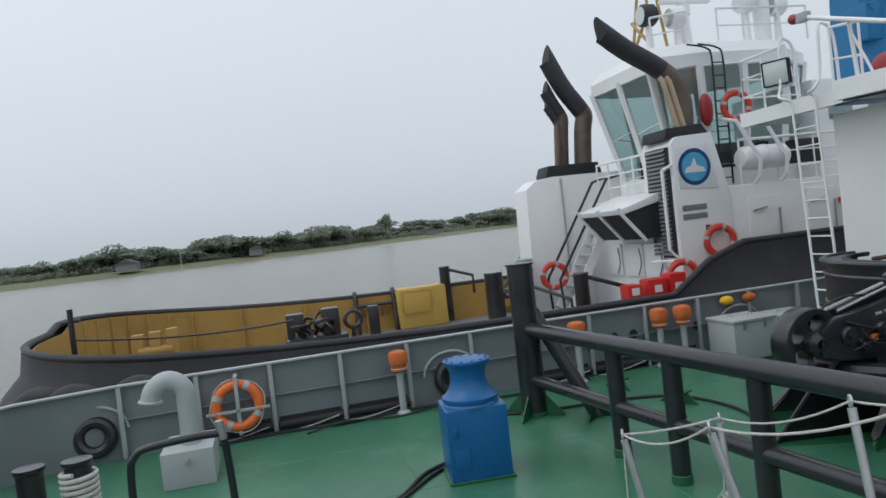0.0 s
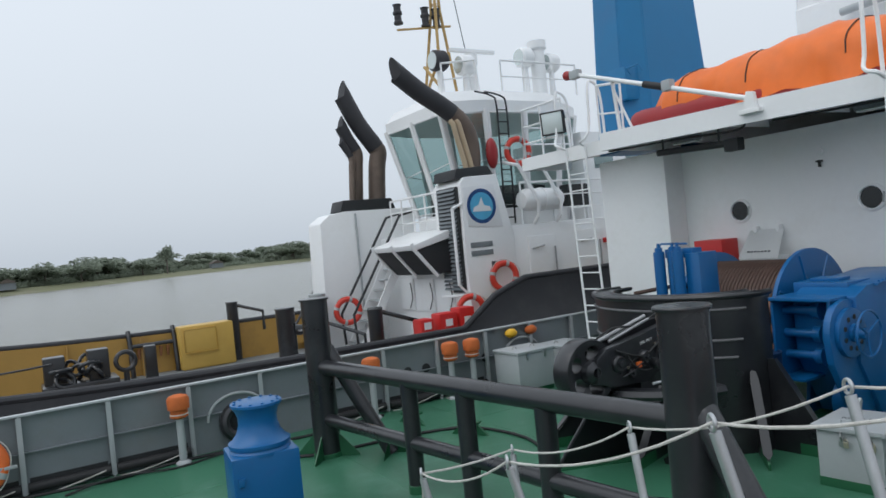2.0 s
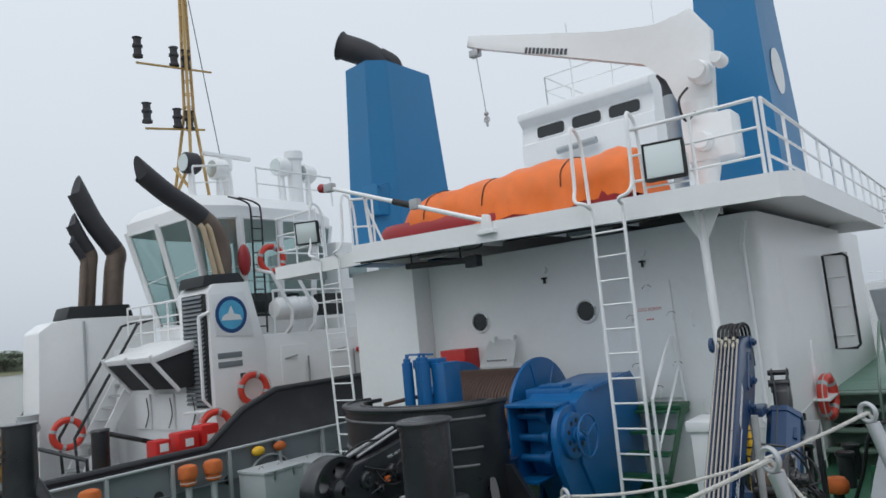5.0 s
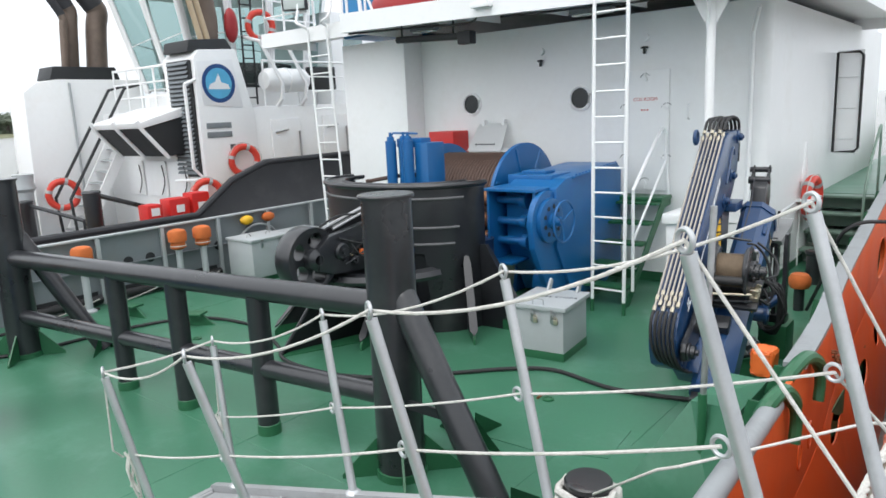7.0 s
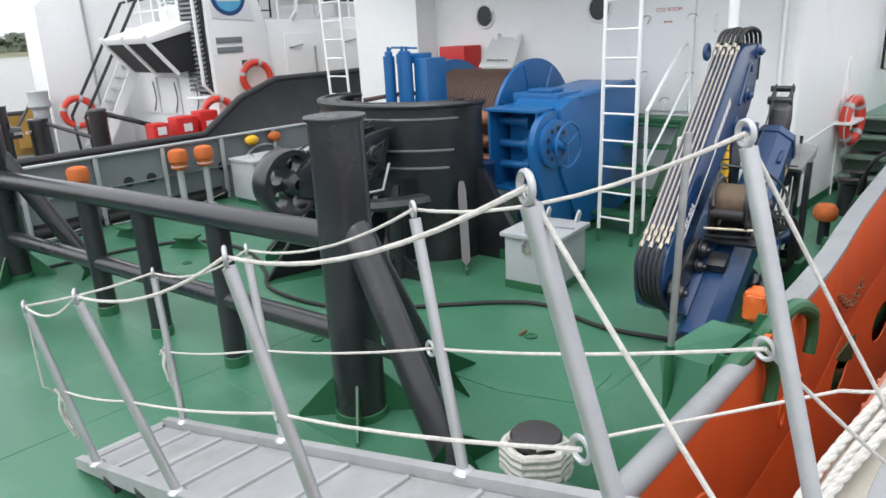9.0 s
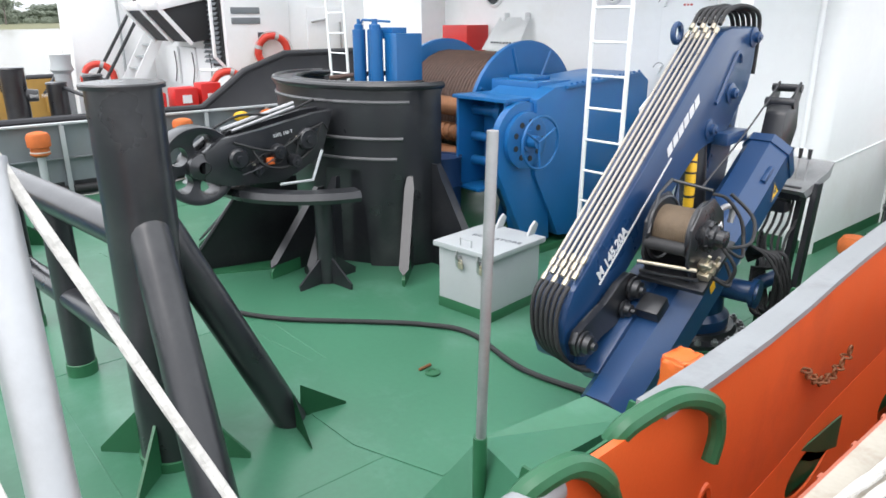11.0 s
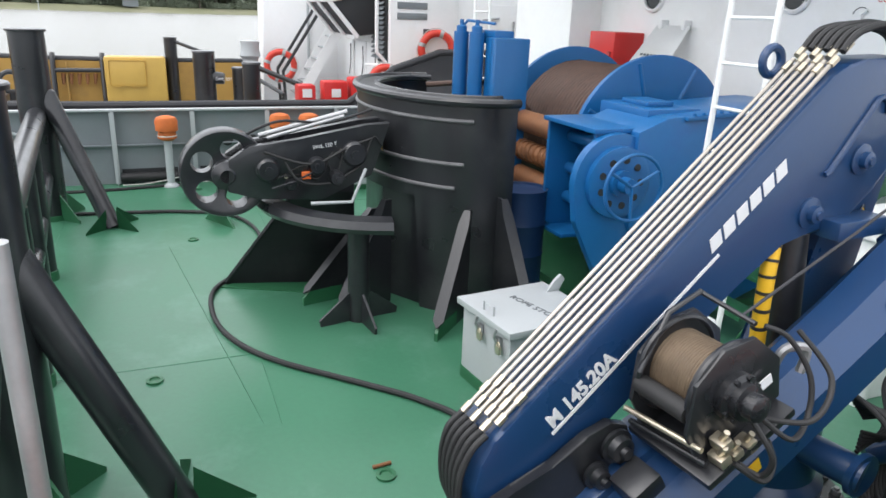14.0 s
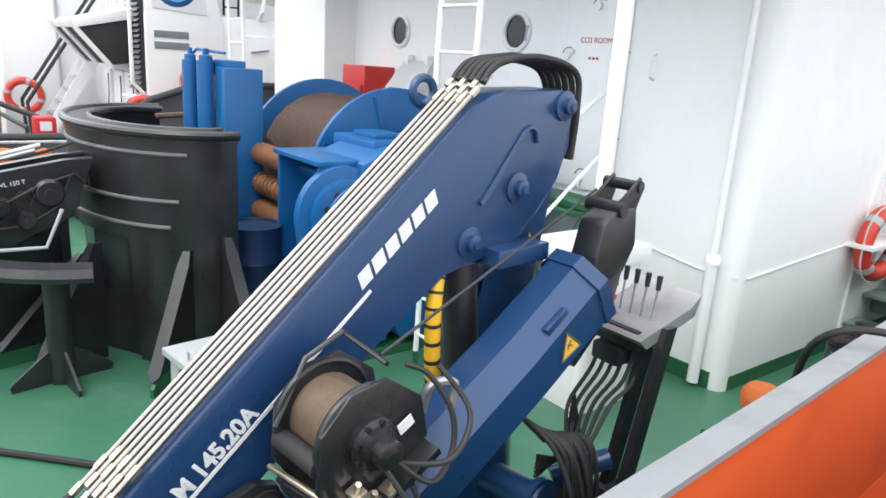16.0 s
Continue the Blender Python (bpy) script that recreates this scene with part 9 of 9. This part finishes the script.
for dy in (0.0, 0.16):
    bm = B()
    tube(bm, [(-6.3, -0.86 + dy, 4.1), (-6.3, -1.14 + dy, 5.25), (-6.34, -1.19 + dy, 5.34)], 0.06, 12)
    part("small_exhaust", bm, M_TAN, sp2, "tan small exhaust pipe")
# stairs up the aft side
sts = thing("tug_stairs", (-9.4, -2.9, 0.02), "steep white stairs with dark handrails on the tug", "stairs")
for k in range(9):
    bm = B()
    box(bm, (-9.9, -2.65 + 0.17 * k, 0.25 + 0.25 * k), (-9.2, -2.45 + 0.17 * k, 0.28 + 0.25 * k))
    part("tread", bm, M_LGREY, sts)
for x in (-9.93, -9.17):
    bm = B()
    prism(bm, [(-2.75, 0.02), (-2.5, 0.02), (-1.0, 2.5), (-1.2, 2.6)], "x", x - 0.02, x + 0.02)
    part("stringer", bm, M_WHITE, sts)
    bm = B()
    tube(bm, [(x, -2.7, 0.2), (x, -2.75, 1.0), (x, -1.2, 3.4), (x, -0.8, 3.5)], 0.035, 8)
    part("handrail", bm, M_DARK, sts)


def tug_rail(pts, h, mids=(0.5,)):
    t = thing("tug_railing", pts[0], "white tubular railing on the tug", "railing", "white railings of the tug")
    bm = B()
    tube(bm, [Vector(p) + Vector((0, 0, h)) for p in pts], 0.028, 8)
    part("top_rail", bm, M_WHITE, t)
    for k in mids:
        bm = B()
        tube(bm, [Vector(p) + Vector((0, 0, h * k)) for p in pts], 0.02, 6)
        part("mid_rail", bm, M_WHITE, t)
    for p in pts:
        bm = B()
        rod(bm, p, Vector(p) + Vector((0, 0, h)), 0.024, seg=8)
        part("post", bm, M_WHITE, t)


tug_rail([(-9.6, -1.2, 2.85), (-9.0, -1.2, 2.85), (-8.4, -1.2, 2.85), (-7.8, -1.2, 2.85), (-7.2, -1.2, 2.85)], 0.95, (0.33, 0.66))
tug_rail([(-6.3, 0.6, 2.85), (-6.3, 1.6, 2.85), (-6.3, 2.6, 2.85), (-6.3, 3.6, 2.85), (-6.3, 4.6, 2.85), (-6.3, 5.6, 2.85)], 1.0, (0.33, 0.66))
# wheelhouse
wh = thing("tug_wheelhouse", (-8.5, 0.8, 2.85), "white tug wheelhouse with tall outward-leaning tinted windows", "wheelhouse")
W0 = [(-7.35, -0.35), (-7.0, 0.35), (-7.0, 2.4), (-7.6, 3.3), (-9.4, 3.3), (-10.0, 2.4), (-10.0, 0.35), (-9.65, -0.35)]
W1 = [(-7.1, -0.95), (-6.75, 0.15), (-6.75, 2.5), (-7.4, 3.6), (-9.6, 3.6), (-10.25, 2.5), (-10.25, 0.15), (-9.9, -0.95)]
ZB, ZT = 3.3, 5.72
bm = B()
va = [bm.verts.new((x, y, 2.85)) for x, y in W0]
vm = [bm.verts.new((x, y, ZB)) for x, y in W0]
for i in range(8):
    bm.faces.new((va[i], va[(i + 1) % 8], vm[(i + 1) % 8], vm[i]))
part("lower_wall", bm, M_WHITE, wh)
bm = B()
c0 = Vector((-8.5, 0.8, 0))
va = [bm.verts.new((x, y, ZT - 0.1)) for x, y in W1]
vb = [bm.verts.new((x, y, ZT + 0.22)) for x, y in W1]
vc = [bm.verts.new((x + (c0.x - x) * 0.12, y + (c0.y - y) * 0.12, ZT + 0.5)) for x, y in W1]
for p, q in ((va, vb), (vb, vc)):
    for i in range(8):
        bm.faces.new((p[i], p[(i + 1) % 8], q[(i + 1) % 8], q[i]))
bm.faces.new(vc)
bm.faces.new(va)
part("roof", bm, M_WHITE, wh)
for i in range(8):
    a0, a1 = Vector((*W0[i], ZB)), Vector((*W0[(i + 1) % 8], ZB))
    b0, b1 = Vector((*W1[i], ZT)), Vector((*W1[(i + 1) % 8], ZT))
    bm = B()
    tube(bm, [a0, b0], 0.075, 8)
    part("mullion", bm, M_WHITE, wh)
    n_ = 2 if (a1 - a0).length > 1.5 else 1
    for k in range(n_):
        u0, u1 = (k + 0.06) / n_, (k + 0.94) / n_
        bm = B()
        quad = [a0.lerp(a1, u0).lerp(b0.lerp(b1, u0), 0.03), a0.lerp(a1, u1).lerp(b0.lerp(b1, u1), 0.03), a0.lerp(a1, u1).lerp(b0.lerp(b1, u1), 0.97), a0.lerp(a1, u0).lerp(b0.lerp(b1, u0), 0.97)]
        g = bm.faces.new([bm.verts.new(q) for q in quad])
        bmesh.ops.solidify(bm, geom=[g], thickness=0.03)
        wd = part("window", bm, M_CLEAR, wh, "pale green glass")
        bm = B()
        tube(bm, quad, 0.04, 6, closed=True)
        part("frame", bm, M_WHITE, wd)
        bm = B()
        rod(bm, quad[0].lerp(quad[3], 0.45), quad[1].lerp(quad[2], 0.5), 0.012, seg=6)
        part("wiper_rail", bm, M_WHITE, wd)
        if k == 0 and n_ == 2:
            bm = B()
            tube(bm, [a0.lerp(a1, 0.5), b0.lerp(b1, 0.5)], 0.07, 8)
            part("mullion", bm, M_WHITE, wh)
bm = B()
prism(bm, [(x + (-8.5 - x) * 0.25, y + (0.8 - y) * 0.25) for x, y in W0], "z", 2.9, 3.9)
part("console", bm, M_DARK, wh)
# side cabin forward of the wheelhouse
bm = B()
box(bm, (-9.9, 3.3, 2.85), (-6.9, 6.5, 5.2), 0.05)
part("chart_cabin", bm, M_WHITE, wh)
bm = B()
box(bm, (-6.9, 3.7, 4.2), (-6.88, 4.4, 4.9), 0.01)
part("cabin_window", bm, M_GLASS, wh)
bm = B()
box(bm, (-6.9, 4.9, 4.2), (-6.88, 5.6, 4.9), 0.01)
part("cabin_window", bm, M_GLASS, wh)
# black ladder up the side
bl = thing("tug_ladder", (-6.7, 1.5, 2.85), "black ladder up to the tug wheelhouse roof", "ladder")
for y in (0.33, 0.62):
    bm = B()
    tube(bm, spline([(-6.62, y, 2.9), (-6.58, y, 4.5), (-6.55, y, 5.75), (-6.58, y - 0.12, 6.0), (-6.7, y - 0.5, 6.12)], 5), 0.022, 8)
    part("rail", bm, M_DARK, bl)
for k in range(10):
    bm = B()
    rod(bm, (-6.58, 0.33, 3.05 + 0.29 * k), (-6.58, 0.62, 3.05 + 0.29 * k), 0.016, seg=6)
    part("rung", bm, M_DARK, bl)
for c, lab in (((-6.5, 0.8, 4.63), "red-orange lifebuoy on the tug wheelhouse"), ((-6.0, -0.33, 1.69), "red-orange lifebuoy on the tug casing"), ((-5.95, -1.36, 1.05), "red-orange lifebuoy beside the tug casing"), ((-9.5, -2.75, 1.1), "red and white lifebuoy by the tug stairs")):
    lifebuoy(c, (1, -0.2, 0), lab, 0.30, 0.5, "lifebuoys of the tug", M_BUOY)
rbk = thing("red_bag", (-6.5, 0.1, 4.2), "dark red canvas bag hung on the wheelhouse", "bag")
bm = B()
ball(bm, (-6.5, 0.02, 4.6), 0.22, 0.5, 0.75, 1.7, 14)
part("cloth", bm, M_DRED, rbk)
for k, (y, sz) in enumerate(((-3.05, 0.24), (-2.55, 0.34), (-2.1, 0.3))):
    fb = thing("fire_hose_box", (-5.15, y, 0.02), "red fire hose box on the tug deck", "box", "red boxes on the tug deck")
    bm = B()
    box(bm, (-5.35, y - sz * 0.62, 0.02), (-5.0, y + sz * 0.62, 1.12 + 0.06 * k), 0.03)
    part("body", bm, M_RED, fb)
    bm = B()
    box(bm, (-4.995, y - 0.08, 0.92), (-4.985, y + 0.08, 1.06))
    part("label", bm, M_TEXT, fb)
lr = thing("liferaft_canister", (-6.4, 1.2, 3.0), "white liferaft canister in a cradle on the tug", "liferaft")
bm = B()
lathe(bm, [(0.001, -0.62), (0.2, -0.6), (0.27, -0.5), (0.27, -0.02), (0.29, -0.02), (0.29, 0.02), (0.27, 0.02), (0.27, 0.5), (0.2, 0.6), (0.001, 0.62)], (-6.3, 1.2, 3.42), 'y', 26)
part("canister", bm, M_WHITE, lr)
for y in (0.85, 1.55):
    bm = B()
    tube(bm, [(-6.3, y, 2.75), (-6.0, y, 3.0), (-6.0, y + 0.05, 3.35), (-6.1, y - 0.4, 4.25), (-6.7, y - 0.4, 4.4)], 0.045, 8)
    part("cradle", bm, M_WHITE, lr)
# mast, radar, searchlights
ms = thing("tug_mast", (-8.3, 0.0, 6.2), "ochre lattice signal mast with lamps on the tug wheelhouse", "mast")
for dx, dy in ((0.42, -0.35), (-0.42, -0.35), (0.0, 0.45)):
    bm = B()
    tube(bm, [(-8.3 + dx, 0.0 + dy, 6.2), (-8.3 + dx * 0.25, 0.0 + dy * 0.25, 8.6), (-8.3 + dx * 0.12, dy * 0.12, 12.6)], 0.04, 8)
    part("leg", bm, M_MAST, ms)
for k in range(12):
    z = 8.4 + 0.34 * k
    bm = B()
    ring(bm, (-8.3, 0, z), 0.1, 0.016, (0, 0, 1), 10, 5)
    part("rung", bm, M_MAST, ms)
for z0, z1 in ((6.5, 7.2), (7.2, 6.5)):
    bm = B()
    rod(bm, (-8.65, -0.3, z0), (-7.95, -0.3, z1), 0.04, seg=8)
    part("brace", bm, M_MAST, ms)
for z, y0, y1 in ((9.7, -1.35, 0.7), (8.1, -1.2, 0.4)):
    bm = B()
    rod(bm, (-8.3, y0, z - 0.1), (-8.3, y1, z + 0.12), 0.03, seg=8)
    part("cross_arm", bm, M_MAST, ms)
    for y in (y0 + 0.05, -0.35, -0.02):
        bm = B()
        lathe(bm, [(0.12, z), (0.12, z + 0.05), (0.09, z + 0.08), (0.09, z + 0.22), (0.12, z + 0.25), (0.12, z + 0.3), (0.09, z + 0.33), (0.09, z + 0.45), (0.12, z + 0.48), (0.001, z + 0.5)], (-8.3, y, 0.05), seg=14)
        part("signal_lamp", bm, M_SOOT, ms)
bm = B()
tube(bm, [(-8.3, 0.1, 12.0), (-8.3, 1.0, 6.4)], 0.012, 5)
part("stay", bm, M_DARK, ms)
rd = thing("radar", (-8.0, 0.9, 6.2), "white radar scanner on a lattice bracket", "radar")
bm = B()
lathe(bm, [(0.22, 6.2), (0.16, 7.1), (0.2, 7.15), (0.2, 7.4), (0.001, 7.42)], (-8.0, 0.7, 0), seg=18)
part("pedestal", bm, M_WHITE, rd)
bm = B()
box(bm, (-8.06, 0.1, 7.45), (-7.94, 1.5, 7.55), 0.02)
part("scanner", bm, M_WHITE, rd)
for c, lab in (((-7.7, -0.45, 7.1), "black-rimmed searchlight on the tug roof"), ((-7.6, 0.25, 7.0), "white searchlight on the tug roof"), ((-7.6, 3.1, 7.2), "white searchlight on the tug roof"), ((-7.6, 2.2, 7.3), "white camera dome on the tug roof")):
    sl_ = thing("searchlight", c, lab, "searchlight", "searchlights of the tug")
    bm = B()
    lathe(bm, [(0.22, -0.2), (0.26, -0.15), (0.26, 0.12), (0.2, 0.2), (0.001, 0.22)], c, 'y', 24)
    part("drum", bm, M_SOOT if "black" in lab else M_WHITE, sl_)
    bm = B()
    lathe(bm, [(0.21, -0.205), (0.21, -0.2), (0.001, -0.2)], c, 'y', 22)
    part("lens", bm, M_LENS, sl_)
    bm = B()
    rod(bm, (c[0], c[1], c[2] - 0.2), (c[0], c[1], 6.2), 0.07, 0.1, seg=12)
    part("stand", bm, M_WHITE, sl_)
for pts in ([(-7.0, 0.9, 6.2), (-7.0, 1.6, 6.2), (-7.0, 2.6, 6.2), (-7.0, 3.4, 6.2)], [(-7.4, -0.6, 6.15), (-7.1, 0.2, 6.2)]):
    tug_rail(pts, 0.8, (0.5,))
bm = B()
vs_ = thing("tug_vent_stack", (-7.6, 2.7, 6.2), "white ventilator pillar on the tug roof", "ventilator")
lathe(bm, [(0.2, 6.1), (0.2, 7.5), (0.26, 7.55), (0.26, 7.75), (0.001, 7.78)], (-7.6, 2.65, 0), seg=18)
part("pipe", bm, M_WHITE, vs_)

# ships lying farther up the river beyond the walkway
random.seed(55)
for x, y, s in ((4.4, 38, 0.85), (8.5, 62, 1.1), (2.0, 85, 1.2)):
    fs = thing("far_ship", (x, y, -1.7), "pale grey ship with masts lying farther along the quay", "ship", "ships along the quay")
    bm = B()
    prism(bm, [(x - 3.4 * s, -1.7), (x + 3.4 * s, -1.7), (x + 4.0 * s, 2.2), (x - 4.0 * s, 2.2)], "y", y, y + 14, 0.1)
    part("hull", bm, M_GREY, fs)
    for z0, z1, w, d in ((2.2, 4.4, 2.9, 3.0), (4.4, 6.3, 2.2, 4.0)):
        bm = B()
        box(bm, (x - w * s, y + d, z0), (x + w * s, y + d + 6, z1 - 0.06), 0.08)
        hs_ = part("house", bm, M_LGREY, fs)
        for k in range(5):
            bm = B()
            xx = x + (k - 2) * w * 0.36 * s
            box(bm, (xx - 0.25, y + d - 0.03, z0 + 0.9), (xx + 0.25, y + d + 0.02, z0 + 1.5), 0.01)
            part("window", bm, M_PORT, hs_)
    for dx, dy, h in ((-1.4, 1.0, 6.0), (-0.3, 5.0, 12.5), (1.2, 5.5, 9.5), (-2.6, 8.0, 9.0)):
        bm = B()
        xm = x + dx * s
        rod(bm, (xm, y + dy, 2.0), (xm, y + dy, h), 0.09, 0.04, seg=8)
        for k in range(4):
            zz = h * (0.62 + 0.1 * k)
            w = random.uniform(0.4, 1.1)
            rod(bm, (xm - w, y + dy, zz), (xm + w * 0.8, y + dy, zz + 0.1), 0.035, seg=6)
            ball(bm, (xm + w * 0.7, y + dy, zz + 0.2), 0.14, seg=8)
        rod(bm, (xm, y + dy, h * 0.95), (xm + 1.6, y + dy + 2, 4.0), 0.02, seg=5)
        part("mast", bm, M_GREY, fs)
    for z in (2.7, 3.2):
        bm = B()
        tube(bm, [(x - 3.9 * s, y + 0.1, z), (x + 3.9 * s, y + 0.1, z)], 0.025, 6)
        part("rail", bm, M_WHITE, fs)
